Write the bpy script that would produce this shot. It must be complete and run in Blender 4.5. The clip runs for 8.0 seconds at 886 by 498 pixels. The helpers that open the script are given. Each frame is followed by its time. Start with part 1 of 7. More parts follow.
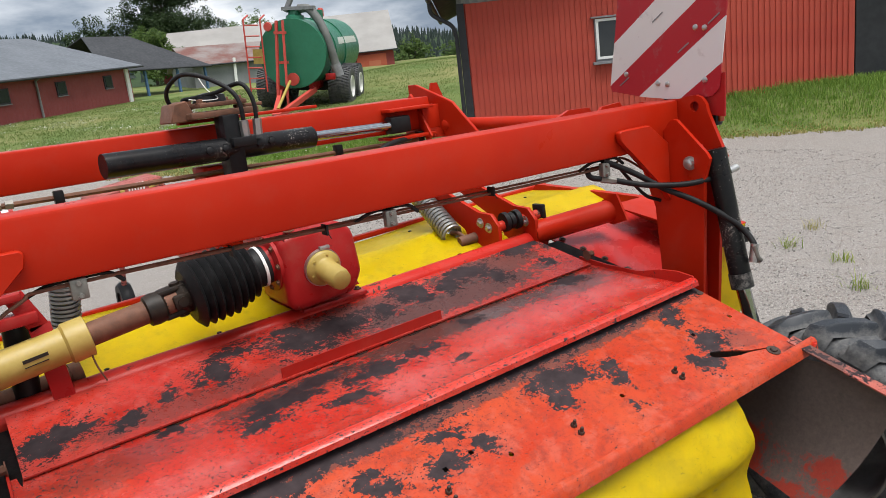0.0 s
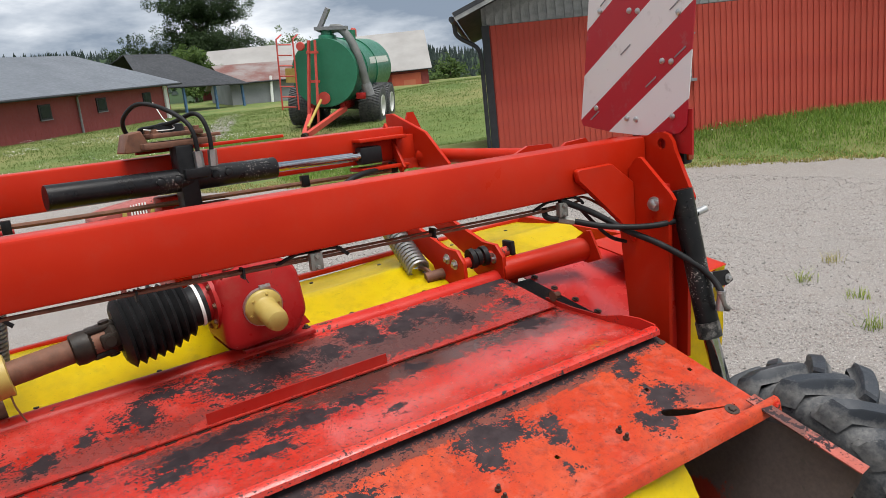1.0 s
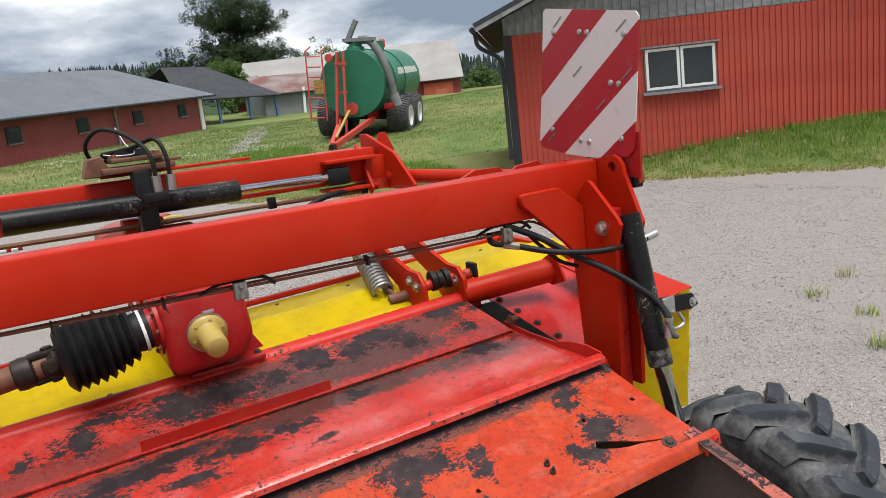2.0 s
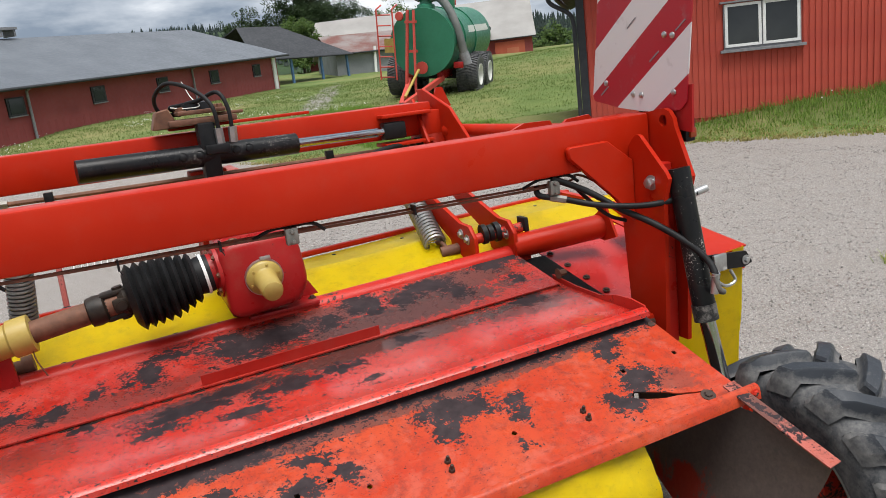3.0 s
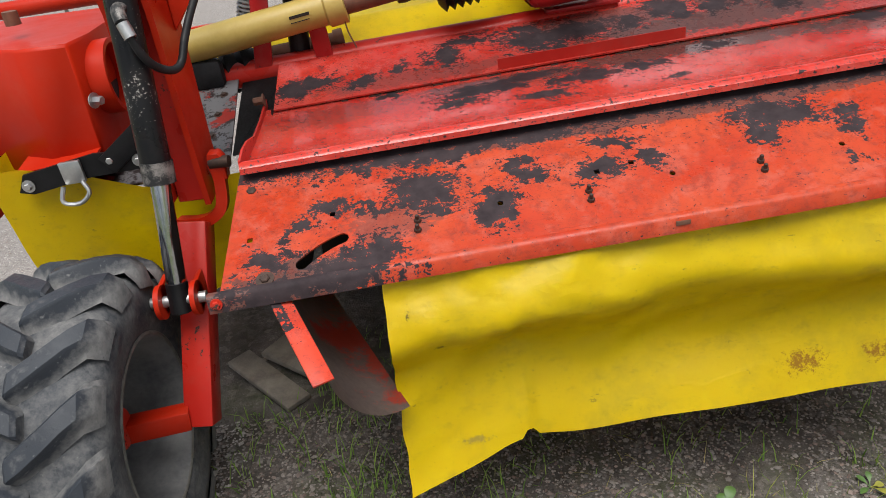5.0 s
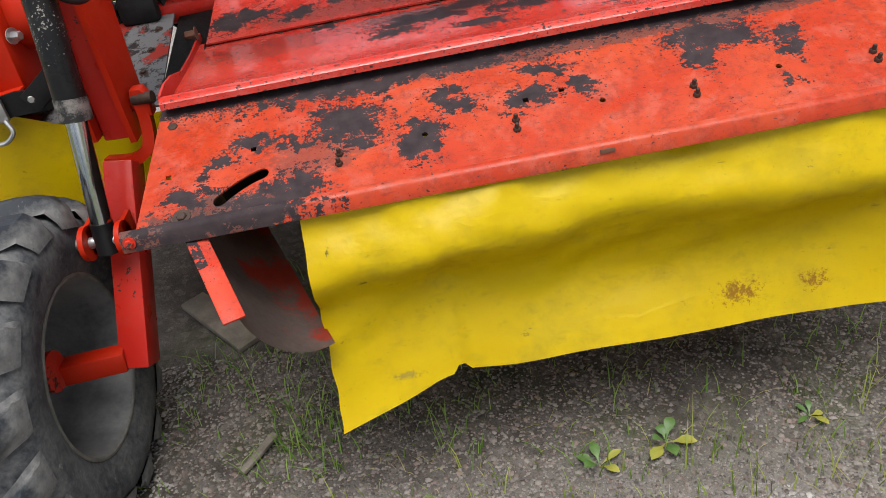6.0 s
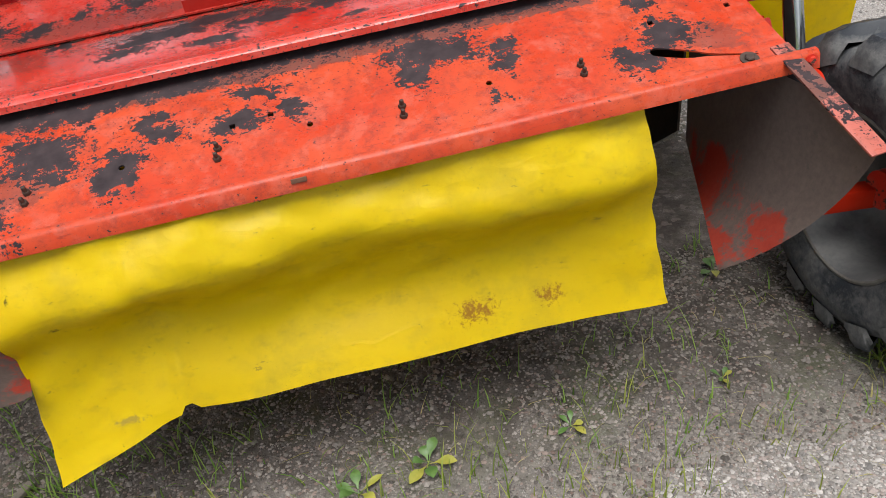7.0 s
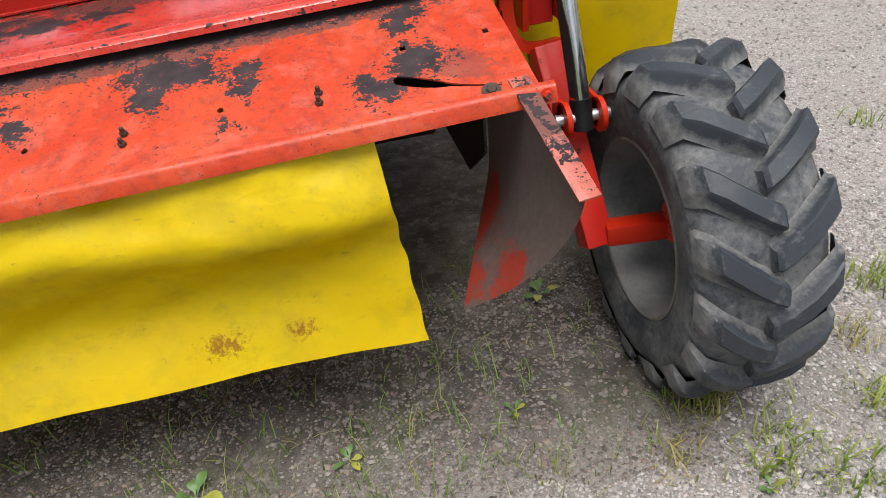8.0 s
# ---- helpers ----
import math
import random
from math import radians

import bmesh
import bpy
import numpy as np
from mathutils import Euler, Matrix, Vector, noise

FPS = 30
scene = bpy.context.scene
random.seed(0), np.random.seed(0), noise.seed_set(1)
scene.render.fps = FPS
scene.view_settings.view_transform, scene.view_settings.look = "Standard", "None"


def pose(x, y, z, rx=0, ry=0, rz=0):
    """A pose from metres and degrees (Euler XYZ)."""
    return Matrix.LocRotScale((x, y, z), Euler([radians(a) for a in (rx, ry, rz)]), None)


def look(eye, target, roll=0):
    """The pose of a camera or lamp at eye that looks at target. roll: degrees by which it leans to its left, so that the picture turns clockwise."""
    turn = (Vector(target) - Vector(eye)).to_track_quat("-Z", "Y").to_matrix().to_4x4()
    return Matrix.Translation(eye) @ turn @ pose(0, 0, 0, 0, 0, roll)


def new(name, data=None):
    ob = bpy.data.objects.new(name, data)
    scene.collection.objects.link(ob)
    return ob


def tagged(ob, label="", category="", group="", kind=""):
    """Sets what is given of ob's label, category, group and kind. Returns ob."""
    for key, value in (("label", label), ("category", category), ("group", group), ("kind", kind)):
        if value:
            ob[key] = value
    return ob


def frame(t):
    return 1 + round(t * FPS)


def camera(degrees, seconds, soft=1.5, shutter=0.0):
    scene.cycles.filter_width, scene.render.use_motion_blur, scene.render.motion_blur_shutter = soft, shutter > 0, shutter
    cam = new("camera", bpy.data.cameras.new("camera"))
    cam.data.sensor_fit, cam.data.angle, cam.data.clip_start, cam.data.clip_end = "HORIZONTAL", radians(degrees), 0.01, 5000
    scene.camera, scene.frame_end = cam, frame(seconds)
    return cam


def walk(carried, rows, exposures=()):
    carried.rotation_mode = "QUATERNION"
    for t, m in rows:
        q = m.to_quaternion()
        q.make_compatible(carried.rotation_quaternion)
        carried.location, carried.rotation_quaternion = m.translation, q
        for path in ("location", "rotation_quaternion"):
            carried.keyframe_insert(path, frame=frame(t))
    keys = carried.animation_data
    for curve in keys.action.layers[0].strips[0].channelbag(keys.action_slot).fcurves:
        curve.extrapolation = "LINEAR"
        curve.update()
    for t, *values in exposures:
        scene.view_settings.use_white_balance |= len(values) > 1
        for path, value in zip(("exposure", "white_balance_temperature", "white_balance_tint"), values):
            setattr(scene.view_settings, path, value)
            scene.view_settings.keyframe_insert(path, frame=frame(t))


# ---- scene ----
cam = camera(61.7, 8.0, 0.75)
PATH = [
    (0, (-0.942, -1.209, 1.712), (0.132, 0.416, 1.259), -6.7),
    (0.5, (-0.808, -1.238, 1.717), (0.234, 0.415, 1.292), -6.4),
    (1, (-0.656, -1.258, 1.728), (0.354, 0.423, 1.332), -6.1),
    (1.5, (-0.535, -1.319, 1.745), (0.446, 0.385, 1.378), -6.2),
    (1.7, (-0.473, -1.346, 1.747), (0.492, 0.369, 1.387), -6.4),
    (2.8, (-0.360, -1.439, 1.733), (0.441, 0.346, 1.314), -6.9),
    (3, (-0.374, -1.452, 1.719), (0.377, 0.348, 1.274), -6.8),
    (3.5, (-0.418, -1.455, 1.677), (0.156, 0.378, 1.120), -6.6),
    (4, (-0.489, -1.439, 1.617), (-0.132, 0.405, 0.927), -6.3),
    (4.5, (-0.548, -1.419, 1.565), (-0.394, 0.392, 0.731), -6.4),
    (4.7, (-0.559, -1.416, 1.550), (-0.466, 0.374, 0.662), -6.5),
    (5.8, (-0.454, -1.433, 1.487), (-0.461, 0.261, 0.424), -8.6),
    (6, (-0.400, -1.411, 1.476), (-0.376, 0.270, 0.392), -8.7),
    (6.5, (-0.206, -1.359, 1.465), (-0.089, 0.299, 0.353), -8.8),
    (7, (0.064, -1.384, 1.456), (0.256, 0.257, 0.327), -8.4),
    (7.5, (0.327, -1.434, 1.454), (0.567, 0.190, 0.313), -7.6),
    (8, (0.588, -1.376, 1.437), (0.804, 0.242, 0.281), -7.0),
]
walk(cam, [(t, look(eye, target, roll)) for t, eye, target, roll in PATH], [(0, 0.38), (3, 0.36), (4.5, 0.32), (6.5, 0.47), (8, 0.60)])

# ---------- light ----------
SUN_ELEV, SUN_ROT = radians(71), radians(180)
world = bpy.data.worlds.new("overcast")
scene.world = world
world.use_nodes = True
wn, wl = world.node_tree.nodes, world.node_tree.links
wn.clear()
sky = wn.new("ShaderNodeTexSky")
sky.sky_type, sky.sun_disc, sky.sun_elevation, sky.sun_rotation = "NISHITA", False, SUN_ELEV, SUN_ROT
sky.air_density, sky.dust_density = 1.2, 2.5
wtc = wn.new("ShaderNodeTexCoord")
wmap = wn.new("ShaderNodeMapping")
wmap.inputs["Scale"].default_value = (1.0, 1.0, 3.2)
wno = wn.new("ShaderNodeTexNoise")
wno.inputs["Scale"].default_value, wno.inputs["Detail"].default_value, wno.inputs["Roughness"].default_value = 2.6, 7.0, 0.55
wramp = wn.new("ShaderNodeValToRGB")
wramp.color_ramp.elements[0].position, wramp.color_ramp.elements[0].color = 0.40, (2.9, 3.6, 4.7, 1)
wramp.color_ramp.elements[1].position, wramp.color_ramp.elements[1].color = 0.60, (14.0, 14.2, 14.5, 1)
wmid = wramp.color_ramp.elements.new(0.5)
wmid.color = (7.2, 7.8, 8.7, 1)
wmix = wn.new("ShaderNodeMixRGB")
wmix.inputs["Fac"].default_value = 0.9
wbg = wn.new("ShaderNodeBackground")
wbg.inputs["Strength"].default_value = 0.072
wout = wn.new("ShaderNodeOutputWorld")
wl.new(wtc.outputs["Generated"], wmap.inputs["Vector"])
wl.new(wmap.outputs[0], wno.inputs["Vector"])
wl.new(wno.outputs["Fac"], wramp.inputs["Fac"])
wl.new(sky.outputs[0], wmix.inputs[1])
wl.new(wramp.outputs[0], wmix.inputs[2])
wl.new(wmix.outputs[0], wbg.inputs["Color"])
wl.new(wbg.outputs[0], wout.inputs["Surface"])
sun_data = bpy.data.lights.new("sun", "SUN")
sun_data.energy, sun_data.angle, sun_data.color = 3.6, radians(42), (1.0, 0.98, 0.945)
sun = new("sun", sun_data)
sun.matrix_world = look((0, 0, 20), (0 - math.sin(SUN_ROT) * math.cos(SUN_ELEV), 0 - math.cos(SUN_ROT) * math.cos(SUN_ELEV), 20 - math.sin(SUN_ELEV)))


# ---------- materials ----------
class Mat:
    """A principled material with short-hands for its nodes."""

    def __init__(self, name, rough=0.5, metal=0.0, spec=0.5):
        self.m = bpy.data.materials.new(name)
        self.m.use_nodes = True
        self.t = self.m.node_tree
        self.b = self.t.nodes["Principled BSDF"]
        self.b.inputs["Roughness"].default_value = rough
        self.b.inputs["Metallic"].default_value = metal
        self.b.inputs["Specular IOR Level"].default_value = spec
        self.tc = self.t.nodes.new("ShaderNodeTexCoord")

    def link(self, a, b):
        self.t.links.new(a, b)

    def node(self, kind):
        return self.t.nodes.new(kind)

    def set(self, sock, v):
        if isinstance(v, bpy.types.NodeSocket):
            self.link(v, sock)
        elif isinstance(v, tuple) and len(v) == 3 and sock.type == "RGBA":
            sock.default_value = (*v, 1)
        else:
            sock.default_value = v

    def noise(self, scale, detail=4.0, rough=0.55, vec=None, stretch=None):
        n = self.node("ShaderNodeTexNoise")
        n.inputs["Scale"].default_value, n.inputs["Detail"].default_value, n.inputs["Roughness"].default_value = scale, detail, rough
        v = vec or self.tc.outputs["Object"]
        if stretch:
            mp = self.node("ShaderNodeMapping")
            mp.inputs["Scale"].default_value = stretch
            self.link(v, mp.inputs["Vector"])
            v = mp.outputs[0]
        self.link(v, n.inputs["Vector"])
        return n.outputs["Fac"]

    def voronoi(self, scale, feature="F1", vec=None):
        n = self.node("ShaderNodeTexVoronoi")
        n.feature = feature
        n.inputs["Scale"].default_value = scale
        self.link(vec or self.tc.outputs["Object"], n.inputs["Vector"])
        return n

    def scatter(self, vec, scale, amp):
        """The coordinates shifted about by a noise."""
        n, vs, va = self.node("ShaderNodeTexNoise"), self.node("ShaderNodeVectorMath"), self.node("ShaderNodeVectorMath")
        n.inputs["Scale"].default_value, n.inputs["Detail"].default_value = scale, 4.0
        self.link(vec, n.inputs["Vector"])
        vs.operation, va.operation = "SCALE", "ADD"
        self.link(n.outputs["Color"], vs.inputs[0])
        vs.inputs["Scale"].default_value = amp
        self.link(vec, va.inputs[0])
        self.link(vs.outputs[0], va.inputs[1])
        return va.outputs[0]

    def ramp(self, fac, lo, hi, a=0.0, b=1.0):
        n = self.node("ShaderNodeMapRange")
        n.inputs["From Min"].default_value, n.inputs["From Max"].default_value = lo, hi
        n.inputs["To Min"].default_value, n.inputs["To Max"].default_value = a, b
        n.clamp = True
        self.link(fac, n.inputs["Value"])
        return n.outputs[0]

    def math(self, op, a, b=0.0, c=0.0):
        n = self.node("ShaderNodeMath")
        n.operation = op
        for s, v in zip(n.inputs, (a, b, c)):
            self.set(s, v)
        return n.outputs[0]

    def mix(self, fac, a, b):
        n = self.node("ShaderNodeMixRGB")
        self.set(n.inputs["Fac"], fac)
        self.set(n.inputs[1], a)
        self.set(n.inputs[2], b)
        return n.outputs[0]

    def colour(self, v):
        self.set(self.b.inputs["Base Color"], v)
        return self

    def rough(self, v):
        self.set(self.b.inputs["Roughness"], v)
        return self

    def bump(self, h, strength=0.3, dist=0.002):
        n = self.node("ShaderNodeBump")
        n.inputs["Strength"].default_value, n.inputs["Distance"].default_value = strength, dist
        self.link(h, n.inputs["Height"])
        self.link(n.outputs[0], self.b.inputs["Normal"])
        return self


def simple(name, c1, c2, scale, rough=0.5, metal=0.0, bump=0.2, dist=0.001, detail=6.0, spec=0.5, lo=0.35, hi=0.65):
    """Two tones mixed by a broad noise, with finer noise in relief and gloss."""
    k = Mat(name, rough, metal, spec)
    big, fine = k.noise(scale, detail), k.noise(scale * 9, 5)
    k.colour(k.mix(k.ramp(k.math("ADD", k.math("MULTIPLY", big, 0.7), k.math("MULTIPLY", fine, 0.3)), lo, hi), c1, c2))
    k.rough(k.ramp(fine, 0.3, 0.7, rough * 0.8, min(1.0, rough * 1.25)))
    k.bump(fine, bump, dist)
    return k.m


def paint(name, base, faded, chip=0.70, rough=0.34, dust=0.25, bare=(0.05, 0.03, 0.025), spec=0.22, grain=70):
    """Machine paint: slightly faded in clouds, dusty, with a few small chips."""
    k = Mat(name, rough, 0.0, spec)
    cloud, speck, fine = k.noise(5, 4), k.noise(grain, 6, 0.7), k.noise(320, 3)
    c = k.mix(k.ramp(cloud, 0.35, 0.7), base, faded)
    c = k.mix(k.math("MULTIPLY", k.ramp(k.noise(14, 8, 0.7), 0.5, 0.8), dust), c, (0.22, 0.15, 0.11))
    spots = k.math("GREATER_THAN", k.math("ADD", k.math("MULTIPLY", speck, 0.6), k.math("MULTIPLY", cloud, 0.4)), chip - 0.08)
    c = k.mix(spots, c, bare)
    k.colour(c)
    k.rough(k.math("ADD", k.ramp(k.noise(9, 5), 0.3, 0.7, rough * 0.75, rough * 1.4), k.math("MULTIPLY", spots, 0.3)))
    k.bump(k.math("ADD", k.math("MULTIPLY", fine, 0.25), k.math("MULTIPLY", spots, -0.5)), 0.12, 0.0008)
    return k.m


def worn_plate(name, base, faded, patches, speck_at, rough, band=None, films=(), spec=0.24, grime=0.55):
    """Hood paint worn down to dark primer in ragged patches of their own shape, and peppered with pinholes."""
    k = Mat(name, rough, 0.0, spec)
    co = k.tc.outputs["Object"]
    warped = co
    for sc, amp in ((11, 0.075), (42, 0.042), (150, 0.020)):
        n = k.node("ShaderNodeTexNoise")
        n.inputs["Scale"].default_value, n.inputs["Detail"].default_value, n.inputs["Roughness"].default_value = sc, 3.0, 0.6
        k.link(co, n.inputs["Vector"])
        vs, va = k.node("ShaderNodeVectorMath"), k.node("ShaderNodeVectorMath")
        vs.operation, va.operation = "MULTIPLY_ADD", "ADD"
        k.link(n.outputs["Color"], vs.inputs[0])
        vs.inputs[1].default_value, vs.inputs[2].default_value = (amp * 2, amp * 2, 0), (-amp, -amp, 0)
        k.link(warped, va.inputs[0])
        k.link(vs.outputs[0], va.inputs[1])
        warped = va.outputs[0]
    least = None
    for cx, cy, rx, ry in patches:
        mp = k.node("ShaderNodeMapping")
        mp.inputs["Scale"].default_value = (1 / rx, 1 / ry, 0)
        mp.inputs["Location"].default_value = (-cx / rx, -cy / ry, 0)
        k.link(warped, mp.inputs["Vector"])
        ln = k.node("ShaderNodeVectorMath")
        ln.operation = "LENGTH"
        k.link(mp.outputs[0], ln.inputs[0])
        least = ln.outputs["Value"] if least is None else k.math("MINIMUM", least, ln.outputs["Value"])
    ragged = k.math("ADD", k.math("MULTIPLY", k.noise(30, 8, 0.75), 2.4), k.math("MULTIPLY", k.noise(110, 6, 0.8, stretch=(0.7, 1.4, 1)), 2.4))
    edge = k.math("SUBTRACT", k.math("ADD", least, ragged), 2.45)
    if band:
        sep = k.node("ShaderNodeSeparateXYZ")
        k.link(co, sep.inputs[0])
        edge = k.math("MINIMUM", edge, k.math("ADD", k.math("MULTIPLY", k.math("SUBTRACT", band[0], sep.outputs["Y"]), band[1]), k.math("MULTIPLY", k.math("SUBTRACT", ragged, 1.4), 0.9)))
    bare = k.ramp(edge, 0.985, 1.015, 1.0, 0.0)
    # pits and flecks, crowded round the patches and thinning out away from them
    near = k.math("ADD", k.ramp(edge, 1.0, 1.9), k.math("MULTIPLY", k.math("SUBTRACT", k.noise(6, 4, 0.6), 0.5), -1.1))
    for scale, lo, hi, st in ((170, 0.545, 0.51 + speck_at, None), (64, 0.57, 0.56 + speck_at, (0.7, 1.3, 1))):
        grains = k.noise(scale, 2, 0.5, stretch=st)
        over = k.math("SUBTRACT", grains, k.ramp(near, 0.0, 1.0, lo, hi))
        bare = k.math("MAXIMUM", bare, k.ramp(over, 0.0, 0.010))
    cloud, grain = k.noise(4.5, 5), k.noise(48, 6, 0.65)
    c = k.mix(k.ramp(cloud, 0.35, 0.68), base, faded)
    c = k.mix(k.ramp(grain, 0.45, 0.72, 0.0, 0.3), c, tuple(0.5 * v + 0.012 for v in faded))
    # faded, chalky blotches
    c = k.mix(k.ramp(k.noise(16, 7, 0.7), 0.50, 0.62, 0.0, 0.5), c, tuple(0.88 * v + 0.045 for v in faded))
    dark = k.mix(k.ramp(k.noise(30, 6), 0.35, 0.65), (0.026, 0.019, 0.021), (0.043, 0.031, 0.033))
    # thin brown films of rust and grease, grained like the pits
    for cx, cy, rx, ry, amount in films:
        mp = k.node("ShaderNodeMapping")
        mp.inputs["Scale"].default_value = (1 / rx, 1 / ry, 0)
        mp.inputs["Location"].default_value = (-cx / rx, -cy / ry, 0)
        k.link(co, mp.inputs["Vector"])
        ln = k.node("ShaderNodeVectorMath")
        ln.operation = "LENGTH"
        k.link(mp.outputs[0], ln.inputs[0])
        reach = k.math("ADD", ln.outputs["Value"], k.math("ADD", k.math("MULTIPLY", k.noise(19, 9, 0.8), 2.2), k.math("MULTIPLY", k.noise(64, 6, 0.7, stretch=(0.7, 1.3, 1)), 2.0)))
        film = k.ramp(reach, 2.90, 2.93, amount, 0.0)
        c = k.mix(film, c, k.mix(k.noise(42, 5, 0.7), (0.052, 0.030, 0.025), (0.100, 0.055, 0.045)))
    # overall grime, then fine lengthwise scuffs
    c = k.mix(k.ramp(k.noise(24, 10, 0.9), 0.50, 0.60, 0.0, grime), c, tuple(0.38 * v + 0.012 for v in base))
    c = k.mix(k.ramp(k.noise(90, 5, 0.7, stretch=(0.25, 1.6, 1)), 0.60, 0.66, 0.0, 0.45), c, tuple(0.35 * v + 0.01 for v in base))
    k.colour(k.mix(bare, c, dark))
    k.set(k.b.inputs["Specular IOR Level"], k.ramp(bare, 0.0, 1.0, spec, 0.12))
    k.rough(k.math("ADD", k.ramp(k.noise(11, 7, 0.75), 0.38, 0.62, rough * 0.6, rough * 1.45), k.math("MULTIPLY", bare, 0.28)))
    k.bump(k.math("ADD", k.math("MULTIPLY", bare, -0.7), k.math("MULTIPLY", grain, 0.12)), 0.3, 0.0012)
    return k.m


NEAR_WEAR = [(-0.537, 0.112, 0.077, 0.042), (-0.513, 0.048, 0.034, 0.021), (-0.386, 0.034, 0.041, 0.048), (-0.299, 0.113, 0.045, 0.02), (-0.096, 0.167, 0.055, 0.021), (-0.142, 0.078, 0.045, 0.029),
             (-0.023, 0.084, 0.04, 0.03), (0.28, 0.161, 0.087, 0.043), (0.234, 0.109, 0.028, 0.041), (0.413, 0.123, 0.037, 0.027), (0.418, 0.071, 0.026, 0.027), (0.379, -0.022, 0.01, 0.019),
             (0.772, 0.191, 0.033, 0.039), (0.774, 0.052, 0.051, 0.048), (0.69, -0.006, 0.05, 0.032), (-0.776, 0.099, 0.051, 0.031), (-0.829, 0.054, 0.024, 0.021), (-0.672, 0.081, 0.048, 0.014),
             (-0.885, -0.02, 0.051, 0.03), (-0.715, -0.056, 0.079, 0.035), (-0.656, -0.035, 0.046, 0.033), (-0.82, -0.118, 0.17, 0.03), (-0.45, 0.215, 0.30, 0.026)]
TOP_WEAR = [(-0.874, 0.76, 0.04, 0.05), (-0.801, 0.791, 0.057, 0.05), (-0.667, 0.743, 0.036, 0.03), (-0.412, 0.81, 0.051, 0.06), (-0.318, 0.893, 0.069, 0.026), (-0.127, 0.823, 0.101, 0.074),
            (0.01, 0.844, 0.102, 0.062), (0.285, 0.88, 0.059, 0.07), (0.158, 0.823, 0.034, 0.035), (0.428, 0.855, 0.044, 0.05), (0.525, 0.889, 0.103, 0.046), (0.606, 0.801, 0.05, 0.046),
            (0.831, 0.93, 0.105, 0.04), (0.826, 0.786, 0.033, 0.028), (-0.163, 0.915, 0.053, 0.029), (-0.545, 0.793, 0.024, 0.032)]
MID_WEAR = [(-0.585, 0.636, 0.022, 0.03), (-0.332, 0.56, 0.103, 0.04), (-0.418, 0.489, 0.058, 0.03), (-0.19, 0.433, 0.061, 0.03), (-0.06, 0.52, 0.083, 0.046), (0.098, 0.54, 0.055, 0.03),
            (0.159, 0.408, 0.02, 0.02), (0.319, 0.597, 0.028, 0.03), (0.791, 0.625, 0.051, 0.04), (-0.2, 0.61, 0.09, 0.03)]
RED, RED_F = (0.38, 0.014, 0.003), (0.42, 0.020, 0.005)
M_RED = paint("red_machine_paint", RED, RED_F, chip=0.78, dust=0.08, rough=0.36, spec=0.15)
M_RED_OLD = paint("scuffed_red_paint", (0.42, 0.020, 0.010), (0.50, 0.036, 0.018), chip=0.62, rough=0.4, dust=0.4)
M_RED_LEG = paint("red_leg_paint", (0.40, 0.014, 0.009), (0.47, 0.026, 0.016), chip=0.69, rough=0.32, dust=0.15)
M_CRIMSON = paint("dark_red_paint", (0.28, 0.008, 0.009), (0.35, 0.016, 0.016), chip=0.72, rough=0.3)
M_NEAR = worn_plate("worn_orange_red_plate", (0.385, 0.028, 0.008), (0.44, 0.056, 0.018), NEAR_WEAR, 0.195, 0.36, band=(0.228, 26.0), films=((-0.83, -0.075, 0.16, 0.055, 0.9), (-0.90, -0.125, 0.28, 0.03, 0.9), (-0.62, 0.03, 0.12, 0.06, 0.5), (0.86, 0.02, 0.07, 0.05, 0.5), (0.1, 0.215, 0.95, 0.030, 0.8)))
M_TOP = worn_plate("worn_crimson_plate", (0.44, 0.020, 0.012), (0.50, 0.042, 0.026), TOP_WEAR, 0.155, 0.30, spec=0.42, grime=0.12, films=((0.40, 0.755, 0.50, 0.075, 0.9), (0.10, 0.87, 0.34, 0.085, 0.8), (0.62, 0.87, 0.32, 0.09, 0.85), (-0.5, 0.72, 0.35, 0.05, 0.5)))
M_MID = worn_plate("worn_glossy_red_plate", (0.46, 0.018, 0.011), (0.52, 0.05, 0.032), MID_WEAR, 0.125, 0.21, spec=0.5, grime=0.08, films=((0.30, 0.62, 0.55, 0.075, 0.92), (-0.25, 0.60, 0.32, 0.06, 0.7), (0.75, 0.58, 0.2, 0.09, 0.7), (-0.75, 0.56, 0.18, 0.10, 0.35), (0.1, 0.285, 0.9, 0.014, 0.5)))
M_BLACK = simple("black_paint", (0.004, 0.004, 0.0045), (0.012, 0.012, 0.013), 12, 0.38, 0, 0.1, spec=0.22)
M_RUBBER = simple("black_rubber", (0.005, 0.005, 0.0055), (0.018, 0.018, 0.019), 20, 0.5, 0, 0.2, spec=0.2)
M_CHROME = simple("chromed_rod", (0.36, 0.37, 0.39), (0.46, 0.47, 0.49), 8, 0.13, 1.0, 0.03)
M_STEEL = simple("zinc_steel", (0.36, 0.36, 0.36), (0.5, 0.5, 0.49), 30, 0.38, 0.9, 0.2)
M_BOLT = simple("dark_rusty_bolt", (0.025, 0.016, 0.013), (0.07, 0.038, 0.026), 60, 0.55, 0.3, 0.4)
M_RUST = simple("rusty_steel", (0.10, 0.045, 0.028), (0.19, 0.085, 0.05), 30, 0.7, 0.2, 0.4)
M_GUARD = simple("ochre_plastic", (0.34, 0.245, 0.05), (0.42, 0.31, 0.08), 10, 0.45, 0, 0.08)
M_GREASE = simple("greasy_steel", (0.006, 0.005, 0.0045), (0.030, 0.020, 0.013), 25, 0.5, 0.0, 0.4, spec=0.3)
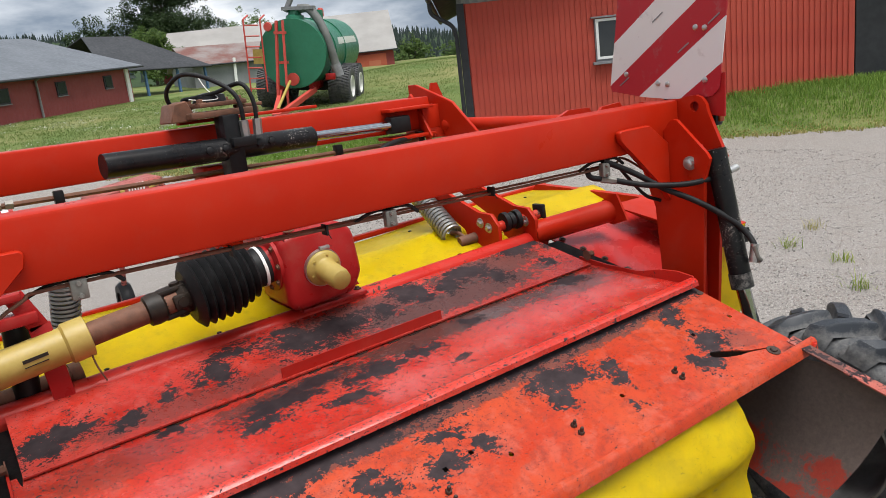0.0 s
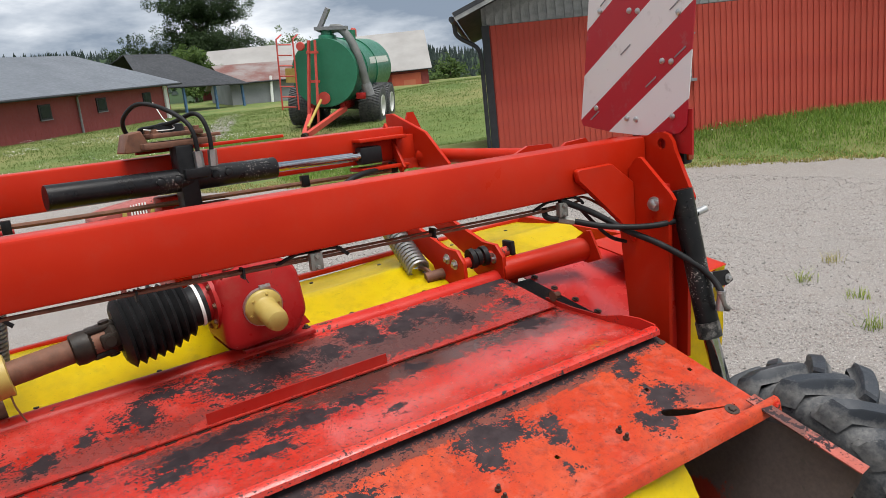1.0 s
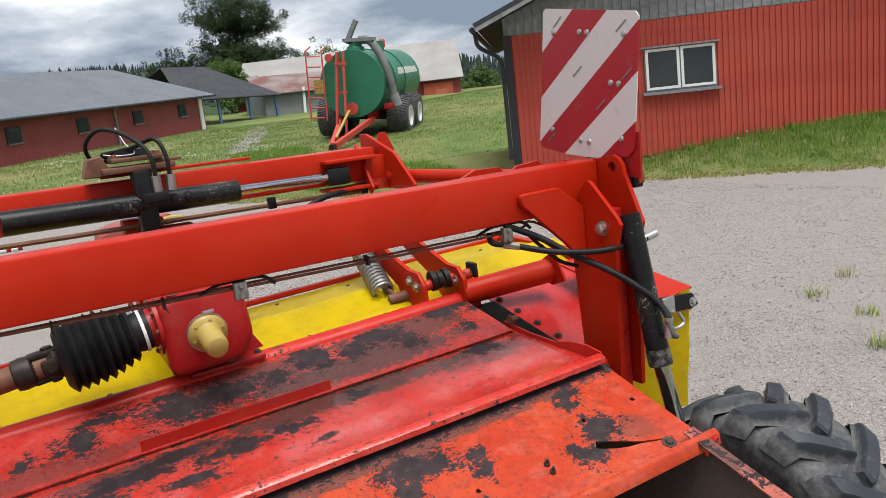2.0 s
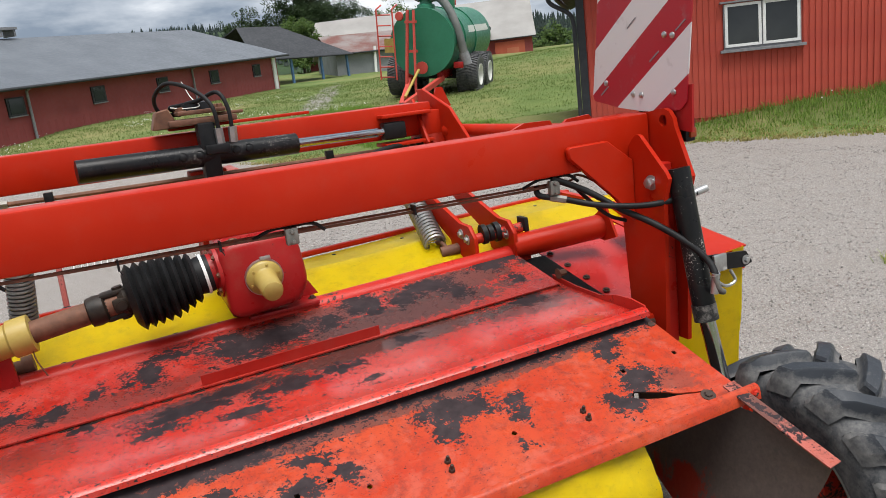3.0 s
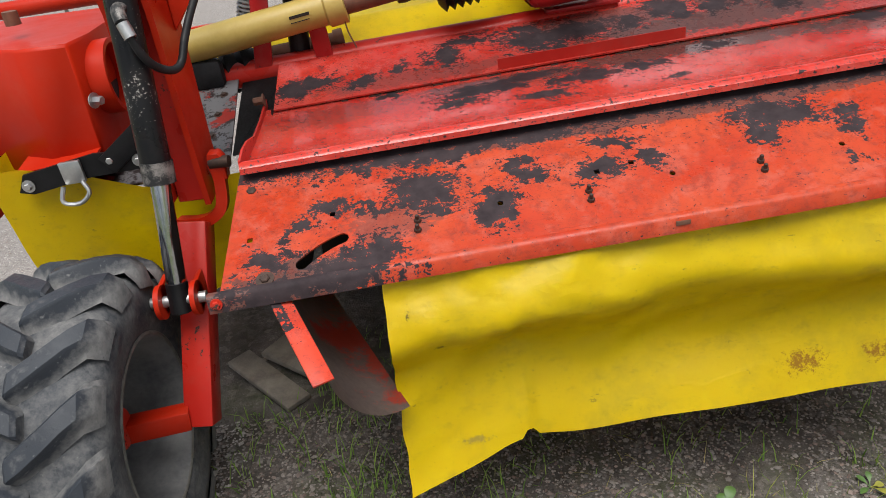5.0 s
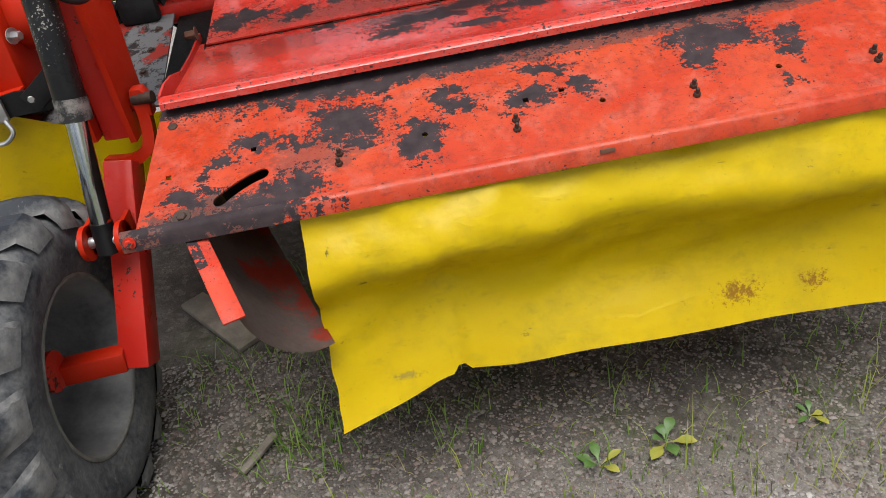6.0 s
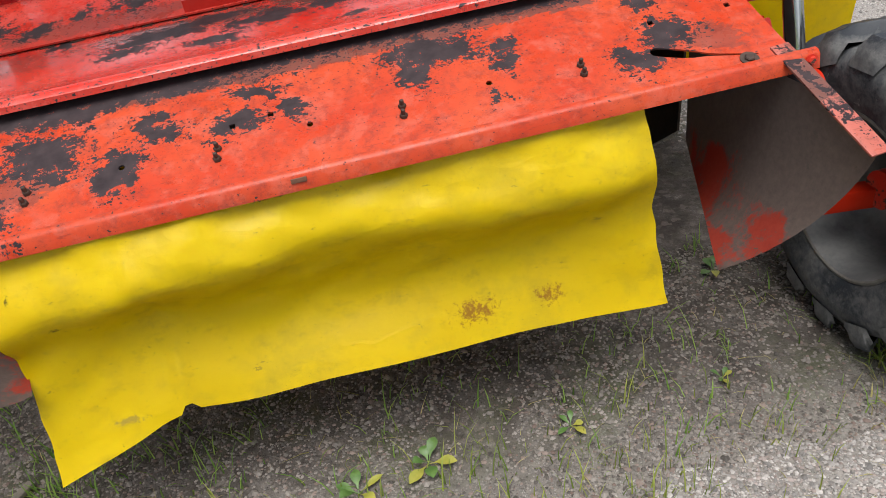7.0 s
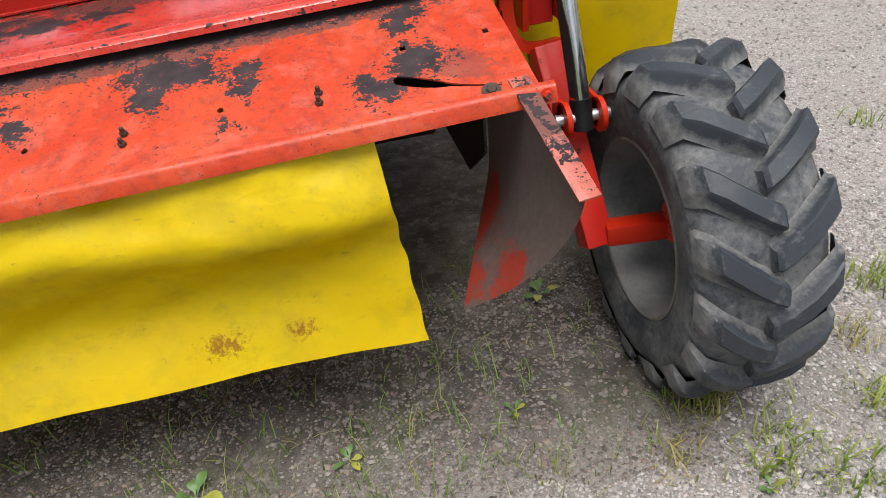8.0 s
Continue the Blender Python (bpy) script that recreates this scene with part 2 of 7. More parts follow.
M_CLIP = simple("dull_zinc", (0.14, 0.135, 0.12), (0.24, 0.23, 0.21), 40, 0.5, 0.5, 0.3)
M_GREY = simple("grey_wheel_paint", (0.085, 0.087, 0.09), (0.20, 0.20, 0.195), 9, 0.45, 0.2, 0.15)


def canvas_material(name, spots=()):
    k = Mat(name, 0.4, 0.0, 0.36)
    grime = k.noise(7, 8, 0.7)
    c = k.mix(k.ramp(k.noise(2.2, 3), 0.35, 0.65), (0.75, 0.54, 0.0), (0.81, 0.61, 0.002))
    c = k.mix(k.ramp(grime, 0.50, 0.70, 0.0, 0.34), c, (0.40, 0.30, 0.04))
    c = k.mix(k.ramp(k.noise(19, 7, 0.75, stretch=(0.7, 1.0, 1.2)), 0.56, 0.66, 0.0, 0.22), c, (0.36, 0.25, 0.03))
    c = k.mix(k.ramp(k.noise(38, 6, 0.7), 0.64, 0.74, 0.0, 0.35), c, (0.26, 0.18, 0.05))
    c = k.mix(k.ramp(k.noise(210, 4, 0.7), 0.66, 0.70, 0.0, 0.55), c, (0.12, 0.08, 0.03))
    c = k.mix(k.ramp(k.noise(46, 5, 0.7, stretch=(0.5, 1, 1.0)), 0.66, 0.70, 0.0, 0.5), c, (0.20, 0.14, 0.04))
    if spots:
        wob = k.math("MULTIPLY", k.math("SUBTRACT", k.noise(70, 8, 0.85), 0.45), 6.5)
        for cx, cz, rx, rz, tone in spots:
            mp = k.node("ShaderNodeMapping")
            mp.inputs["Scale"].default_value = (1 / rx, 0, 1 / rz)
            mp.inputs["Location"].default_value = (-cx / rx, 0, -cz / rz)
            k.link(k.tc.outputs["Object"], mp.inputs["Vector"])
            ln = k.node("ShaderNodeVectorMath")
            ln.operation = "LENGTH"
            k.link(mp.outputs[0], ln.inputs[0])
            c = k.mix(k.ramp(k.math("ADD", ln.outputs["Value"], wob), 0.55, 1.05, 0.8, 0.0), c, tone)
    k.colour(c)
    k.rough(k.ramp(grime, 0.3, 0.7, 0.28, 0.48))
    creases = k.math("ABSOLUTE", k.math("SUBTRACT", k.noise(5.5, 3, 0.5, stretch=(0.8, 1.0, 1.7)), 0.5))
    k.bump(k.math("ADD", k.math("ADD", k.math("MULTIPLY", k.noise(3.2, 3), 0.5), k.math("MULTIPLY", k.ramp(creases, 0.0, 0.05), -0.05)), k.math("MULTIPLY", k.noise(60, 4), 0.03)), 0.5, 0.014)
    return k.m


RUSTY, DIRTY = (0.30, 0.10, 0.015), (0.40, 0.29, 0.06)
M_YELLOW = canvas_material("yellow_tarpaulin")
M_CURTAIN = canvas_material("stained_yellow_tarpaulin", [(0.25, -0.436, 0.060, 0.028, RUSTY), (0.418, -0.434, 0.036, 0.024, RUSTY), (-0.52, -0.45, 0.04, 0.010, DIRTY), (-0.615, -0.105, 0.006, 0.008, (0.02, 0.015, 0.01)), (-0.56, -0.19, 0.012, 0.006, (0.06, 0.04, 0.02)), (-0.10, -0.045, 0.05, 0.006, (0.10, 0.07, 0.03))])


def tyre_material(name, tread):
    """Rubber: bluish black where it is rubbed, pale dust in the grooves and low on the bars."""
    k = Mat(name, 0.6, 0.0, 0.35)
    sep = k.node("ShaderNodeSeparateXYZ")
    k.link(k.tc.outputs["Object"], sep.inputs[0])
    dust = k.math("ADD", k.math("MULTIPLY", k.noise(9, 7, 0.7), 0.6), k.math("MULTIPLY", k.noise(60, 5, 0.7), 0.4))
    if tread:
        r = k.math("SQRT", k.math("ADD", k.math("POWER", sep.outputs["X"], 2.0), k.math("POWER", sep.outputs["Y"], 2.0)))
        dust = k.math("ADD", dust, k.ramp(r, 0.372, 0.404, 0.10, -0.10))
    else:
        dust = k.math("ADD", dust, 0.03)
    c = k.mix(k.ramp(dust, 0.44, 0.70), (0.024, 0.028, 0.035), (0.17, 0.165, 0.16))
    c = k.mix(k.ramp(k.noise(28, 7, 0.75), 0.62, 0.70, 0.0, 0.7), c, (0.28, 0.27, 0.255))
    c = k.mix(k.ramp(k.noise(130, 5, 0.7), 0.66, 0.70, 0.0, 0.8), c, (0.006, 0.006, 0.006))
    k.colour(c)
    k.rough(k.ramp(dust, 0.35, 0.65, 0.42, 0.9))
    k.bump(k.math("ADD", k.noise(90, 6, 0.7), k.noise(18, 4, 0.6)), 0.3, 0.003)
    return k.m


M_TYRE, M_LUG = tyre_material("dusty_tyre_rubber", False), tyre_material("rubbed_tyre_bars", True)


def ground_material():
    """Gravel in the yard, grass beyond it, woods on the far hills; the masks ride on the sheet."""
    k = Mat("yard_ground", 0.95, 0, 0.2)
    pos = k.tc.outputs["Object"]
    grass, wood, shaded = k.node("ShaderNodeAttribute"), k.node("ShaderNodeAttribute"), k.node("ShaderNodeAttribute")
    grass.attribute_name, wood.attribute_name, shaded.attribute_name = "grassy", "wooded", "soil"
    broad = k.noise(0.7, 6, 0.6, pos)
    gcol = k.mix(k.noise(45, 8, 0.8, pos), (0.12, 0.107, 0.098), (0.38, 0.352, 0.328))
    gcol = k.mix(k.ramp(broad, 0.35, 0.7, 0.0, 0.3), gcol, (0.25, 0.225, 0.205))
    gcol = k.mix(k.ramp(k.noise(3.1, 7, 0.7, pos), 0.48, 0.72, 0.0, 0.5), gcol, (0.19, 0.16, 0.135))
    relief = None
    for scale, amp, low, top in ((210, 0.010, 0.22, 0.50), (110, 0.016, 0.14, 0.46), (48, 0.03, -0.22, 0.34)):
        v = k.voronoi(scale, vec=k.scatter(pos, scale * 0.35, amp))
        sp = k.node("ShaderNodeSeparateColor")
        k.link(v.outputs["Color"], sp.inputs[0])
        size = k.ramp(sp.outputs[1], 0.0, 1.0, low, top)
        stone = k.ramp(k.math("SUBTRACT", v.outputs["Distance"], size), -0.05, 0.03, 1.0, 0.0)
        tone = k.mix(k.math("POWER", sp.outputs[0], 1.1), (0.11, 0.10, 0.096), (0.52, 0.485, 0.455))
        tone = k.mix(k.ramp(sp.outputs[2], 0.75, 0.9, 0.0, 0.4), tone, (0.30, 0.20, 0.16))
        shade = k.ramp(k.math("SUBTRACT", v.outputs["Distance"], size), 0.0, 0.14, 0.35, 0.0)
        gcol = k.mix(shade, gcol, (0.06, 0.052, 0.046))
        gcol = k.mix(stone, gcol, tone)
        bumps = k.math("MULTIPLY", k.math("MULTIPLY", stone, k.math("SUBTRACT", 0.75, v.outputs["Distance"])), 40.0 / scale)
        relief = bumps if relief is None else k.math("MAXIMUM", relief, bumps)
    rnd2 = sp
    # brown soil under the machine, its shade mixed into the tone
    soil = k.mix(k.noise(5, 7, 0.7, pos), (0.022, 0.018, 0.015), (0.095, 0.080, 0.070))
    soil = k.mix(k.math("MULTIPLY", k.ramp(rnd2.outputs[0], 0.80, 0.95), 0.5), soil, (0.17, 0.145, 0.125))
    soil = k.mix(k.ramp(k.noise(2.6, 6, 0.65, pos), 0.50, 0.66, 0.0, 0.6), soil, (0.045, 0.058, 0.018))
    gcol = k.mix(k.math("MULTIPLY", shaded.outputs["Fac"], k.ramp(k.noise(9, 6, 0.7, pos), 0.30, 0.58, 0.6, 1.0)), gcol, soil)
    gr = k.mix(k.ramp(k.noise(0.35, 8, 0.7, pos), 0.35, 0.65), (0.075, 0.118, 0.030), (0.155, 0.190, 0.062))
    gr = k.mix(k.ramp(k.noise(9, 6, 0.7, pos), 0.4, 0.7, 0.0, 0.4), gr, (0.07, 0.12, 0.025))
    gr = k.mix(k.ramp(k.noise(0.16, 6, 0.65, pos), 0.42, 0.62, 0.0, 0.7), gr, (0.23, 0.20, 0.085))
    gr = k.mix(k.ramp(k.noise(2.2, 7, 0.75, pos), 0.50, 0.68, 0.0, 0.5), gr, (0.075, 0.115, 0.028))
    wd = k.mix(k.noise(0.06, 9, 0.75, pos), (0.006, 0.016, 0.008), (0.05, 0.085, 0.03))
    g = k.ramp(k.math("ADD", grass.outputs["Fac"], k.math("MULTIPLY", k.math("SUBTRACT", k.noise(3.5, 6, 0.7, pos), 0.5), 0.9)), 0.4, 0.6)
    c = k.mix(wood.outputs["Fac"], k.mix(g, gcol, gr), wd)
    k.colour(c)
    h = k.math("ADD", relief, k.math("MULTIPLY", k.noise(24, 7, 0.7, pos), 0.5))
    k.bump(h, 0.8, 0.012)
    return k.m


M_GROUND = ground_material()
M_BARNRED = simple("barn_red_boards", (0.42, 0.055, 0.035), (0.52, 0.09, 0.055), 3, 0.75, 0, 0.3, 0.002)
M_GREYWOOD = simple("weathered_grey_boards", (0.16, 0.165, 0.165), (0.31, 0.315, 0.31), 5, 0.85, 0, 0.5, 0.003)
M_TAR = simple("black_tarred_board", (0.01, 0.011, 0.014), (0.025, 0.026, 0.03), 6, 0.6, 0, 0.3)
M_WHITE = simple("white_window_paint", (0.68, 0.68, 0.66), (0.78, 0.78, 0.76), 10, 0.5, 0, 0.1)
M_GREYTRIM = simple("grey_trim", (0.16, 0.16, 0.17), (0.24, 0.24, 0.25), 10, 0.6, 0, 0.2)
M_ROOFGREY = simple("grey_sheet_roof", (0.085, 0.095, 0.11), (0.125, 0.137, 0.155), 0.6, 0.55, 0.0, 0.2)
M_ROOFDARK = simple("dark_felt_roof", (0.018, 0.02, 0.024), (0.036, 0.038, 0.043), 0.7, 0.8)
M_ROOFRUST = simple("rusting_sheet_roof", (0.13, 0.045, 0.034), (0.20, 0.17, 0.16), 0.5, 0.7, 0, 0.2, lo=0.42, hi=0.58)
M_ROOFLIGHT = simple("pale_fibre_roof", (0.22, 0.21, 0.20), (0.30, 0.29, 0.275), 0.4, 0.8)
M_REDMETAL = simple("dull_red_sheet_wall", (0.21, 0.036, 0.035), (0.27, 0.058, 0.054), 0.8, 0.75)
M_GREYWALL = simple("grey_shed_wall", (0.17, 0.18, 0.19), (0.25, 0.26, 0.27), 0.8, 0.7)
M_BLUE = simple("blue_post_paint", (0.04, 0.10, 0.20), (0.07, 0.15, 0.27), 3, 0.6)
M_BARK = simple("tree_bark", (0.05, 0.04, 0.032), (0.11, 0.09, 0.07), 6, 0.9, 0, 0.5, 0.01)


def glass_dark():
    k = Mat("dark_window_glass", 0.08, 0, 0.6)
    k.colour(k.mix(k.noise(2, 3), (0.012, 0.014, 0.015), (0.03, 0.034, 0.034)))
    return k.m


M_GLASS = glass_dark()


def leaf_material(name, a, b):
    k = Mat(name, 0.6, 0, 0.3)
    geo = k.node("ShaderNodeNewGeometry")
    k.colour(k.mix(geo.outputs["Random Per Island"], a, b))
    through_leaf, both = k.node("ShaderNodeBsdfTranslucent"), k.node("ShaderNodeMixShader")
    k.link(k.b.inputs["Base Color"].links[0].from_socket, through_leaf.inputs["Color"])
    both.inputs["Fac"].default_value = 0.45
    k.link(k.b.outputs[0], both.inputs[1])
    k.link(through_leaf.outputs[0], both.inputs[2])
    k.link(both.outputs[0], k.t.nodes["Material Output"].inputs["Surface"])
    return k.m


M_LEAF = leaf_material("dark_green_leaves", (0.014, 0.032, 0.010), (0.050, 0.085, 0.026))
M_LEAF2 = leaf_material("light_green_leaves", (0.04, 0.085, 0.015), (0.11, 0.17, 0.035))
M_GRASS = leaf_material("grass_blades", (0.10, 0.20, 0.028), (0.24, 0.36, 0.07))
M_DRYGRASS = leaf_material("dry_grass_blades", (0.20, 0.19, 0.05), (0.45, 0.39, 0.17))


def pebble_material(name, dark, light):
    """Grey stones of many tones, a few of them reddish."""
    k = Mat(name, 0.85, 0, 0.3)
    r = k.node("ShaderNodeNewGeometry").outputs["Random Per Island"]
    c = k.mix(k.math("POWER", r, 0.9), dark, light)
    other = k.math("FRACT", k.math("MULTIPLY", r, 37.0))
    c = k.mix(k.ramp(other, 0.80, 0.82, 0.0, 0.5), c, tuple(a * 0.5 + b * 0.35 for a, b in zip((0.20, 0.08, 0.05), light)))
    k.colour(k.mix(k.ramp(k.noise(260, 4), 0.4, 0.7, 0.0, 0.35), c, (0.12, 0.11, 0.10)))
    return k.m


M_PEBBLE = pebble_material("pebbles", (0.11, 0.102, 0.097), (0.42, 0.39, 0.365))
# darker copy for under the machine: earth and shade in one colour
M_EARTHY_SHADED = pebble_material("earthy_shaded_pebbles", (0.048, 0.041, 0.036), (0.24, 0.212, 0.19))
M_OLDBOARD = simple("old_grey_brown_board", (0.09, 0.075, 0.06), (0.20, 0.175, 0.145), 14, 0.85, 0, 0.6, 0.003)
M_MEADOW = leaf_material("meadow_blades", (0.115, 0.175, 0.042), (0.180, 0.230, 0.072))
M_FLOWER = leaf_material("white_petals", (0.7, 0.7, 0.66), (0.8, 0.8, 0.78))

# ---------- building helpers ----------
LEAN_DEG, DECK_Z = 2.05, 0.829
DECK = Matrix.Translation((0, 0, DECK_Z)) @ Matrix.Rotation(-radians(LEAN_DEG), 4, "Y")
PLACED = {}


def thing(name, label, category, at=(0, 0, 0), group="", kind=""):
    ob = new(name)
    ob.empty_display_size = 0.1
    ob.location = at
    PLACED[ob.name] = Matrix.Translation(at)
    return tagged(ob, label, category, group, kind)


def finish(bm, mat, smooth):
    bmesh.ops.recalc_face_normals(bm, faces=bm.faces)
    me = bpy.data.meshes.new("mesh")
    bm.to_mesh(me)
    bm.free()
    me.materials.append(mat)
    if smooth:
        for p in me.polygons:
            p.use_smooth = True
        me.set_sharp_from_angle(angle=radians(smooth))
    return me


def part(name, bm, mat, parent=None, label="", frame_m=None, smooth=40, keep=False):
    """One mesh object under a thing or a part. The bmesh is in frame_m's space (the world, if none is given)."""
    f = frame_m or Matrix.Identity(4)
    me = finish(bm, mat, smooth)
    if not keep and me.vertices:
        lo = [min(v.co[i] for v in me.vertices) for i in range(3)]
        hi = [max(v.co[i] for v in me.vertices) for i in range(3)]
        c = Vector([(a + b) / 2 for a, b in zip(lo, hi)])
        me.transform(Matrix.Translation(-c))
        f = f @ Matrix.Translation(c)
    ob = new(name, me)
    if parent:
        ob.parent = parent
        ob.matrix_basis = PLACED[parent.name].inverted() @ f
    else:
        ob.matrix_basis = f
    PLACED[ob.name] = f
    return tagged(ob, label) if label else ob


def box(bm, c, s, m=None, bev=0.0):
    """A box of size s round c, with its edges broken by bev."""
    r = bmesh.ops.create_cube(bm, size=1.0, matrix=(m or Matrix.Identity(4)) @ Matrix.Translation(c) @ Matrix.Diagonal((*s, 1)))
    if bev:
        es = {e for v in r["verts"] for e in v.link_edges}
        bmesh.ops.bevel(bm, geom=list(es), offset=bev, segments=2, affect="EDGES", profile=0.5)
    return bm


def boxed(c, s, m=None, bev=0.0):
    return box(bmesh.new(), c, s, m, bev)


def span(bm, a, b, w, h, bev=0.0, up=(0, 0, 1)):
    """A bar of width w and height h from a to b."""
    a, b = Vector(a), Vector(b)
    y = (b - a).normalized()
    x = y.cross(Vector(up)).normalized()
    z = x.cross(y)
    m = Matrix((x, y, z)).transposed().to_4x4()
    m.translation = (a + b) / 2
    return box(bm, (0, 0, 0), (w, (b - a).length, h), m, bev)


def prism(bm, outline, axis, a, b, bev=0.0):
    """The outline (two coordinates each, in the order of the other two axes) drawn out along an axis from a to b."""
    def put(p, d):
        return {"x": (d, p[0], p[1]), "y": (p[0], d, p[1]), "z": (p[0], p[1], d)}[axis]
    lo = [bm.verts.new(put(p, a)) for p in outline]
    hi = [bm.verts.new(put(p, b)) for p in outline]
    n = len(outline)
    fs = [bm.faces.new(lo), bm.faces.new(hi[::-1])]
    for i in range(n):
        fs.append(bm.faces.new((lo[i], hi[i], hi[(i + 1) % n], lo[(i + 1) % n])))
    if bev:
        es = {e for f in fs for e in f.edges}
        bmesh.ops.bevel(bm, geom=list(es), offset=bev, segments=1, affect="EDGES")
    return bm


def tube(bm, pts, r, n=12, caps=True):
    """A round bar or hose through the points; r may be one radius or one for each point."""
    pts = [Vector(p) for p in pts]
    rs = r if isinstance(r, (list, tuple)) else [r] * len(pts)
    t0 = (pts[1] - pts[0]).normalized()
    side = t0.orthogonal().normalized()
    rings = []
    for i, p in enumerate(pts):
        t = ((pts[min(i + 1, len(pts) - 1)] - p).normalized() + (p - pts[max(i - 1, 0)]).normalized()).normalized()
        side = (side - t * side.dot(t)).normalized()
        u = t.cross(side)
        rings.append([bm.verts.new(p + rs[i] * (side * math.cos(2 * math.pi * j / n) + u * math.sin(2 * math.pi * j / n))) for j in range(n)])
    for q, w in zip(rings, rings[1:]):
        for j in range(n):
            bm.faces.new((q[j], q[(j + 1) % n], w[(j + 1) % n], w[j]))
    if caps:
        bm.faces.new(rings[0][::-1])
        bm.faces.new(rings[-1])
    return bm


def tubed(pts, r, n=12):
    return tube(bmesh.new(), pts, r, n)


def curve(pts, steps=6):
    """A smooth line (Catmull-Rom) through the points."""
    pts = [Vector(p) for p in pts]
    ext = [2 * pts[0] - pts[1]] + pts + [2 * pts[-1] - pts[-2]]
    out = []
    for a, b, c, d in zip(ext, ext[1:], ext[2:], ext[3:]):
        for i in range(steps):
            s = i / steps
            out.append(0.5 * (2 * b + (c - a) * s + (2 * a - 5 * b + 4 * c - d) * s * s + (3 * b - a - 3 * c + d) * s ** 3))
    return out + [pts[-1]]


def lathe(bm, profile, m, n=32):
    """A profile of (radius, along) spun round the z axis of m. Closed ends where the radius is 0."""
    rings = []
    for r, h in profile:
        if r <= 1e-6:
            rings.append([bm.verts.new(m @ Vector((0, 0, h)))])
        else:
            rings.append([bm.verts.new(m @ Vector((r * math.cos(2 * math.pi * j / n), r * math.sin(2 * math.pi * j / n), h))) for j in range(n)])
    for q, w in zip(rings, rings[1:]):
        for j in range(n):
            k = (j + 1) % n
            if len(q) == 1 and len(w) > 1:
                bm.faces.new((q[0], w[k], w[j]))
            elif len(w) == 1 and len(q) > 1:
                bm.faces.new((q[j], q[k], w[0]))
            elif len(q) > 1:
                bm.faces.new((q[j], q[k], w[k], w[j]))
    return bm


def aim(a, b):
    """A frame at a whose z axis points to b."""
    d = (Vector(b) - Vector(a)).normalized()
    m = d.to_track_quat("Z", "Y").to_matrix().to_4x4()
    m.translation = a
    return m


def bolt(bm, at, axis, r=0.011, h=0.010, washer=1.7):
    """A hexagon head on a washer, standing on at along axis."""
    a = Vector(axis).normalized()
    m = aim(at, Vector(at) + a)
    lathe(bm, [(0, 0), (r * washer, 0), (r * washer, 0.003), (0, 0.003)], m, 14)
    lathe(bm, [(0, 0.003), (r, 0.003), (r, h), (r * 0.8, h + 0.002), (0, h + 0.002)], m, 6)
    return bm


def stud_bolted(at, axis, r):
    """A nut on a wide washer with the threaded end standing out of it."""
    bm = bolt(bmesh.new(), at, axis, r, 0.010, 1.75)
    m = aim(at, Vector(at) + Vector(axis).normalized())
    return lathe(bm, [(0, 0.010), (r * 0.55, 0.010), (r * 0.55, 0.021), (r * 0.4, 0.023), (0, 0.023)], m, 10)


def bolted(at, axis, r=0.011, h=0.010, washer=1.7):
    return bolt(bmesh.new(), at, axis, r, h, washer)

# ---------- the mower conditioner ----------
mower = thing("mower_conditioner", "worn red disc mower conditioner with yellow canvas guards, on gravel", "mower conditioner")


def mp(name, bm, mat, label="", parent=None, smooth=40):
    return part(name, bm, mat, parent or mower, label, None, smooth)


def hp(name, bm, mat, label="", parent=None, smooth=40, keep=False):
    return part(name, bm, mat, parent or mower, label, DECK, smooth, keep)


def flat_plate(outline, holes, thick, height):
    """A sheet with holes through it; height gives z over (x, y)."""
    bm = bmesh.new()
    edges = []
    for loop in [outline] + holes:
        vs = [bm.verts.new((x, y, height(x, y))) for x, y in loop]
        edges += [bm.edges.new((vs[i], vs[(i + 1) % len(vs)])) for i in range(len(vs))]
    bmesh.ops.triangle_fill(bm, use_beauty=True, use_dissolve=False, edges=edges)
    bmesh.ops.solidify(bm, geom=bm.faces[:], thickness=thick)
    return bm


def holed_plate(outline, holes, x0, x1):
    """An upright plate across the x axis, outline and holes in (y, z)."""
    bm = bmesh.new()
    edges = []
    for loop in [outline] + holes:
        vs = [bm.verts.new((x0, y, z)) for y, z in loop]
        edges += [bm.edges.new((vs[i], vs[(i + 1) % len(vs)])) for i in range(len(vs))]
    bmesh.ops.triangle_fill(bm, use_beauty=True, use_dissolve=False, edges=edges)
    r = bmesh.ops.extrude_face_region(bm, geom=bm.faces[:])
    bmesh.ops.translate(bm, vec=(x1 - x0, 0, 0), verts=[v for v in r["geom"] if isinstance(v, bmesh.types.BMVert)])
    return bm


def ring2d(cx, cy, r, n=12):
    return [(cx + r * math.cos(2 * math.pi * i / n), cy + r * math.sin(2 * math.pi * i / n)) for i in range(n)]


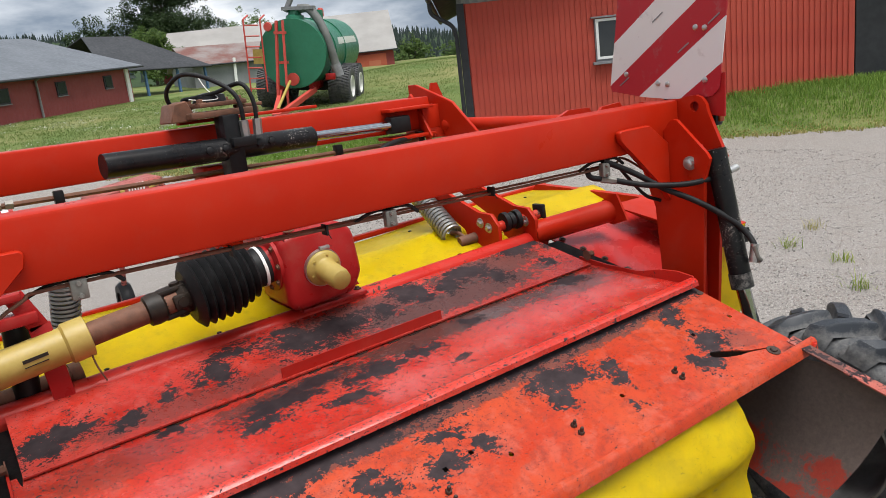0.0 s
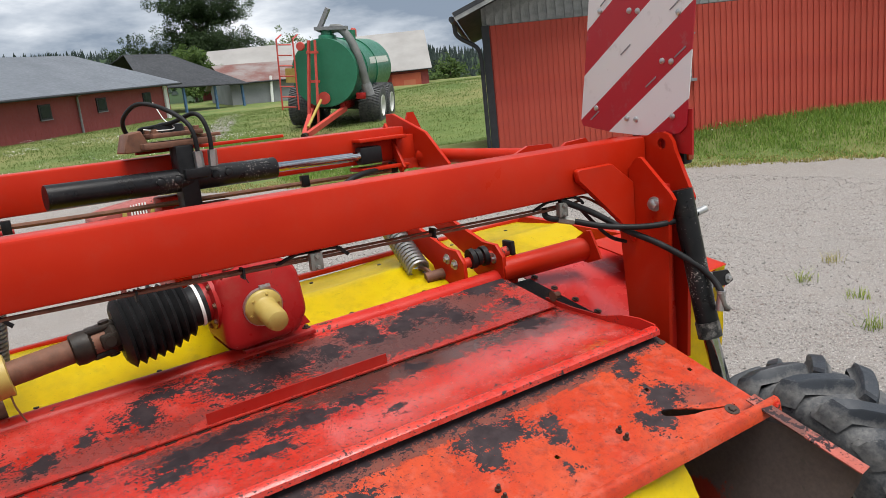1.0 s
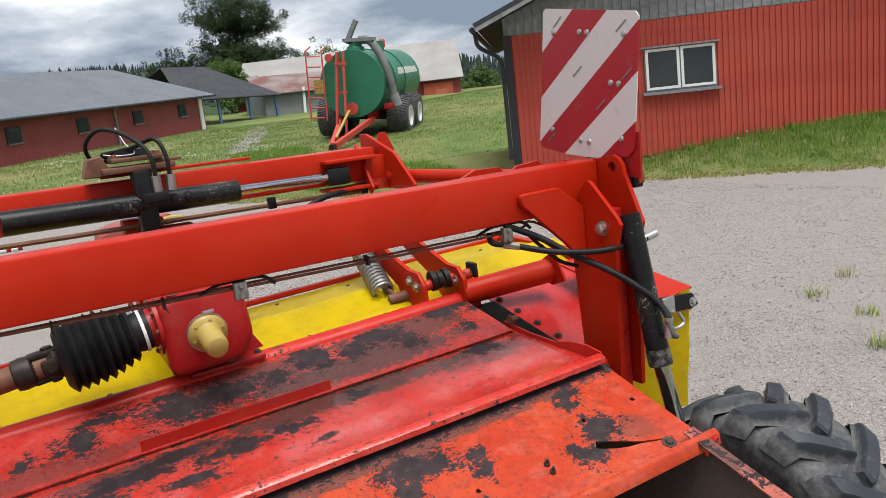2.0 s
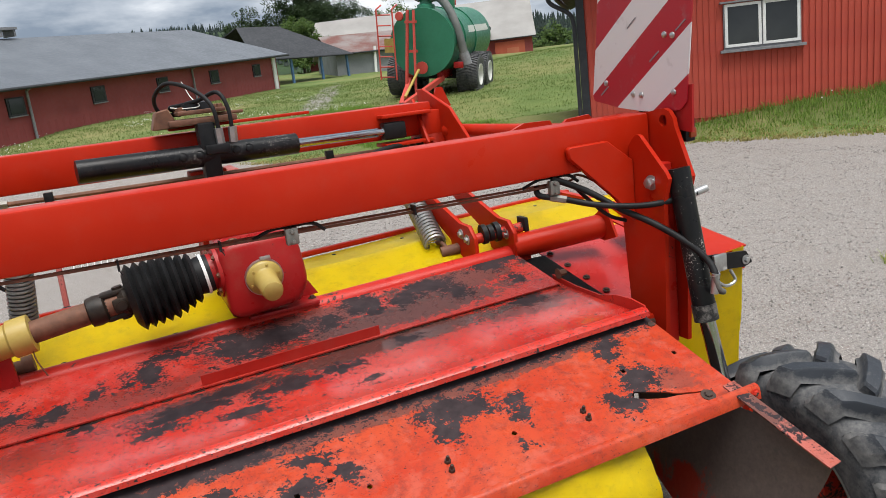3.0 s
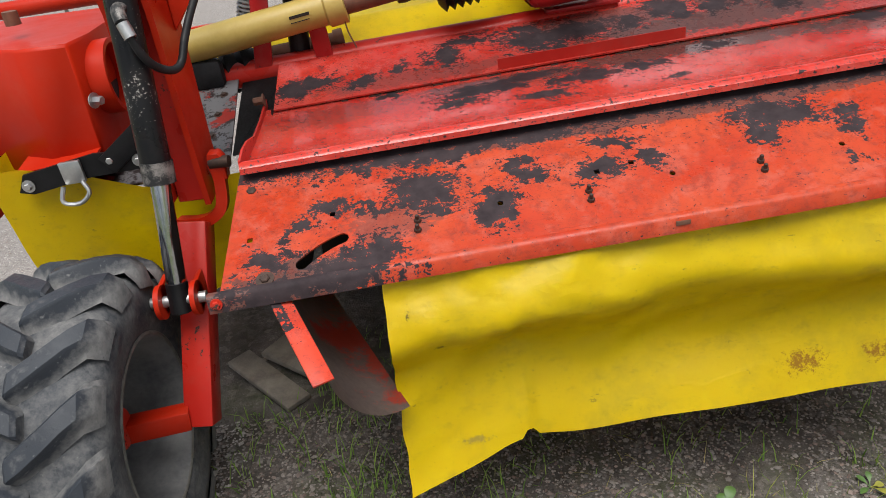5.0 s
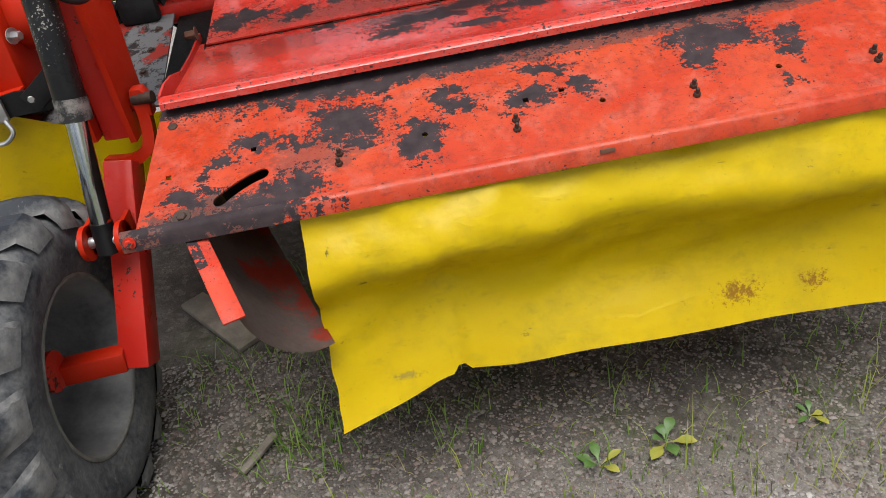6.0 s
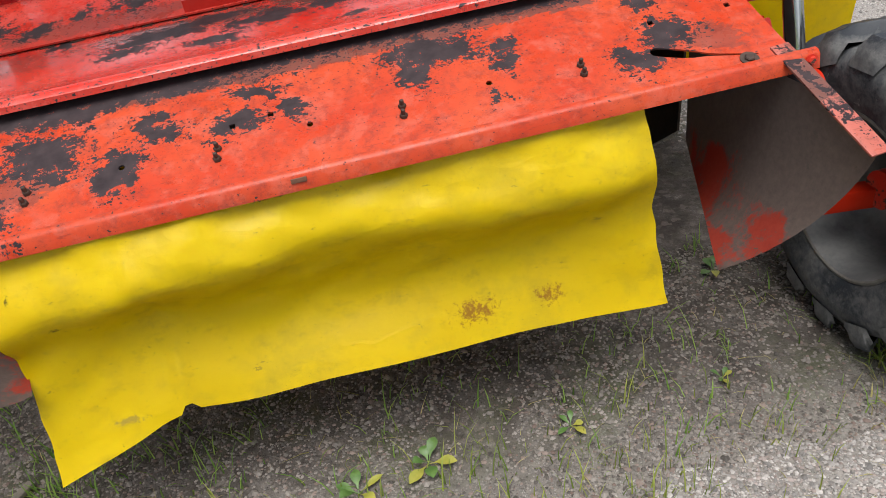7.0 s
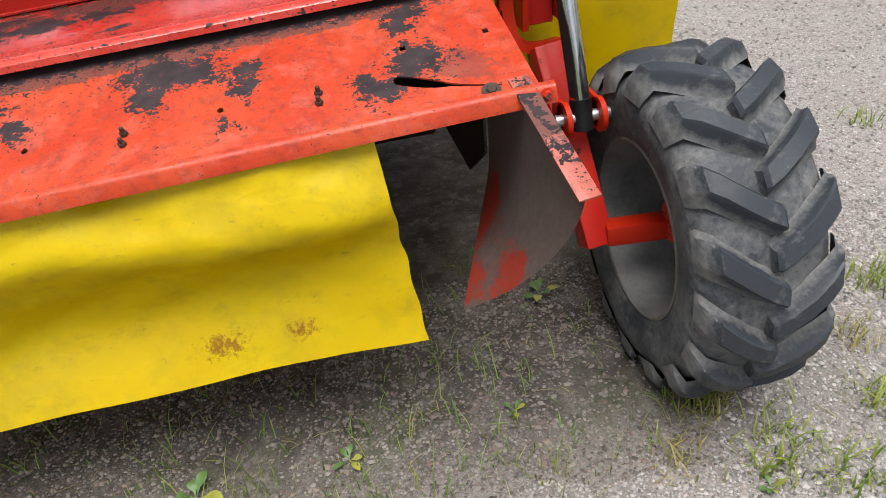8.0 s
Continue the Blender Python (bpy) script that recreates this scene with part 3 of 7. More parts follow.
def slot2d(line, widths):
    """The outline of a slot along a line of points, with its half width at each."""
    up, down = [], []
    for i, ((x, y), w) in enumerate(zip(line, widths)):
        x0, y0 = line[max(i - 1, 0)]
        x1, y1 = line[min(i + 1, len(line) - 1)]
        d = math.hypot(x1 - x0, y1 - y0)
        nx, ny = -(y1 - y0) / d, (x1 - x0) / d
        up.append((x + nx * w, y + ny * w))
        down.append((x - nx * w, y - ny * w))
    r0 = math.atan2(line[0][1] - line[1][1], line[0][0] - line[1][0])
    r1 = math.atan2(line[-1][1] - line[-2][1], line[-1][0] - line[-2][0])
    end = lambda p, r, w: [(p[0] + w * math.cos(r + a), p[1] + w * math.sin(r + a)) for a in (radians(60), radians(20), radians(-20), radians(-60))]
    return up + end(line[-1], r1, widths[-1]) + down[::-1] + end(line[0], r0, widths[0])


def near_z(x, y):
    return 0.005 + 0.36 * y


def hood():
    # lower rear plate, with bolt holes, square holes and a curved slot at each end
    arc = lambda sx: [(sx * (0.728 + (0.090 if sx < 0 else 0.19) * s), 0.012 - (0.026 + 0.026 * s if sx < 0 else 0.088 - 0.022 * s) * s) for s in [i / 8 for i in range(9)]]
    holes = [slot2d(arc(1), [0.012, 0.013, 0.0125, 0.010, 0.0045, 0.003, 0.0025, 0.002, 0.0015]), slot2d(arc(-1), [0.0135] * 9)]
    holes += [ring2d(x, 0.033, 0.0065) for x in (-0.38, 0.0, 0.375)]
    for x, y in ((-0.932, 0.05), (-0.748, 0.085), (0.754, 0.098), (0.93, 0.10), (-0.155, 0.075), (-0.075, 0.085)):
        holes.append([(x - 0.006, y - 0.006), (x + 0.006, y - 0.006), (x + 0.006, y + 0.006), (x - 0.006, y + 0.006)])
    bm = flat_plate([(-0.965, 0.272), (-0.99, -0.098), (0.99, -0.098), (0.965, 0.272)], holes, 0.004, near_z)
    # folded rear lip: up, over and down
    prism(bm, [(-0.096, -0.032), (-0.104, -0.004), (-0.112, 0.003), (-0.122, 0.002), (-0.130, -0.006), (-0.134, -0.034), (-0.130, -0.034), (-0.126, -0.009), (-0.118, -0.003), (-0.112, -0.002), (-0.107, -0.008), (-0.099, -0.036)], "x", -1.003, 1.005)
    hp("rear_plate", bm, M_NEAR, "orange-red steel plate with dark worn patches and a curved slot at each end", keep=True)
    for x in (-0.5655, -0.19, 0.187, 0.566):
        for dy in (-0.004, 0.022):
            hp("bolt", stud_bolted((x + dy * 0.1, dy, near_z(0, dy)), (0, -0.34, 0.94), 0.0085), M_BOLT)
    for x, y in ((-0.935, 0.20), (0.954, 0.222)):
        hp("bolt", bolted((x, y, near_z(0, y)), (0, -0.34, 0.94), 0.012, 0.006, 1.5), M_BOLT)
    for sx in (-1, 1):
        hp("bolt", bolted((sx * 0.895, -0.064, near_z(0, -0.064) + 0.003), (0, -0.34, 0.94), 0.011, 0.006, 1.8), M_BOLT)
        bm = prism(bmesh.new(), [(sx * 0.86, -0.080), (sx * 0.985, -0.093), (sx * 0.985, -0.068), (sx * 0.87, -0.052)], "z", -0.024, -0.0205)
        hp("slider", bm, M_RUST, "rusty sliding strip")
        hp("edge_bolt", bolted((sx * 0.985, -0.132, -0.014), (0, -1, 0.1), 0.009, 0.006, 1.4), M_RED_OLD)
    hp("dent", boxed((-0.038, -0.1335, -0.012), (0.030, 0.003, 0.010), None, 0.001), M_RUST, "bare scuffed spot on the rolled edge")
    # tray above it, with its raised front lip and side flanges
    tray = [(0.222, 0.114), (0.223, 0.128), (0.232, 0.136), (0.246, 0.138), (0.256, 0.131), (0.262, 0.119), (0.272, 0.114), (0.45, 0.112), (0.66, 0.116), (0.70, 0.119), (0.70, 0.113), (0.66, 0.110), (0.45, 0.108), (0.272, 0.110), (0.258, 0.115), (0.252, 0.124), (0.244, 0.131), (0.234, 0.130), (0.229, 0.126), (0.227, 0.114)]
    bm = prism(bmesh.new(), tray, "x", -0.955, 0.955)
    hp("middle_plate", bm, M_MID, "glossy red steel tray with a rolled lip, paint rubbed to dark primer", keep=True)
    for sx in (-1, 1):
        bm = prism(bmesh.new(), [(0.235, 0.114), (0.24, 0.142), (0.30, 0.150), (0.37, 0.146), (0.46, 0.126), (0.60, 0.128), (0.74, 0.140), (0.74, 0.095)], "x", sx * 0.951, sx * 0.957)
        hp("side_flange", bm, M_RED_LEG)
        hp("flange_bolt", bolted((sx * 0.95, 0.70, 0.15), (sx, 0, 0), 0.012, 0.03, 1.6), M_RUST)
    # top plate, a strip hinge along its lower edge and a stiffening angle on it
    bm = flat_plate([(-0.925, 0.668), (0.935, 0.668), (0.925, 0.955), (-0.925, 0.955)], [], 0.005, lambda x, y: 0.1215 + 0.215 * (y - 0.668))
    hp("top_plate", bm, M_TOP, "crimson steel plate with large dark worn patches", keep=True)
    for i in range(6):
        x = -0.62 + i * 0.265
        for j in range(3):
            w = 0.018 + 0.022 * abs(math.sin(3.7 * i + 2.1 * j))
            hp("seam_weld", span(bmesh.new(), (x - 0.11 + j * 0.078, 0.6655, 0.1175), (x - 0.11 + w + j * 0.078, 0.6655, 0.1180), 0.005, 0.003), M_BOLT)
    bm = bmesh.new()
    box(bm, (0.0, 0.690, 0.128), (0.545, 0.030, 0.004))
    box(bm, (0.0, 0.676, 0.142), (0.545, 0.004, 0.033))
    hp("stiffening_angle", bm, M_RED_LEG, "red angle bar welded on the plate")
    # far tube that carries the hood
    bm = tubed([(-1.20, 0.985, 0.165), (0.99, 0.985, 0.172)], 0.042, 20)
    hp("carrier_tube", bm, M_RED_LEG, "long red steel tube")
    bm = tubed([(0.933, 0.966, 0.209), (1.275, 0.875, 0.228)], 0.046, 24)
    hp("bearing_tube", bm, M_RED, "thick red tube")
    hp("bearing_plate", prism(bmesh.new(), [(0.776, 0.200), (0.824, 0.304), (0.845, 0.304), (0.915, 0.262), (0.93, 0.185), (0.85, 0.175)], "x", 1.262, 1.272), M_RED)
    # skirt plates beside the hood
    for sx in (1, -1):
        bm = flat_plate([(sx * 1.05, 0.50), (sx * 1.53, 0.50), (sx * 1.53, 1.06), (sx * 1.062, 1.06)], [], 0.006, lambda x, y: (0.082 if x > 0 else 0.108) + 0.28 * (y - 0.767))
        hp("side_deck", bm, M_DECK if sx > 0 else M_BARE, "red deck plate beside the hood" if sx > 0 else "deck plate worn to bare grey steel beside the hood")
        for j in range(4):
            y = 0.66 + 0.104 * j
            hp("deck_bolt", bolted((sx * (1.116 - 0.009 * j), y, (0.086 if sx > 0 else 0.112) + 0.28 * (y - 0.767)), (0, -0.27, 1), 0.009, 0.006, 1.5), M_BOLT)
        bm = bmesh.new()
        vs = [bm.verts.new(p) for p in ((sx * 0.905, 0.96, 0.155), (sx * 1.050, 0.95, 0.150), (sx * 1.030, 0.49, 0.072), (sx * 0.945, 0.44, 0.090))]
        bm.faces.new(vs)
        bmesh.ops.solidify(bm, geom=bm.faces[:], thickness=0.005)
        hp("rubber_flap", bm, M_RUBBER, "black rubber flap", smooth=0)
    # rear canvas
    nx, nz = 96, 40
    bm = bmesh.new()
    rows = []
    for j in range(nz + 1):
        s = j / nz
        row = []
        for i in range(nx + 1):
            u = i / nx
            x = -0.655 + 1.305 * u
            low = -0.484 - 0.020 * u - 0.045 * max(0.0, 1 - u / 0.16) + 0.018 * math.exp(-((u - 0.2) / 0.07) ** 2)
            if i in (19, 20):
                low += 0.020
            z = -0.025 + (low + 0.025) * s
            belly = 0.082 * math.exp(-((s - 0.25 - 0.06 * u) / 0.165) ** 2) * (1 - 0.55 * max(0.0, (u - 0.85) / 0.15)) * (0.8 + 0.25 * math.sin(7.5 * u + 0.6))
            flare = 0.06 * s ** 3 + (0.075 * max(0.0, 1 - u / 0.22) + 0.015 * max(0.0, (u - 0.86) / 0.14)) * s ** 1.5
            hollow = -0.056 * math.exp(-((s - 0.68) / 0.2) ** 2) * math.sin(math.pi * min(1.0, max(0.0, (u - 0.03) / 0.94)))
            wav = 0.003 * math.sin(17 * u + 4 * s) * s + (1 - 0.85 * s) * 0.030 * noise.noise(Vector((4.2 * u, 3.0 * s, 1.7))) + 0.018 * (1 - 0.85 * s) * noise.noise(Vector((9.0 * u + 3.0 * s, 6.0 * s, 4.7))) + 0.006 * (1 - s) * noise.noise(Vector((19.0 * u - 6.0 * s, 11.0 * s, 8.1)))
            y = -0.100 - belly - flare - hollow - wav
            x += 0.010 * s * math.sin(9 * u) + (0.022 * s if u > 0.5 else 0.025 * s) * (u - 0.5) * 2 + (0.006 * noise.noise(Vector((u * 2, s * 9, 5))) if i in (0, nx) else 0)
            row.append(bm.verts.new((x, y, z)))
        rows.append(row)
    for y, z in ((-0.085, -0.042), (0.0, -0.010), (0.062, 0.012)):
        rows.insert(0, [bm.verts.new((-0.655 + 1.305 * i / nx, y, z)) for i in range(nx + 1)])
    for a, b in zip(rows, rows[1:]):
        for i in range(nx):
            bm.faces.new((a[i], a[i + 1], b[i + 1], b[i]))
    bmesh.ops.solidify(bm, geom=bm.faces[:], thickness=0.003)
    hp("rear_canvas", bm, M_CURTAIN, "yellow tarpaulin curtain, creased and dirty, hanging from the rear edge", smooth=60, keep=True)
    # swath shields at both ends: a flange on top, the sheet curling inwards below it
    for sx, A, B, C in ((1, (0.938, -0.122, -0.009), (0.969, -0.368, -0.110), (0.752, -0.245, -0.385)), (-1, (-0.862, -0.100, -0.036), (-0.768, -0.325, -0.110), (-0.645, -0.197, -0.300))):
        A, B, C = Vector(A), Vector(B), Vector(C)
        bm = bmesh.new()
        cols = []
        for i in range(15):
            s = i / 14
            T = B.lerp(A, s / 0.45) if s < 0.45 else A.lerp(Vector((sx * 0.962, 0.33, near_z(0, 0.33) - 0.02)), (s - 0.45) / 0.55)
            T.z = min(T.z, near_z(0, max(T.y, -0.09)) - 0.012)
            E = C + Vector((0.20 * sx, 0.55, 0.0)) * s
            col = []
            for j in range(13):
                u = j / 12
                q = u * math.pi / 2
                fx, fz = (u ** 1.75, 0.5 * u + 0.5 * math.sin(q)) if sx > 0 else (1 - math.cos(q), math.sin(q))
                col.append(bm.verts.new((T.x + (E.x - T.x) * fx, T.y + (E.y - T.y) * u, T.z + (E.z - T.z) * fz)))
            cols.append(col)
        for a, b in zip(cols, cols[1:]):
            for j in range(12):
                bm.faces.new((a[j], a[j + 1], b[j + 1], b[j]))
        bmesh.ops.solidify(bm, geom=bm.faces[:], thickness=0.004)
        sh = hp("swath_shield", bm, M_SHIELD, "curved steel swath board, red paint scoured to brown", smooth=50)
        off = Vector((0.010 * sx, 0, 0.004))
        bm = span(bmesh.new(), A + (A - B) * 0.15 + off, B + off, 0.042, 0.005, 0.001)
        hp("shield_flange", bm, M_FLANGE2 if sx > 0 else M_FLANGE, "scratched red flange worn to brown", parent=sh)


def shield_material():
    """Brown scoured steel with streaks of the old red left on it."""
    k = Mat("scoured_red_shield", 0.5, 0.0, 0.35)
    a = k.noise(7, 7, 0.62, stretch=(1.0, 0.8, 0.6))
    fine = k.noise(70, 6, 0.7)
    brown = k.mix(fine, (0.075, 0.056, 0.049), (0.200, 0.150, 0.132))
    sep = k.node("ShaderNodeSeparateXYZ")
    k.link(k.tc.outputs["Object"], sep.inputs[0])
    low = k.ramp(sep.outputs["Z"], -0.17, -0.04, 0.17, -0.10)
    left = k.ramp(k.math("ADD", k.math("ADD", k.math("MULTIPLY", a, 0.75), k.math("MULTIPLY", fine, 0.25)), low), 0.62, 0.68)
    c = k.mix(left, brown, k.mix(fine, (0.26, 0.020, 0.012), (0.38, 0.06, 0.035)))
    c = k.mix(k.ramp(k.noise(26, 7, 0.75), 0.60, 0.66), c, (0.11, 0.09, 0.075))
    k.colour(c)
    k.rough(k.ramp(a, 0.3, 0.7, 0.42, 0.7))
    k.bump(k.math("ADD", fine, left), 0.15, 0.001)
    return k.m


def bare_material():
    """Steel worn bare in ragged grey islands, the last red paint and grime between them."""
    k = Mat("bare_worn_steel", 0.45, 0.3, 0.4)
    a = k.math("ADD", k.math("MULTIPLY", k.noise(13, 8, 0.75), 0.7), k.math("MULTIPLY", k.noise(75, 5, 0.7), 0.3))
    c = k.mix(k.ramp(a, 0.50, 0.53), (0.15, 0.15, 0.155), (0.025, 0.018, 0.018))
    c = k.mix(k.ramp(k.noise(7, 6, 0.7), 0.56, 0.60), c, (0.30, 0.022, 0.014))
    k.colour(c)
    k.bump(a, 0.2, 0.001)
    return k.m


M_DECK = paint("glossy_deck_red", (0.43, 0.020, 0.018), (0.48, 0.032, 0.028), chip=0.74, rough=0.24, dust=0.1, spec=0.5)
M_SHIELD, M_BARE = shield_material(), bare_material()
M_FLANGE = worn_plate("worn_flange_paint", (0.46, 0.03, 0.012), (0.52, 0.05, 0.02), [(0.03, 0.10, 0.03, 0.04), (-0.03, 0.06, 0.012, 0.05)], 0.2, 0.42)
M_FLANGE2 = worn_plate("brown_worn_flange", (0.33, 0.075, 0.05), (0.38, 0.10, 0.075), [(0.0, 0.07, 0.014, 0.06), (0.012, -0.04, 0.01, 0.03)], 0.15, 0.45, films=((0.0, 0.05, 0.05, 0.09, 0.8),))
hood()


def ease01(u):
    return min(1.0, max(0.0, (u - 0.2) / 0.2))


def front_guard():
    """The canvas-topped guard over the cutter bar, ahead of the hood."""
    bm = bmesh.new()
    nx, ny = 60, 14
    rows = []
    for j in range(ny + 1):
        s = j / ny
        row = []
        for i in range(nx + 1):
            x = -1.62 + 3.24 * i / nx
            y = 1.03 + 0.62 * s
            z = 0.145 + 0.075 * math.sin(min(1, s / 0.45) * math.pi / 2) - 0.03 * max(0, s - 0.45) - 0.010 * math.sin(3 * x + 1) * s
            z += 0.018 * math.exp(-((s - 0.42 - 0.05 * math.sin(2 * x)) / 0.09) ** 2) + 0.008 * noise.noise(Vector((x * 2.5, s * 3, 0.3)))
            row.append(bm.verts.new((x, y, z)))
        rows.append(row)
    for a, b in zip(rows, rows[1:]):
        for i in range(nx):
            bm.faces.new((a[i], a[i + 1], b[i + 1], b[i]))
    bmesh.ops.solidify(bm, geom=bm.faces[:], thickness=0.003)
    hp("front_canvas", bm, M_YELLOW, "yellow tarpaulin stretched over the cutter bar", smooth=60)
    hp("front_rail", span(bmesh.new(), (-1.64, 1.665, 0.215), (1.64, 1.665, 0.215), 0.03, 0.022, 0.004), M_RED)
    for i in range(9):
        x = -1.3 + 0.33 * i
        for y, z in ((1.10, 0.176), (1.45, 0.232)):
            bm = lathe(bmesh.new(), [(0, 0), (0.008, 0), (0.008, 0.003), (0, 0.004)], Matrix.Translation((x + 0.02 * math.sin(i * 3), y, z)), 10)
            hp("rivet", bm, M_BLACK)
    for sx in (1, -1):
        # end frame and hanging side canvas
        bm = prism(bmesh.new(), [(0.47, 0.06), (0.49, 0.10), (0.80, 0.215), (1.62, 0.24), (1.66, 0.20), (1.66, 0.12), (0.80, 0.10)], "x", sx * 1.545, sx * 1.575)
        hp("end_frame", bm, M_RED)
        bm = flat_plate([(sx * 1.36, 0.45), (sx * 1.45, 0.45), (sx * 1.585, 0.47), (sx * 1.585, 0.93), (sx * 1.36, 0.95)], [], 0.006, lambda x, y: (0.135 + 0.17 * (y - 0.45) if x > 0 else 0.13 + 0.12 * (y - 0.45) + 0.22 * max(0.0, 1.57 - abs(x)) * (0.9 - y)))
        hp("corner_plate", bm, M_RED)
        bm = bmesh.new()
        rows = []
        for j in range(9):
            s = j / 8
            row = []
            for i in range(15):
                u = i / 14
                if u < 0.5:
                    x, y = 0.985 + (0.580 if sx > 0 else 0.68) * u / 0.5, 0.475 - 0.015 * u / 0.5
                else:
                    x, y = (1.565 if sx > 0 else 1.665) + 0.03 * math.sin((u - 0.5) * math.pi), 0.46 + 1.1 * (u - 0.5) / 0.5
                row.append(bm.verts.new((sx * (x - 0.035 * s + 0.09 * s * max(0.0, 1 - u / 0.15)), y + 0.02 * s + 0.012 * noise.noise(Vector((u * 6, s * 3, 2))), 0.115 * ease01(u) + 0.03 - (0.30 + 0.14 * ease01(u + 0.1)) * s + 0.05 * max(0, u - 0.5))))
            rows.append(row)
        for a, b in zip(rows, rows[1:]):
            for i in range(14):
                bm.faces.new((a[i], a[i + 1], b[i + 1], b[i]))
        bmesh.ops.solidify(bm, geom=bm.faces[:], thickness=0.003)
        hp("side_canvas", bm, M_YELLOW, "yellow tarpaulin hanging at the end of the cutter bar", smooth=60)
        # black bracket with a spring clip at the rear corner
        bm = prism(bmesh.new(), [(sx * 1.22, 0.10), (sx * 1.24, 0.150), (sx * 1.36, 0.160), (sx * 1.55, 0.135), (sx * 1.575, 0.09), (sx * 1.54, 0.08), (sx * 1.38, 0.10)], "y", 0.435, 0.445)
        br = hp("corner_bracket", bm, M_BLACK, "black steel bracket")
        hp("arm_strap", span(bmesh.new(), (sx * 1.33, 0.43, 0.125), (sx * 1.15, 0.43, 0.245), 0.012, 0.055, 0.002), M_BLACK, parent=br)
        for x, z in ((1.25, 0.125), (1.32, 0.137), (1.545, 0.105)):
            hp("bolt", bolted((sx * x, 0.434, z), (0, -1, 0), 0.010, 0.010), M_STEEL, parent=br)
        bm = bmesh.new()
        box(bm, (sx * 1.42, 0.425, 0.125), (0.055, 0.012, 0.06), None, 0.003)
        tube(bm, curve([(sx * 1.40, 0.415, 0.10), (sx * 1.39, 0.405, 0.07), (sx * 1.42, 0.40, 0.048), (sx * 1.46, 0.40, 0.058), (sx * 1.45, 0.41, 0.095)], 4), 0.006, 8)
        hp("spring_clip", bm, M_STEEL, "zinc-plated toggle clip", parent=br)


front_guard()


def inner_body():
    """Stand-ins for the rotor housing that block light under the hood, and the rubber boot at the far end of the shaft.
    """
    # added dark blocks, mostly hidden, that keep light out under the hood
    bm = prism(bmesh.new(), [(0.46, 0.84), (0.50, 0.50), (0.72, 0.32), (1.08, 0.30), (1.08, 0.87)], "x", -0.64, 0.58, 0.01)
    mp("rotor_light_block", bm, M_GREASE, "plain dark stand-in for the rotor housing, blocks light under the hood")
    mp("cutter_light_block", boxed((0.0, 1.34, 0.50), (1.90, 0.50, 0.62), None, 0.02), M_GREASE, "plain dark stand-in for the cutter bar housing, blocks light from ahead")
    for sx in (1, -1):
        mp("side_light_block", prism(bmesh.new(), [(0.34, 0.84), (0.36, 0.48), (0.60, 0.30), (1.40, 0.24), (1.58, 0.35), (1.58, 0.86), (1.0, 0.88)], "x", sx * 0.965, sx * 0.972), M_GREASE)
    m = aim((-1.30, 0.99, 0.93), (-0.98, 1.04, 0.985))
    prof = [(0.0, 0.0), (0.05, 0.0)]
    for i in range(5):
        prof += [(0.052, 0.02 + 0.055 * i), (0.074, 0.04 + 0.055 * i), (0.070, 0.05 + 0.055 * i)]
    mp("shaft_boot", lathe(bmesh.new(), prof + [(0.045, 0.30), (0, 0.31)], m, 28), M_RUBBER, "black rubber boot", smooth=30)
    mp("boot_cover", boxed((-1.16, 0.93, 0.985), (0.12, 0.05, 0.09), Matrix.Rotation(0.0, 4, "Z"), 0.02), M_RUBBER)


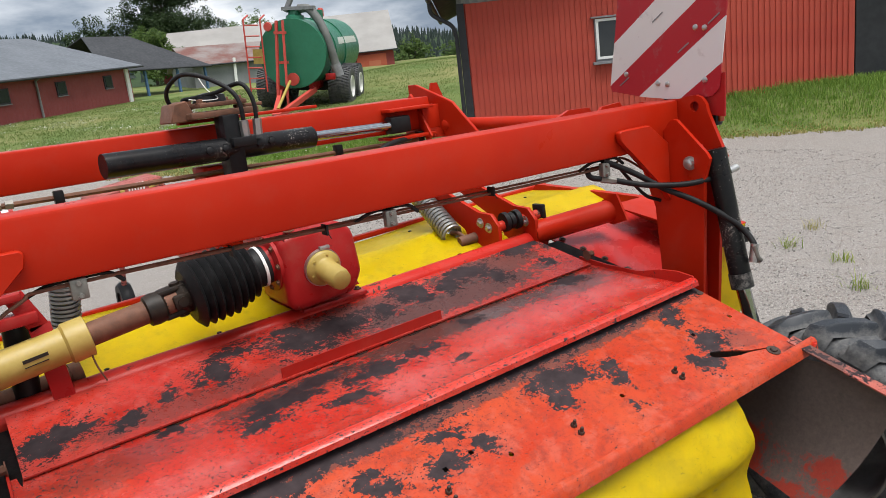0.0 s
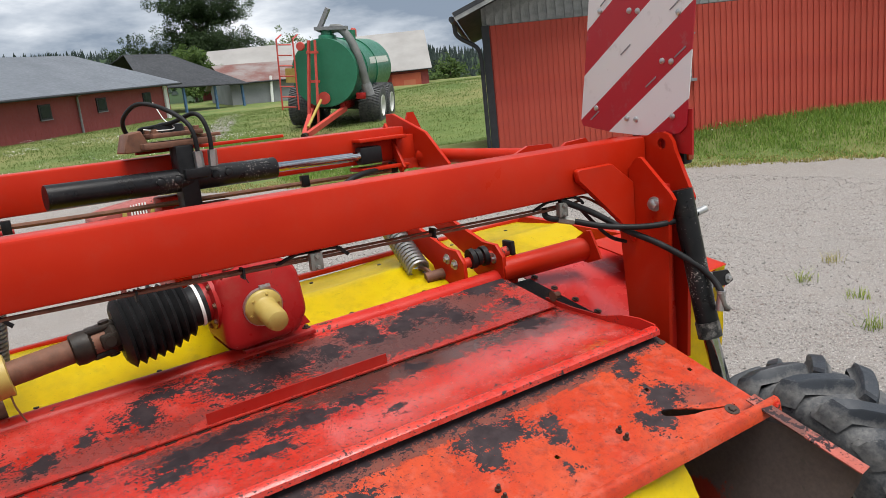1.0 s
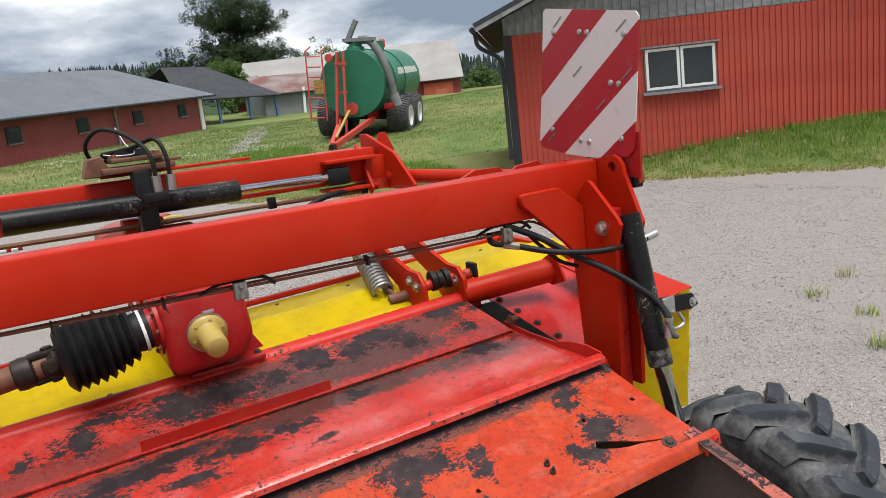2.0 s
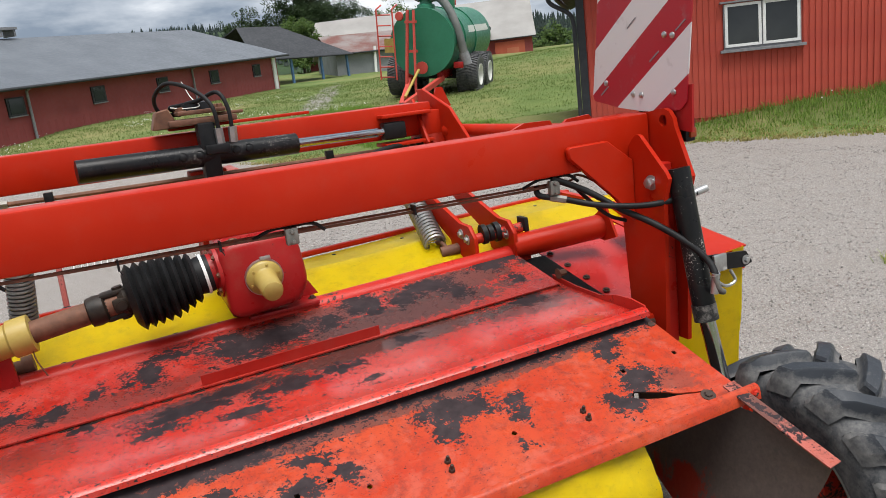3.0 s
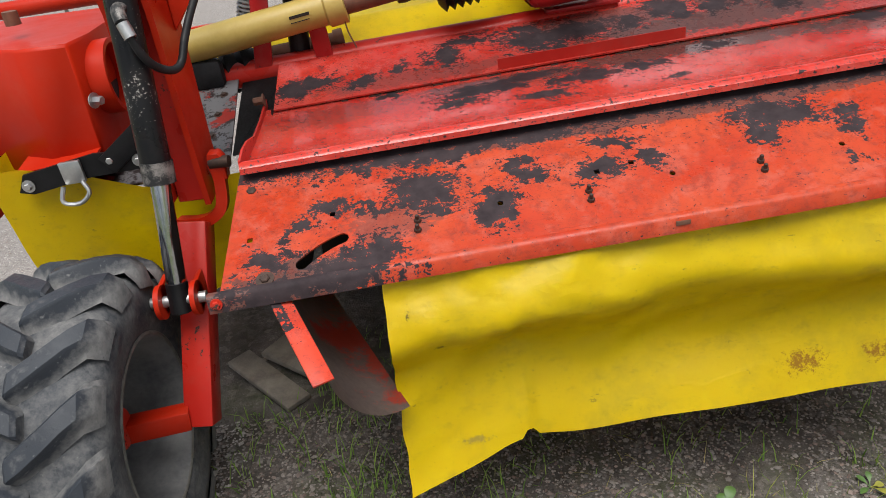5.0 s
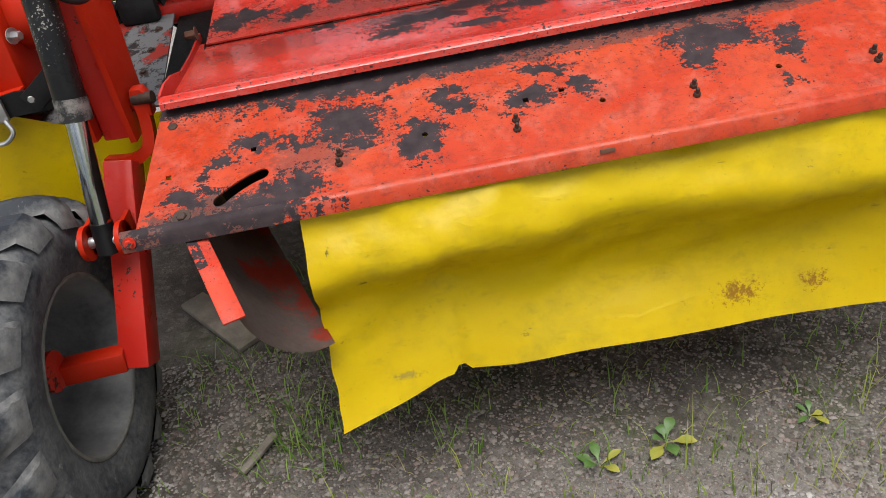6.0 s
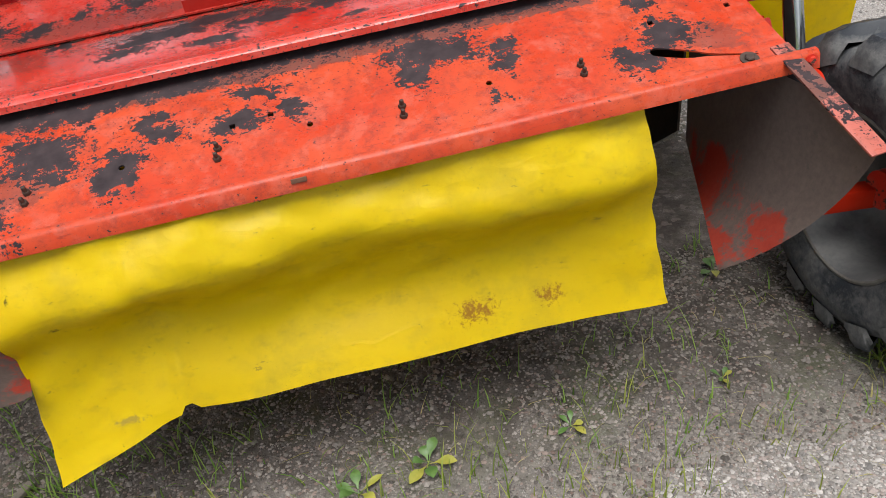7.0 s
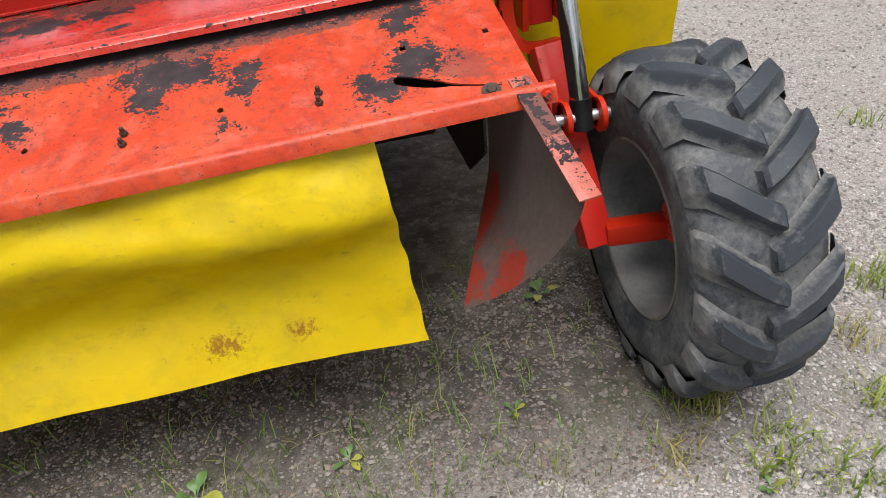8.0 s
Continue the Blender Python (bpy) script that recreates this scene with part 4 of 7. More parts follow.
def gearbox():
    g = bmesh.new()
    prism(g, [(-0.135, 0.245), (-0.135, 0.455), (-0.10, 0.478), (0.085, 0.478), (0.120, 0.44), (0.130, 0.30), (0.09, 0.238), (-0.10, 0.23)], "y", 0.868, 1.10)
    bmesh.ops.bevel(g, geom=g.edges[:], offset=0.028, segments=3, affect="EDGES", profile=0.5)
    gb = hp("gearbox", g, M_CRIMSON, "rounded red gearbox with an oily top")
    box_top = bmesh.new()
    box(box_top, (-0.01, 1.16, 0.43), (0.22, 0.18, 0.11), None, 0.02)
    hp("rear_housing", box_top, M_CRIMSON, parent=gb)
    hp("foot", boxed((0.045, 0.985, 0.206), (0.235, 0.10, 0.014), None, 0.003), M_CRIMSON, parent=gb)
    hp("foot_gusset", prism(bmesh.new(), [(0.085, 0.213), (0.085, 0.345), (0.118, 0.330), (0.180, 0.213)], "y", 1.022, 1.032), M_CRIMSON, parent=gb)
    hp("foot_bolt", bolted((0.146, 0.975, 0.213), (0, 0, 1), 0.008, 0.008), M_BOLT, parent=gb)
    ax = Matrix.Translation((-0.012, 0.866, 0.352)) @ Matrix.Rotation(radians(90), 4, "X") @ Matrix.Rotation(radians(10), 4, "X")
    bm = lathe(bmesh.new(), [(0, -0.01), (0.057, -0.01), (0.057, 0.012), (0.052, 0.02), (0.040, 0.024), (0.035, 0.03), (0.034, 0.11), (0.030, 0.128), (0.022, 0.134), (0, 0.135)], ax, 32)
    hp("shaft_cap", bm, M_GUARD, "ochre plastic shaft cap held by a hose clamp", parent=gb)
    bm = lathe(bmesh.new(), [(0.057, -0.004), (0.0605, -0.004), (0.0605, 0.009), (0.057, 0.009), (0.057, -0.004)], ax, 32)
    box(bm, (0, 0.852, 0.413), (0.034, 0.014, 0.012), None, 0.002)
    hp("hose_clamp", bm, M_STEEL, parent=gb)
    for i in range(6):
        a = i * math.pi / 3 + 0.3
        hp("rivet", bolted(ax @ Vector((0.045 * math.cos(a), 0.045 * math.sin(a), 0.020)), ax.to_3x3() @ Vector((0, 0, 1)), 0.004, 0.003, 1.2), M_GUARD, parent=gb)
    side = aim((-0.135, 0.965, 0.385), (-0.40, 0.945, 0.378))
    bm = lathe(bmesh.new(), [(0, 0), (0.088, 0), (0.088, 0.012), (0.060, 0.016), (0.055, 0.09), (0, 0.09)], side, 32)
    hp("input_flange", bm, M_CRIMSON, parent=gb)
    for i in range(8):
        a = i * math.pi / 4
        hp("bolt", bolted(side @ Vector((0.075 * math.cos(a), 0.075 * math.sin(a), 0.012)), side.to_3x3() @ Vector((0, 0, 1)), 0.007, 0.006, 1.4), M_RUST, parent=gb)
    for x, y in ((-0.08, 0.91), (0.07, 1.0)):
        hp("bolt", bolted((x, y, 0.478), (0, 0, 1), 0.011, 0.005, 1.6), M_RUST, parent=gb)


inner_body()
gearbox()


def drive_shaft():
    a, e = Vector((-0.160, 0.950, 0.388)), Vector((-1.33, 0.945, 0.268))
    d = (e - a).normalized()
    L = (e - a).length
    m = aim(a, e)
    prof = []
    n = 9
    for i in range(n):
        h = 0.02 + 0.225 * i / n
        R = 0.062 + 0.031 * min(1.0, i / 4)
        prof += [(R, h), (R + 0.014, h + 0.010), (R - 0.004, h + 0.024)]
    prof = [(0.0, 0.0), (0.060, 0.0), (0.061, 0.03)] + prof[2:] + [(0.078, 0.25), (0.045, 0.25), (0, 0.25)]
    sh = hp("drive_shaft", tubed([a + d * 0.20, a + d * 0.54], 0.034, 20), M_RUST, "cardan shaft with rubber bellows and plastic guard tube, brown steel inner tube")
    bm = lathe(bmesh.new(), prof, m, 40)
    hp("bellows", bm, M_RUBBER, "black ribbed rubber bellows", parent=sh, smooth=25)
    bm = lathe(bmesh.new(), [(0.060, 0.014), (0.065, 0.014), (0.065, 0.023), (0.060, 0.023), (0.060, 0.014)], m, 32)
    hp("white_band", bm, M_WHITE, "white plastic clamp band", parent=sh)
    bm = lathe(bmesh.new(), [(0, 0.24), (0.040, 0.24), (0.046, 0.262), (0.030, 0.285), (0.034, 0.315), (0.044, 0.322), (0.047, 0.345), (0.044, 0.366), (0.037, 0.370), (0, 0.37)], m, 20)
    for sg in (1, -1):
        box(bm, (0, sg * 0.036, 0.285), (0.044, 0.018, 0.085), m, 0.007)
        box(bm, (sg * 0.034, 0, 0.262), (0.018, 0.044, 0.07), m, 0.007)
        tube(bm, [m @ Vector((0, sg * 0.030, 0.272)), m @ Vector((0, sg * 0.052, 0.272))], 0.015, 12)
        tube(bm, [m @ Vector((sg * 0.030, 0, 0.272)), m @ Vector((sg * 0.048, 0, 0.272))], 0.015, 12)
    hp("yoke", bm, M_GREASE, "greasy steel yoke", parent=sh)
    bm = lathe(bmesh.new(), [(0, 0.525), (0.050, 0.525), (0.057, 0.527), (0.057, 0.582), (0.049, 0.589), (0.049, L), (0, L)], m, 36)
    gt = hp("guard_tube", bm, M_GUARD, "ochre plastic guard tube", parent=sh)
    # printed mark and line of small print as plain bars
    side = Vector((0, -1, 0.15)).normalized()
    for off, ln, w in ((0.002, 0.062, 0.009), (-0.014, 0.058, 0.0025)):
        mid = a + d * 0.665 + side * 0.0495 + Vector((0, 0, off))
        bm = span(bmesh.new(), mid - d * ln / 2, mid + d * ln / 2, 0.002, w, up=(0, 0.1, 1))
        hp("print_mark", bm, M_GREASE, parent=sh)
    hp("chain", tubed(curve([a + d * 0.535 + Vector((0, -0.03, -0.04)), a + d * 0.53 + Vector((0, -0.035, -0.08)), a + d * 0.525 + Vector((0.01, -0.03, -0.13))], 4), 0.0025, 6), M_RUST, parent=sh)


drive_shaft()


def coil(a, b, r, wire, turns):
    a, b = Vector(a), Vector(b)
    m = aim(a, b)
    L = (b - a).length
    n = turns * 12
    pts = [m @ Vector((r * math.cos(2 * math.pi * turns * i / n), r * math.sin(2 * math.pi * turns * i / n), L * i / n)) for i in range(n + 1)]
    return tubed(pts, wire, 6)


def spring_gear():
    hp("tension_spring", coil((-1.015, 1.06, 0.27), (-0.905, 1.02, 0.60), 0.035, 0.0058, 26), M_SPRING, "grey coil tension spring")
    hp("tension_spring", coil((-0.722, 1.10, 0.30), (-0.675, 1.05, 0.60), 0.036, 0.0058, 24), M_SPRING, "grey coil tension spring")
    # upright A-shaped bracket of the left linkage
    for x0, x1 in ((-0.985, -0.935), (-0.775, -0.790)):
        bm = bmesh.new()
        span(bm, (x0, 0.955, 0.12), (x1, 0.955, 0.40), 0.055, 0.014, 0.003, up=(0, 1, 0))
        span(bm, (x1, 0.955, 0.39), (-0.865 + (0.035 if x0 > -0.9 else -0.035), 0.955, 0.49), 0.05, 0.014, 0.003, up=(0, 1, 0))
        hp("link_upright", bm, M_CRIMSON)
    hp("link_crosspiece", boxed((-0.862, 0.955, 0.425), (0.15, 0.05, 0.03), None, 0.004), M_CRIMSON)
    hp("link_top", boxed((-0.862, 0.955, 0.487), (0.10, 0.05, 0.02), None, 0.004), M_CRIMSON)
    hp("damper", tubed([(-0.86, 1.02, 0.18), (-0.84, 1.03, 0.41)], 0.034, 16), M_BLACK, "black hydraulic damper")
    hp("cross_pin", tubed([(-1.05, 1.03, 0.20), (-0.725, 1.04, 0.212)], 0.026, 14), M_RUST, "rusty pin")
    hp("pin_collar", tubed([(-0.745, 1.04, 0.211), (-0.715, 1.042, 0.213)], 0.034, 14), M_RUST)
    # right linkage: spring, two side plates, rollers
    hp("tension_spring", coil((0.712, 1.20, 0.232), (0.772, 1.56, 0.405), 0.040, 0.0078, 19), M_SPRING, "grey coil tension spring")
    hp("spring_hook", tubed(curve([(0.735, 1.24, 0.23), (0.735, 1.19, 0.235), (0.74, 1.15, 0.215), (0.75, 1.16, 0.19), (0.75, 1.19, 0.195)], 4), 0.008, 8), M_RUST)
    hp("spring_pin", tubed([(0.715, 1.16, 0.205), (0.85, 1.13, 0.215)], 0.022, 14), M_RUST)
    for x, y0 in ((0.79, 1.045), (0.925, 0.985)):
        bm = prism(bmesh.new(), [(y0 - 0.05, 0.13), (y0 - 0.06, 0.27), (y0 - 0.02, 0.315), (y0 + 0.06, 0.315), (y0 + 0.62, 0.50), (y0 + 0.66, 0.46), (y0 + 0.16, 0.24), (y0 + 0.12, 0.13)], "x", x - 0.008, x + 0.008, 0.002)
        hp("lift_plate", bm, M_RED)
        for dy, dz in ((0.0, 0.26), (0.05, 0.275)):
            hp("bolt", bolted((x - 0.008, y0 + dy, dz), (-1, 0, 0), 0.012, 0.012), M_STEEL)
    hp("lift_pin", tubed([(0.79, 1.015, 0.262), (0.985, 0.985, 0.272)], 0.020, 14), M_RED_OLD)
    bm = bmesh.new()
    for i in range(3):
        tube(bm, [(0.825 + i * 0.025, 1.008 - i * 0.004, 0.275), (0.843 + i * 0.025, 1.006 - i * 0.004, 0.276)], 0.038 - 0.006 * (i % 2), 16)
    hp("rubber_roller", bm, M_RUBBER, "black rubber buffer")
    hp("rubber_stop", boxed((0.992, 0.982, 0.285), (0.018, 0.06, 0.055), None, 0.004), M_RUBBER)


M_SPRING = simple("dull_zinc_spring", (0.20, 0.20, 0.20), (0.32, 0.32, 0.31), 20, 0.45, 0.8, 0.2)
spring_gear()


LEFT_HOSE = [Vector(p) for p in ((-1.115, 0.215, 1.306), (-1.107, 0.193, 1.283), (-1.096, 0.185, 1.253), (-1.087, 0.19, 1.218), (-1.072, 0.21, 1.185), (-1.049, 0.24, 1.165), (-1.033, 0.27, 1.173), (-1.022, 0.30, 1.213), (-1.010, 0.34, 1.251), (-0.992, 0.39, 1.294), (-0.965, 0.42, 1.325))]


def carriage():
    """The portal frame on two wheels that straddles the hood."""
    beam = mp("portal_beam", boxed((0.0, 0.485, 1.470), (2.306, 0.11, 0.146), None, 0.009), M_RED, "long red box-section beam")
    for sx in (1, -1):
        # end plate, side cheeks and gusset
        bm = holed_plate([(0.275, 1.29), (0.254, 1.355), (0.318, 1.50), (0.324, 1.525), (0.340, 1.546), (0.362, 1.555), (0.39, 1.553), (0.43, 1.545), (0.60, 1.54), (0.60, 1.30), (0.42, 0.83), (0.30, 0.83)], [ring2d(0.368, 1.518, 0.017, 16)], sx * 1.155, sx * 1.170)
        mp("outer_cheek", bm, M_RED)
        bm = prism(bmesh.new(), [(0.273, 1.291), (0.251, 1.36), (0.262, 1.378), (0.372, 1.484), (0.385, 1.487), (0.397, 1.482), (0.427, 1.45), (0.427, 1.395), (0.480, 1.395), (0.479, 1.265), (0.458, 0.957), (0.452, 0.815), (0.300, 0.815), (0.291, 0.914)], "x", sx * 1.066, sx * 1.080)
        mp("inner_cheek", bm, M_RED)
        bm = prism(bmesh.new(), [(sx * 0.834, 1.472), (sx * 0.842, 1.479), (sx * 0.975, 1.480), (sx * 1.065, 1.410), (sx * 1.065, 1.215), (sx * 0.995, 1.305), (sx * 0.838, 1.445)], "y", 0.405, 0.427, 0.003)
        mp("gusset", bm, M_RED)
        # leg box
        bm = prism(bmesh.new(), [(sx * 1.081, 1.395), (sx * 1.154, 1.395), (sx * 1.154, 0.815), (sx * 1.081, 0.815)], "y", 0.335, 0.45, 0.004)
        mp("leg", bm, M_RED_LEG, "tapered red leg")
        # lift cylinder
        top, mid, low = Vector((sx * 1.115, 0.265, 1.385)), Vector((sx * 1.131, 0.190, 0.940)), Vector((sx * 1.152, 0.130, 0.655))
        cyl = mp("lift_cylinder", tubed([top, mid], 0.034, 24), M_CYL, "black hydraulic cylinder with chipped paint")
        u = (low - top).normalized()
        mp("gland", tubed([mid - u * 0.040, mid + u * 0.010], 0.0362, 24), M_GLAND, "scuffed bare-metal gland", parent=cyl)
        mp("piston_rod", tubed([mid, low], 0.0235, 20), M_CHROME, "bright chromed rod", parent=cyl)
        mp("rod_eye", tubed([low - u * 0.045, low + u * 0.03], 0.026, 16), M_BLACK, parent=cyl)
        mp("cylinder_pin", tubed([(sx * 1.05, 0.325, 1.345), (sx * 1.185, 0.325, 1.345)], 0.016, 14), M_STEEL, parent=cyl)
        mp("pin_nut", bolted((sx * 1.066, 0.325, 1.345), (-sx, -0.2, 0), 0.016, 0.020, 1.45), M_STEEL, parent=cyl)
        if sx > 0:
            mp("port_elbow", tubed(curve([mid + Vector((0.015 * sx, -0.02, 0.085)), mid + Vector((sx * 0.02, -0.052, 0.085)), mid + Vector((sx * 0.0, -0.056, 0.10)), mid + Vector((-sx * 0.010, -0.052, 0.14))], 4), 0.009, 10), M_CLIP, parent=cyl)
        # swing arm, its lugs and pin, stub axle
        arm = mp("wheel_arm", span(bmesh.new(), (sx * 1.122, 0.318, 0.765), (sx * 1.172, 0.070, 0.322), 0.072, 0.085, 0.006, up=(0, -1, 0.4)), M_RED_LEG, "red box-section wheel arm")
        for dx in (-0.042, 0.042):
            bm = lathe(bmesh.new(), [(0, -0.006), (0.042, -0.006), (0.042, 0.006), (0, 0.006)], Matrix.Translation((sx * (1.152) + dx, 0.128, 0.655)) @ Matrix.Rotation(radians(90), 4, "Y"), 22)
            box(bm, (sx * 1.152 + dx, 0.165, 0.655), (0.012, 0.08, 0.07), None, 0.002)
            mp("lug", bm, M_RED, parent=arm)
        mp("lug_pin", tubed([(sx * 1.152 - 0.066, 0.128, 0.655), (sx * 1.152 + 0.066, 0.128, 0.655)], 0.014, 14), M_STEEL, parent=arm)
        mp("stub_axle", span(bmesh.new(), (sx * 1.19, 0.055, 0.365), (sx * 1.42, 0.0, 0.385), 0.05, 0.056, 0.005), M_RED, parent=arm)
        # forked catch that holds the hood
        bm = bmesh.new()
        path = curve([(sx * 1.040, 0.35, 0.905), (sx * 1.042, 0.345, 0.84), (sx * 1.052, 0.335, 0.79), (sx * 1.085, 0.332, 0.764), (sx * 1.12, 0.335, 0.757), (sx * 1.17, 0.345, 0.757)], 4)
        tube(bm, path, 0.020, 4)
        prism(bm, [(sx * 1.018, 0.86), (sx * 1.018, 0.915), (sx * 1.028, 0.932), (sx * 1.055, 0.932), (sx * 1.062, 0.90), (sx * 1.055, 0.86)], "y", 0.335, 0.372, 0.003)
        mp("hood_catch", bm, M_RED)
        mp("catch_bolt", tubed([(sx * 1.055, 0.345, 0.905), (sx * 1.005, 0.338, 0.907)], 0.015, 14), M_BOLT)
    # peaks of the plates behind the beam
    for peak in ([(0.705, 1.52), (0.799, 1.555), (0.892, 1.552), (0.910, 1.52)], [(0.92, 1.52), (0.955, 1.547), (1.04, 1.553), (1.068, 1.52)]):
        mp("rear_lug", prism(bmesh.new(), peak, "y", 0.585, 0.598), M_RED)
    # pipes and cable ties under the beam, on clips
    line = [(-0.98, 0.44, 1.30), (-0.86, 0.44, 1.372), (-0.75, 0.45, 1.385), (0.0, 0.46, 1.373), (0.80, 0.47, 1.365), (0.90, 0.47, 1.385), (1.0, 0.46, 1.33)]
    mp("brake_pipe", tubed(curve(line, 5), 0.0040, 8), M_RUST, "rusty hydraulic pipe under the beam")
    mp("second_pipe", tubed(curve([(-0.70, 0.485, 1.380), (0.0, 0.485, 1.376), (0.84, 0.49, 1.368)], 5), 0.0035, 8), M_RUST)
    for x in (-0.75, 0.0, 0.80):
        clip = mp("pipe_clip", boxed((x, 0.447, 1.368 - 0.006 * x), (0.033, 0.02, 0.044), None, 0.003), M_CLIP, "small zinc pipe clip")
        for dz in (-0.013, 0.013):
            mp("bolt", bolted((x, 0.437, 1.368 - 0.006 * x + dz), (0, -1, 0), 0.006, 0.005, 1.2), M_CLIP, parent=clip)
        mp("cable", tubed(curve([(x - 0.10, 0.46, 1.374), (x - 0.05, 0.455, 1.392), (x, 0.462, 1.392), (x + 0.06, 0.455, 1.391), (x + 0.09, 0.45, 1.368)], 4), 0.005, 6), M_RUBBER, parent=clip)
    for x in (-0.42, -0.18, 0.35):
        mp("cable_tie", boxed((x, 0.462, 1.374), (0.005, 0.03, 0.026)), M_RUBBER)
        mp("tie_end", span(bmesh.new(), (x, 0.447, 1.366), (x + 0.006, 0.445, 1.352), 0.003, 0.002), M_RUBBER)
    # hoses at the right leg and the left leg
    mp("hose", tubed(curve([(0.764, 0.49, 1.368), (0.762, 0.47, 1.343), (0.816, 0.44, 1.328), (0.91, 0.38, 1.298), (1.012, 0.31, 1.286), (1.096, 0.27, 1.292), (1.168, 0.25, 1.304)], 6), 0.0092, 10), M_RUBBER, "black hydraulic hose")
    mp("hose_fitting", tubed([(1.15, 0.255, 1.301), (1.205, 0.25, 1.312)], 0.0115, 12), M_STEEL)
    mp("hose_fitting", tubed([(0.79, 0.455, 1.334), (0.83, 0.43, 1.323)], 0.0115, 6), M_CLIP)
    mp("hose", tubed(curve([(0.797, 0.45, 1.392), (0.90, 0.42, 1.338), (0.973, 0.36, 1.277), (1.035, 0.29, 1.231), (1.093, 0.22, 1.173), (1.127, 0.17, 1.118), (1.128, 0.14, 1.075), (1.124, 0.145, 1.045)], 6), 0.0100, 10), M_RUBBER, "black hydraulic hose")
    mp("hose_fitting", tubed([(1.128, 0.14, 1.085), (1.124, 0.145, 1.025)], 0.0125, 10), M_STEEL)
    mp("thin_cable", tubed(curve([(0.863, 0.45, 1.366), (0.921, 0.45, 1.307), (0.99, 0.45, 1.245), (1.051, 0.44, 1.217)], 5), 0.006, 8), M_RUBBER)
    mp("hose", tubed(curve(LEFT_HOSE, 5), 0.0092, 10), M_RUBBER, "black hydraulic hose with white print")
    mp("hose_fitting", tubed(LEFT_HOSE[1:3], 0.014, 10), M_STEEL)
    mp("hose_fitting", tubed(curve([LEFT_HOSE[0] + Vector((0.01, 0.03, 0)), LEFT_HOSE[0], LEFT_HOSE[1]], 4), 0.015, 10), M_GLAND)
    mp("pipe_union", tubed([(-0.985, 0.40, 1.302), (-0.905, 0.44, 1.370)], 0.0105, 6), M_GLAND)
    mp("union_nut", tubed([(-0.965, 0.41, 1.319), (-0.945, 0.42, 1.336)], 0.0145, 6), M_GLAND)


M_CYL = paint("black_cylinder_paint", (0.004, 0.004, 0.005), (0.012, 0.012, 0.013), chip=0.68, rough=0.30, dust=0.07, bare=(0.34, 0.32, 0.29), grain=170)
M_GLAND = simple("scuffed_gland", (0.02, 0.02, 0.02), (0.22, 0.20, 0.185), 40, 0.5, 0.4, 0.3, lo=0.44, hi=0.6)
carriage()


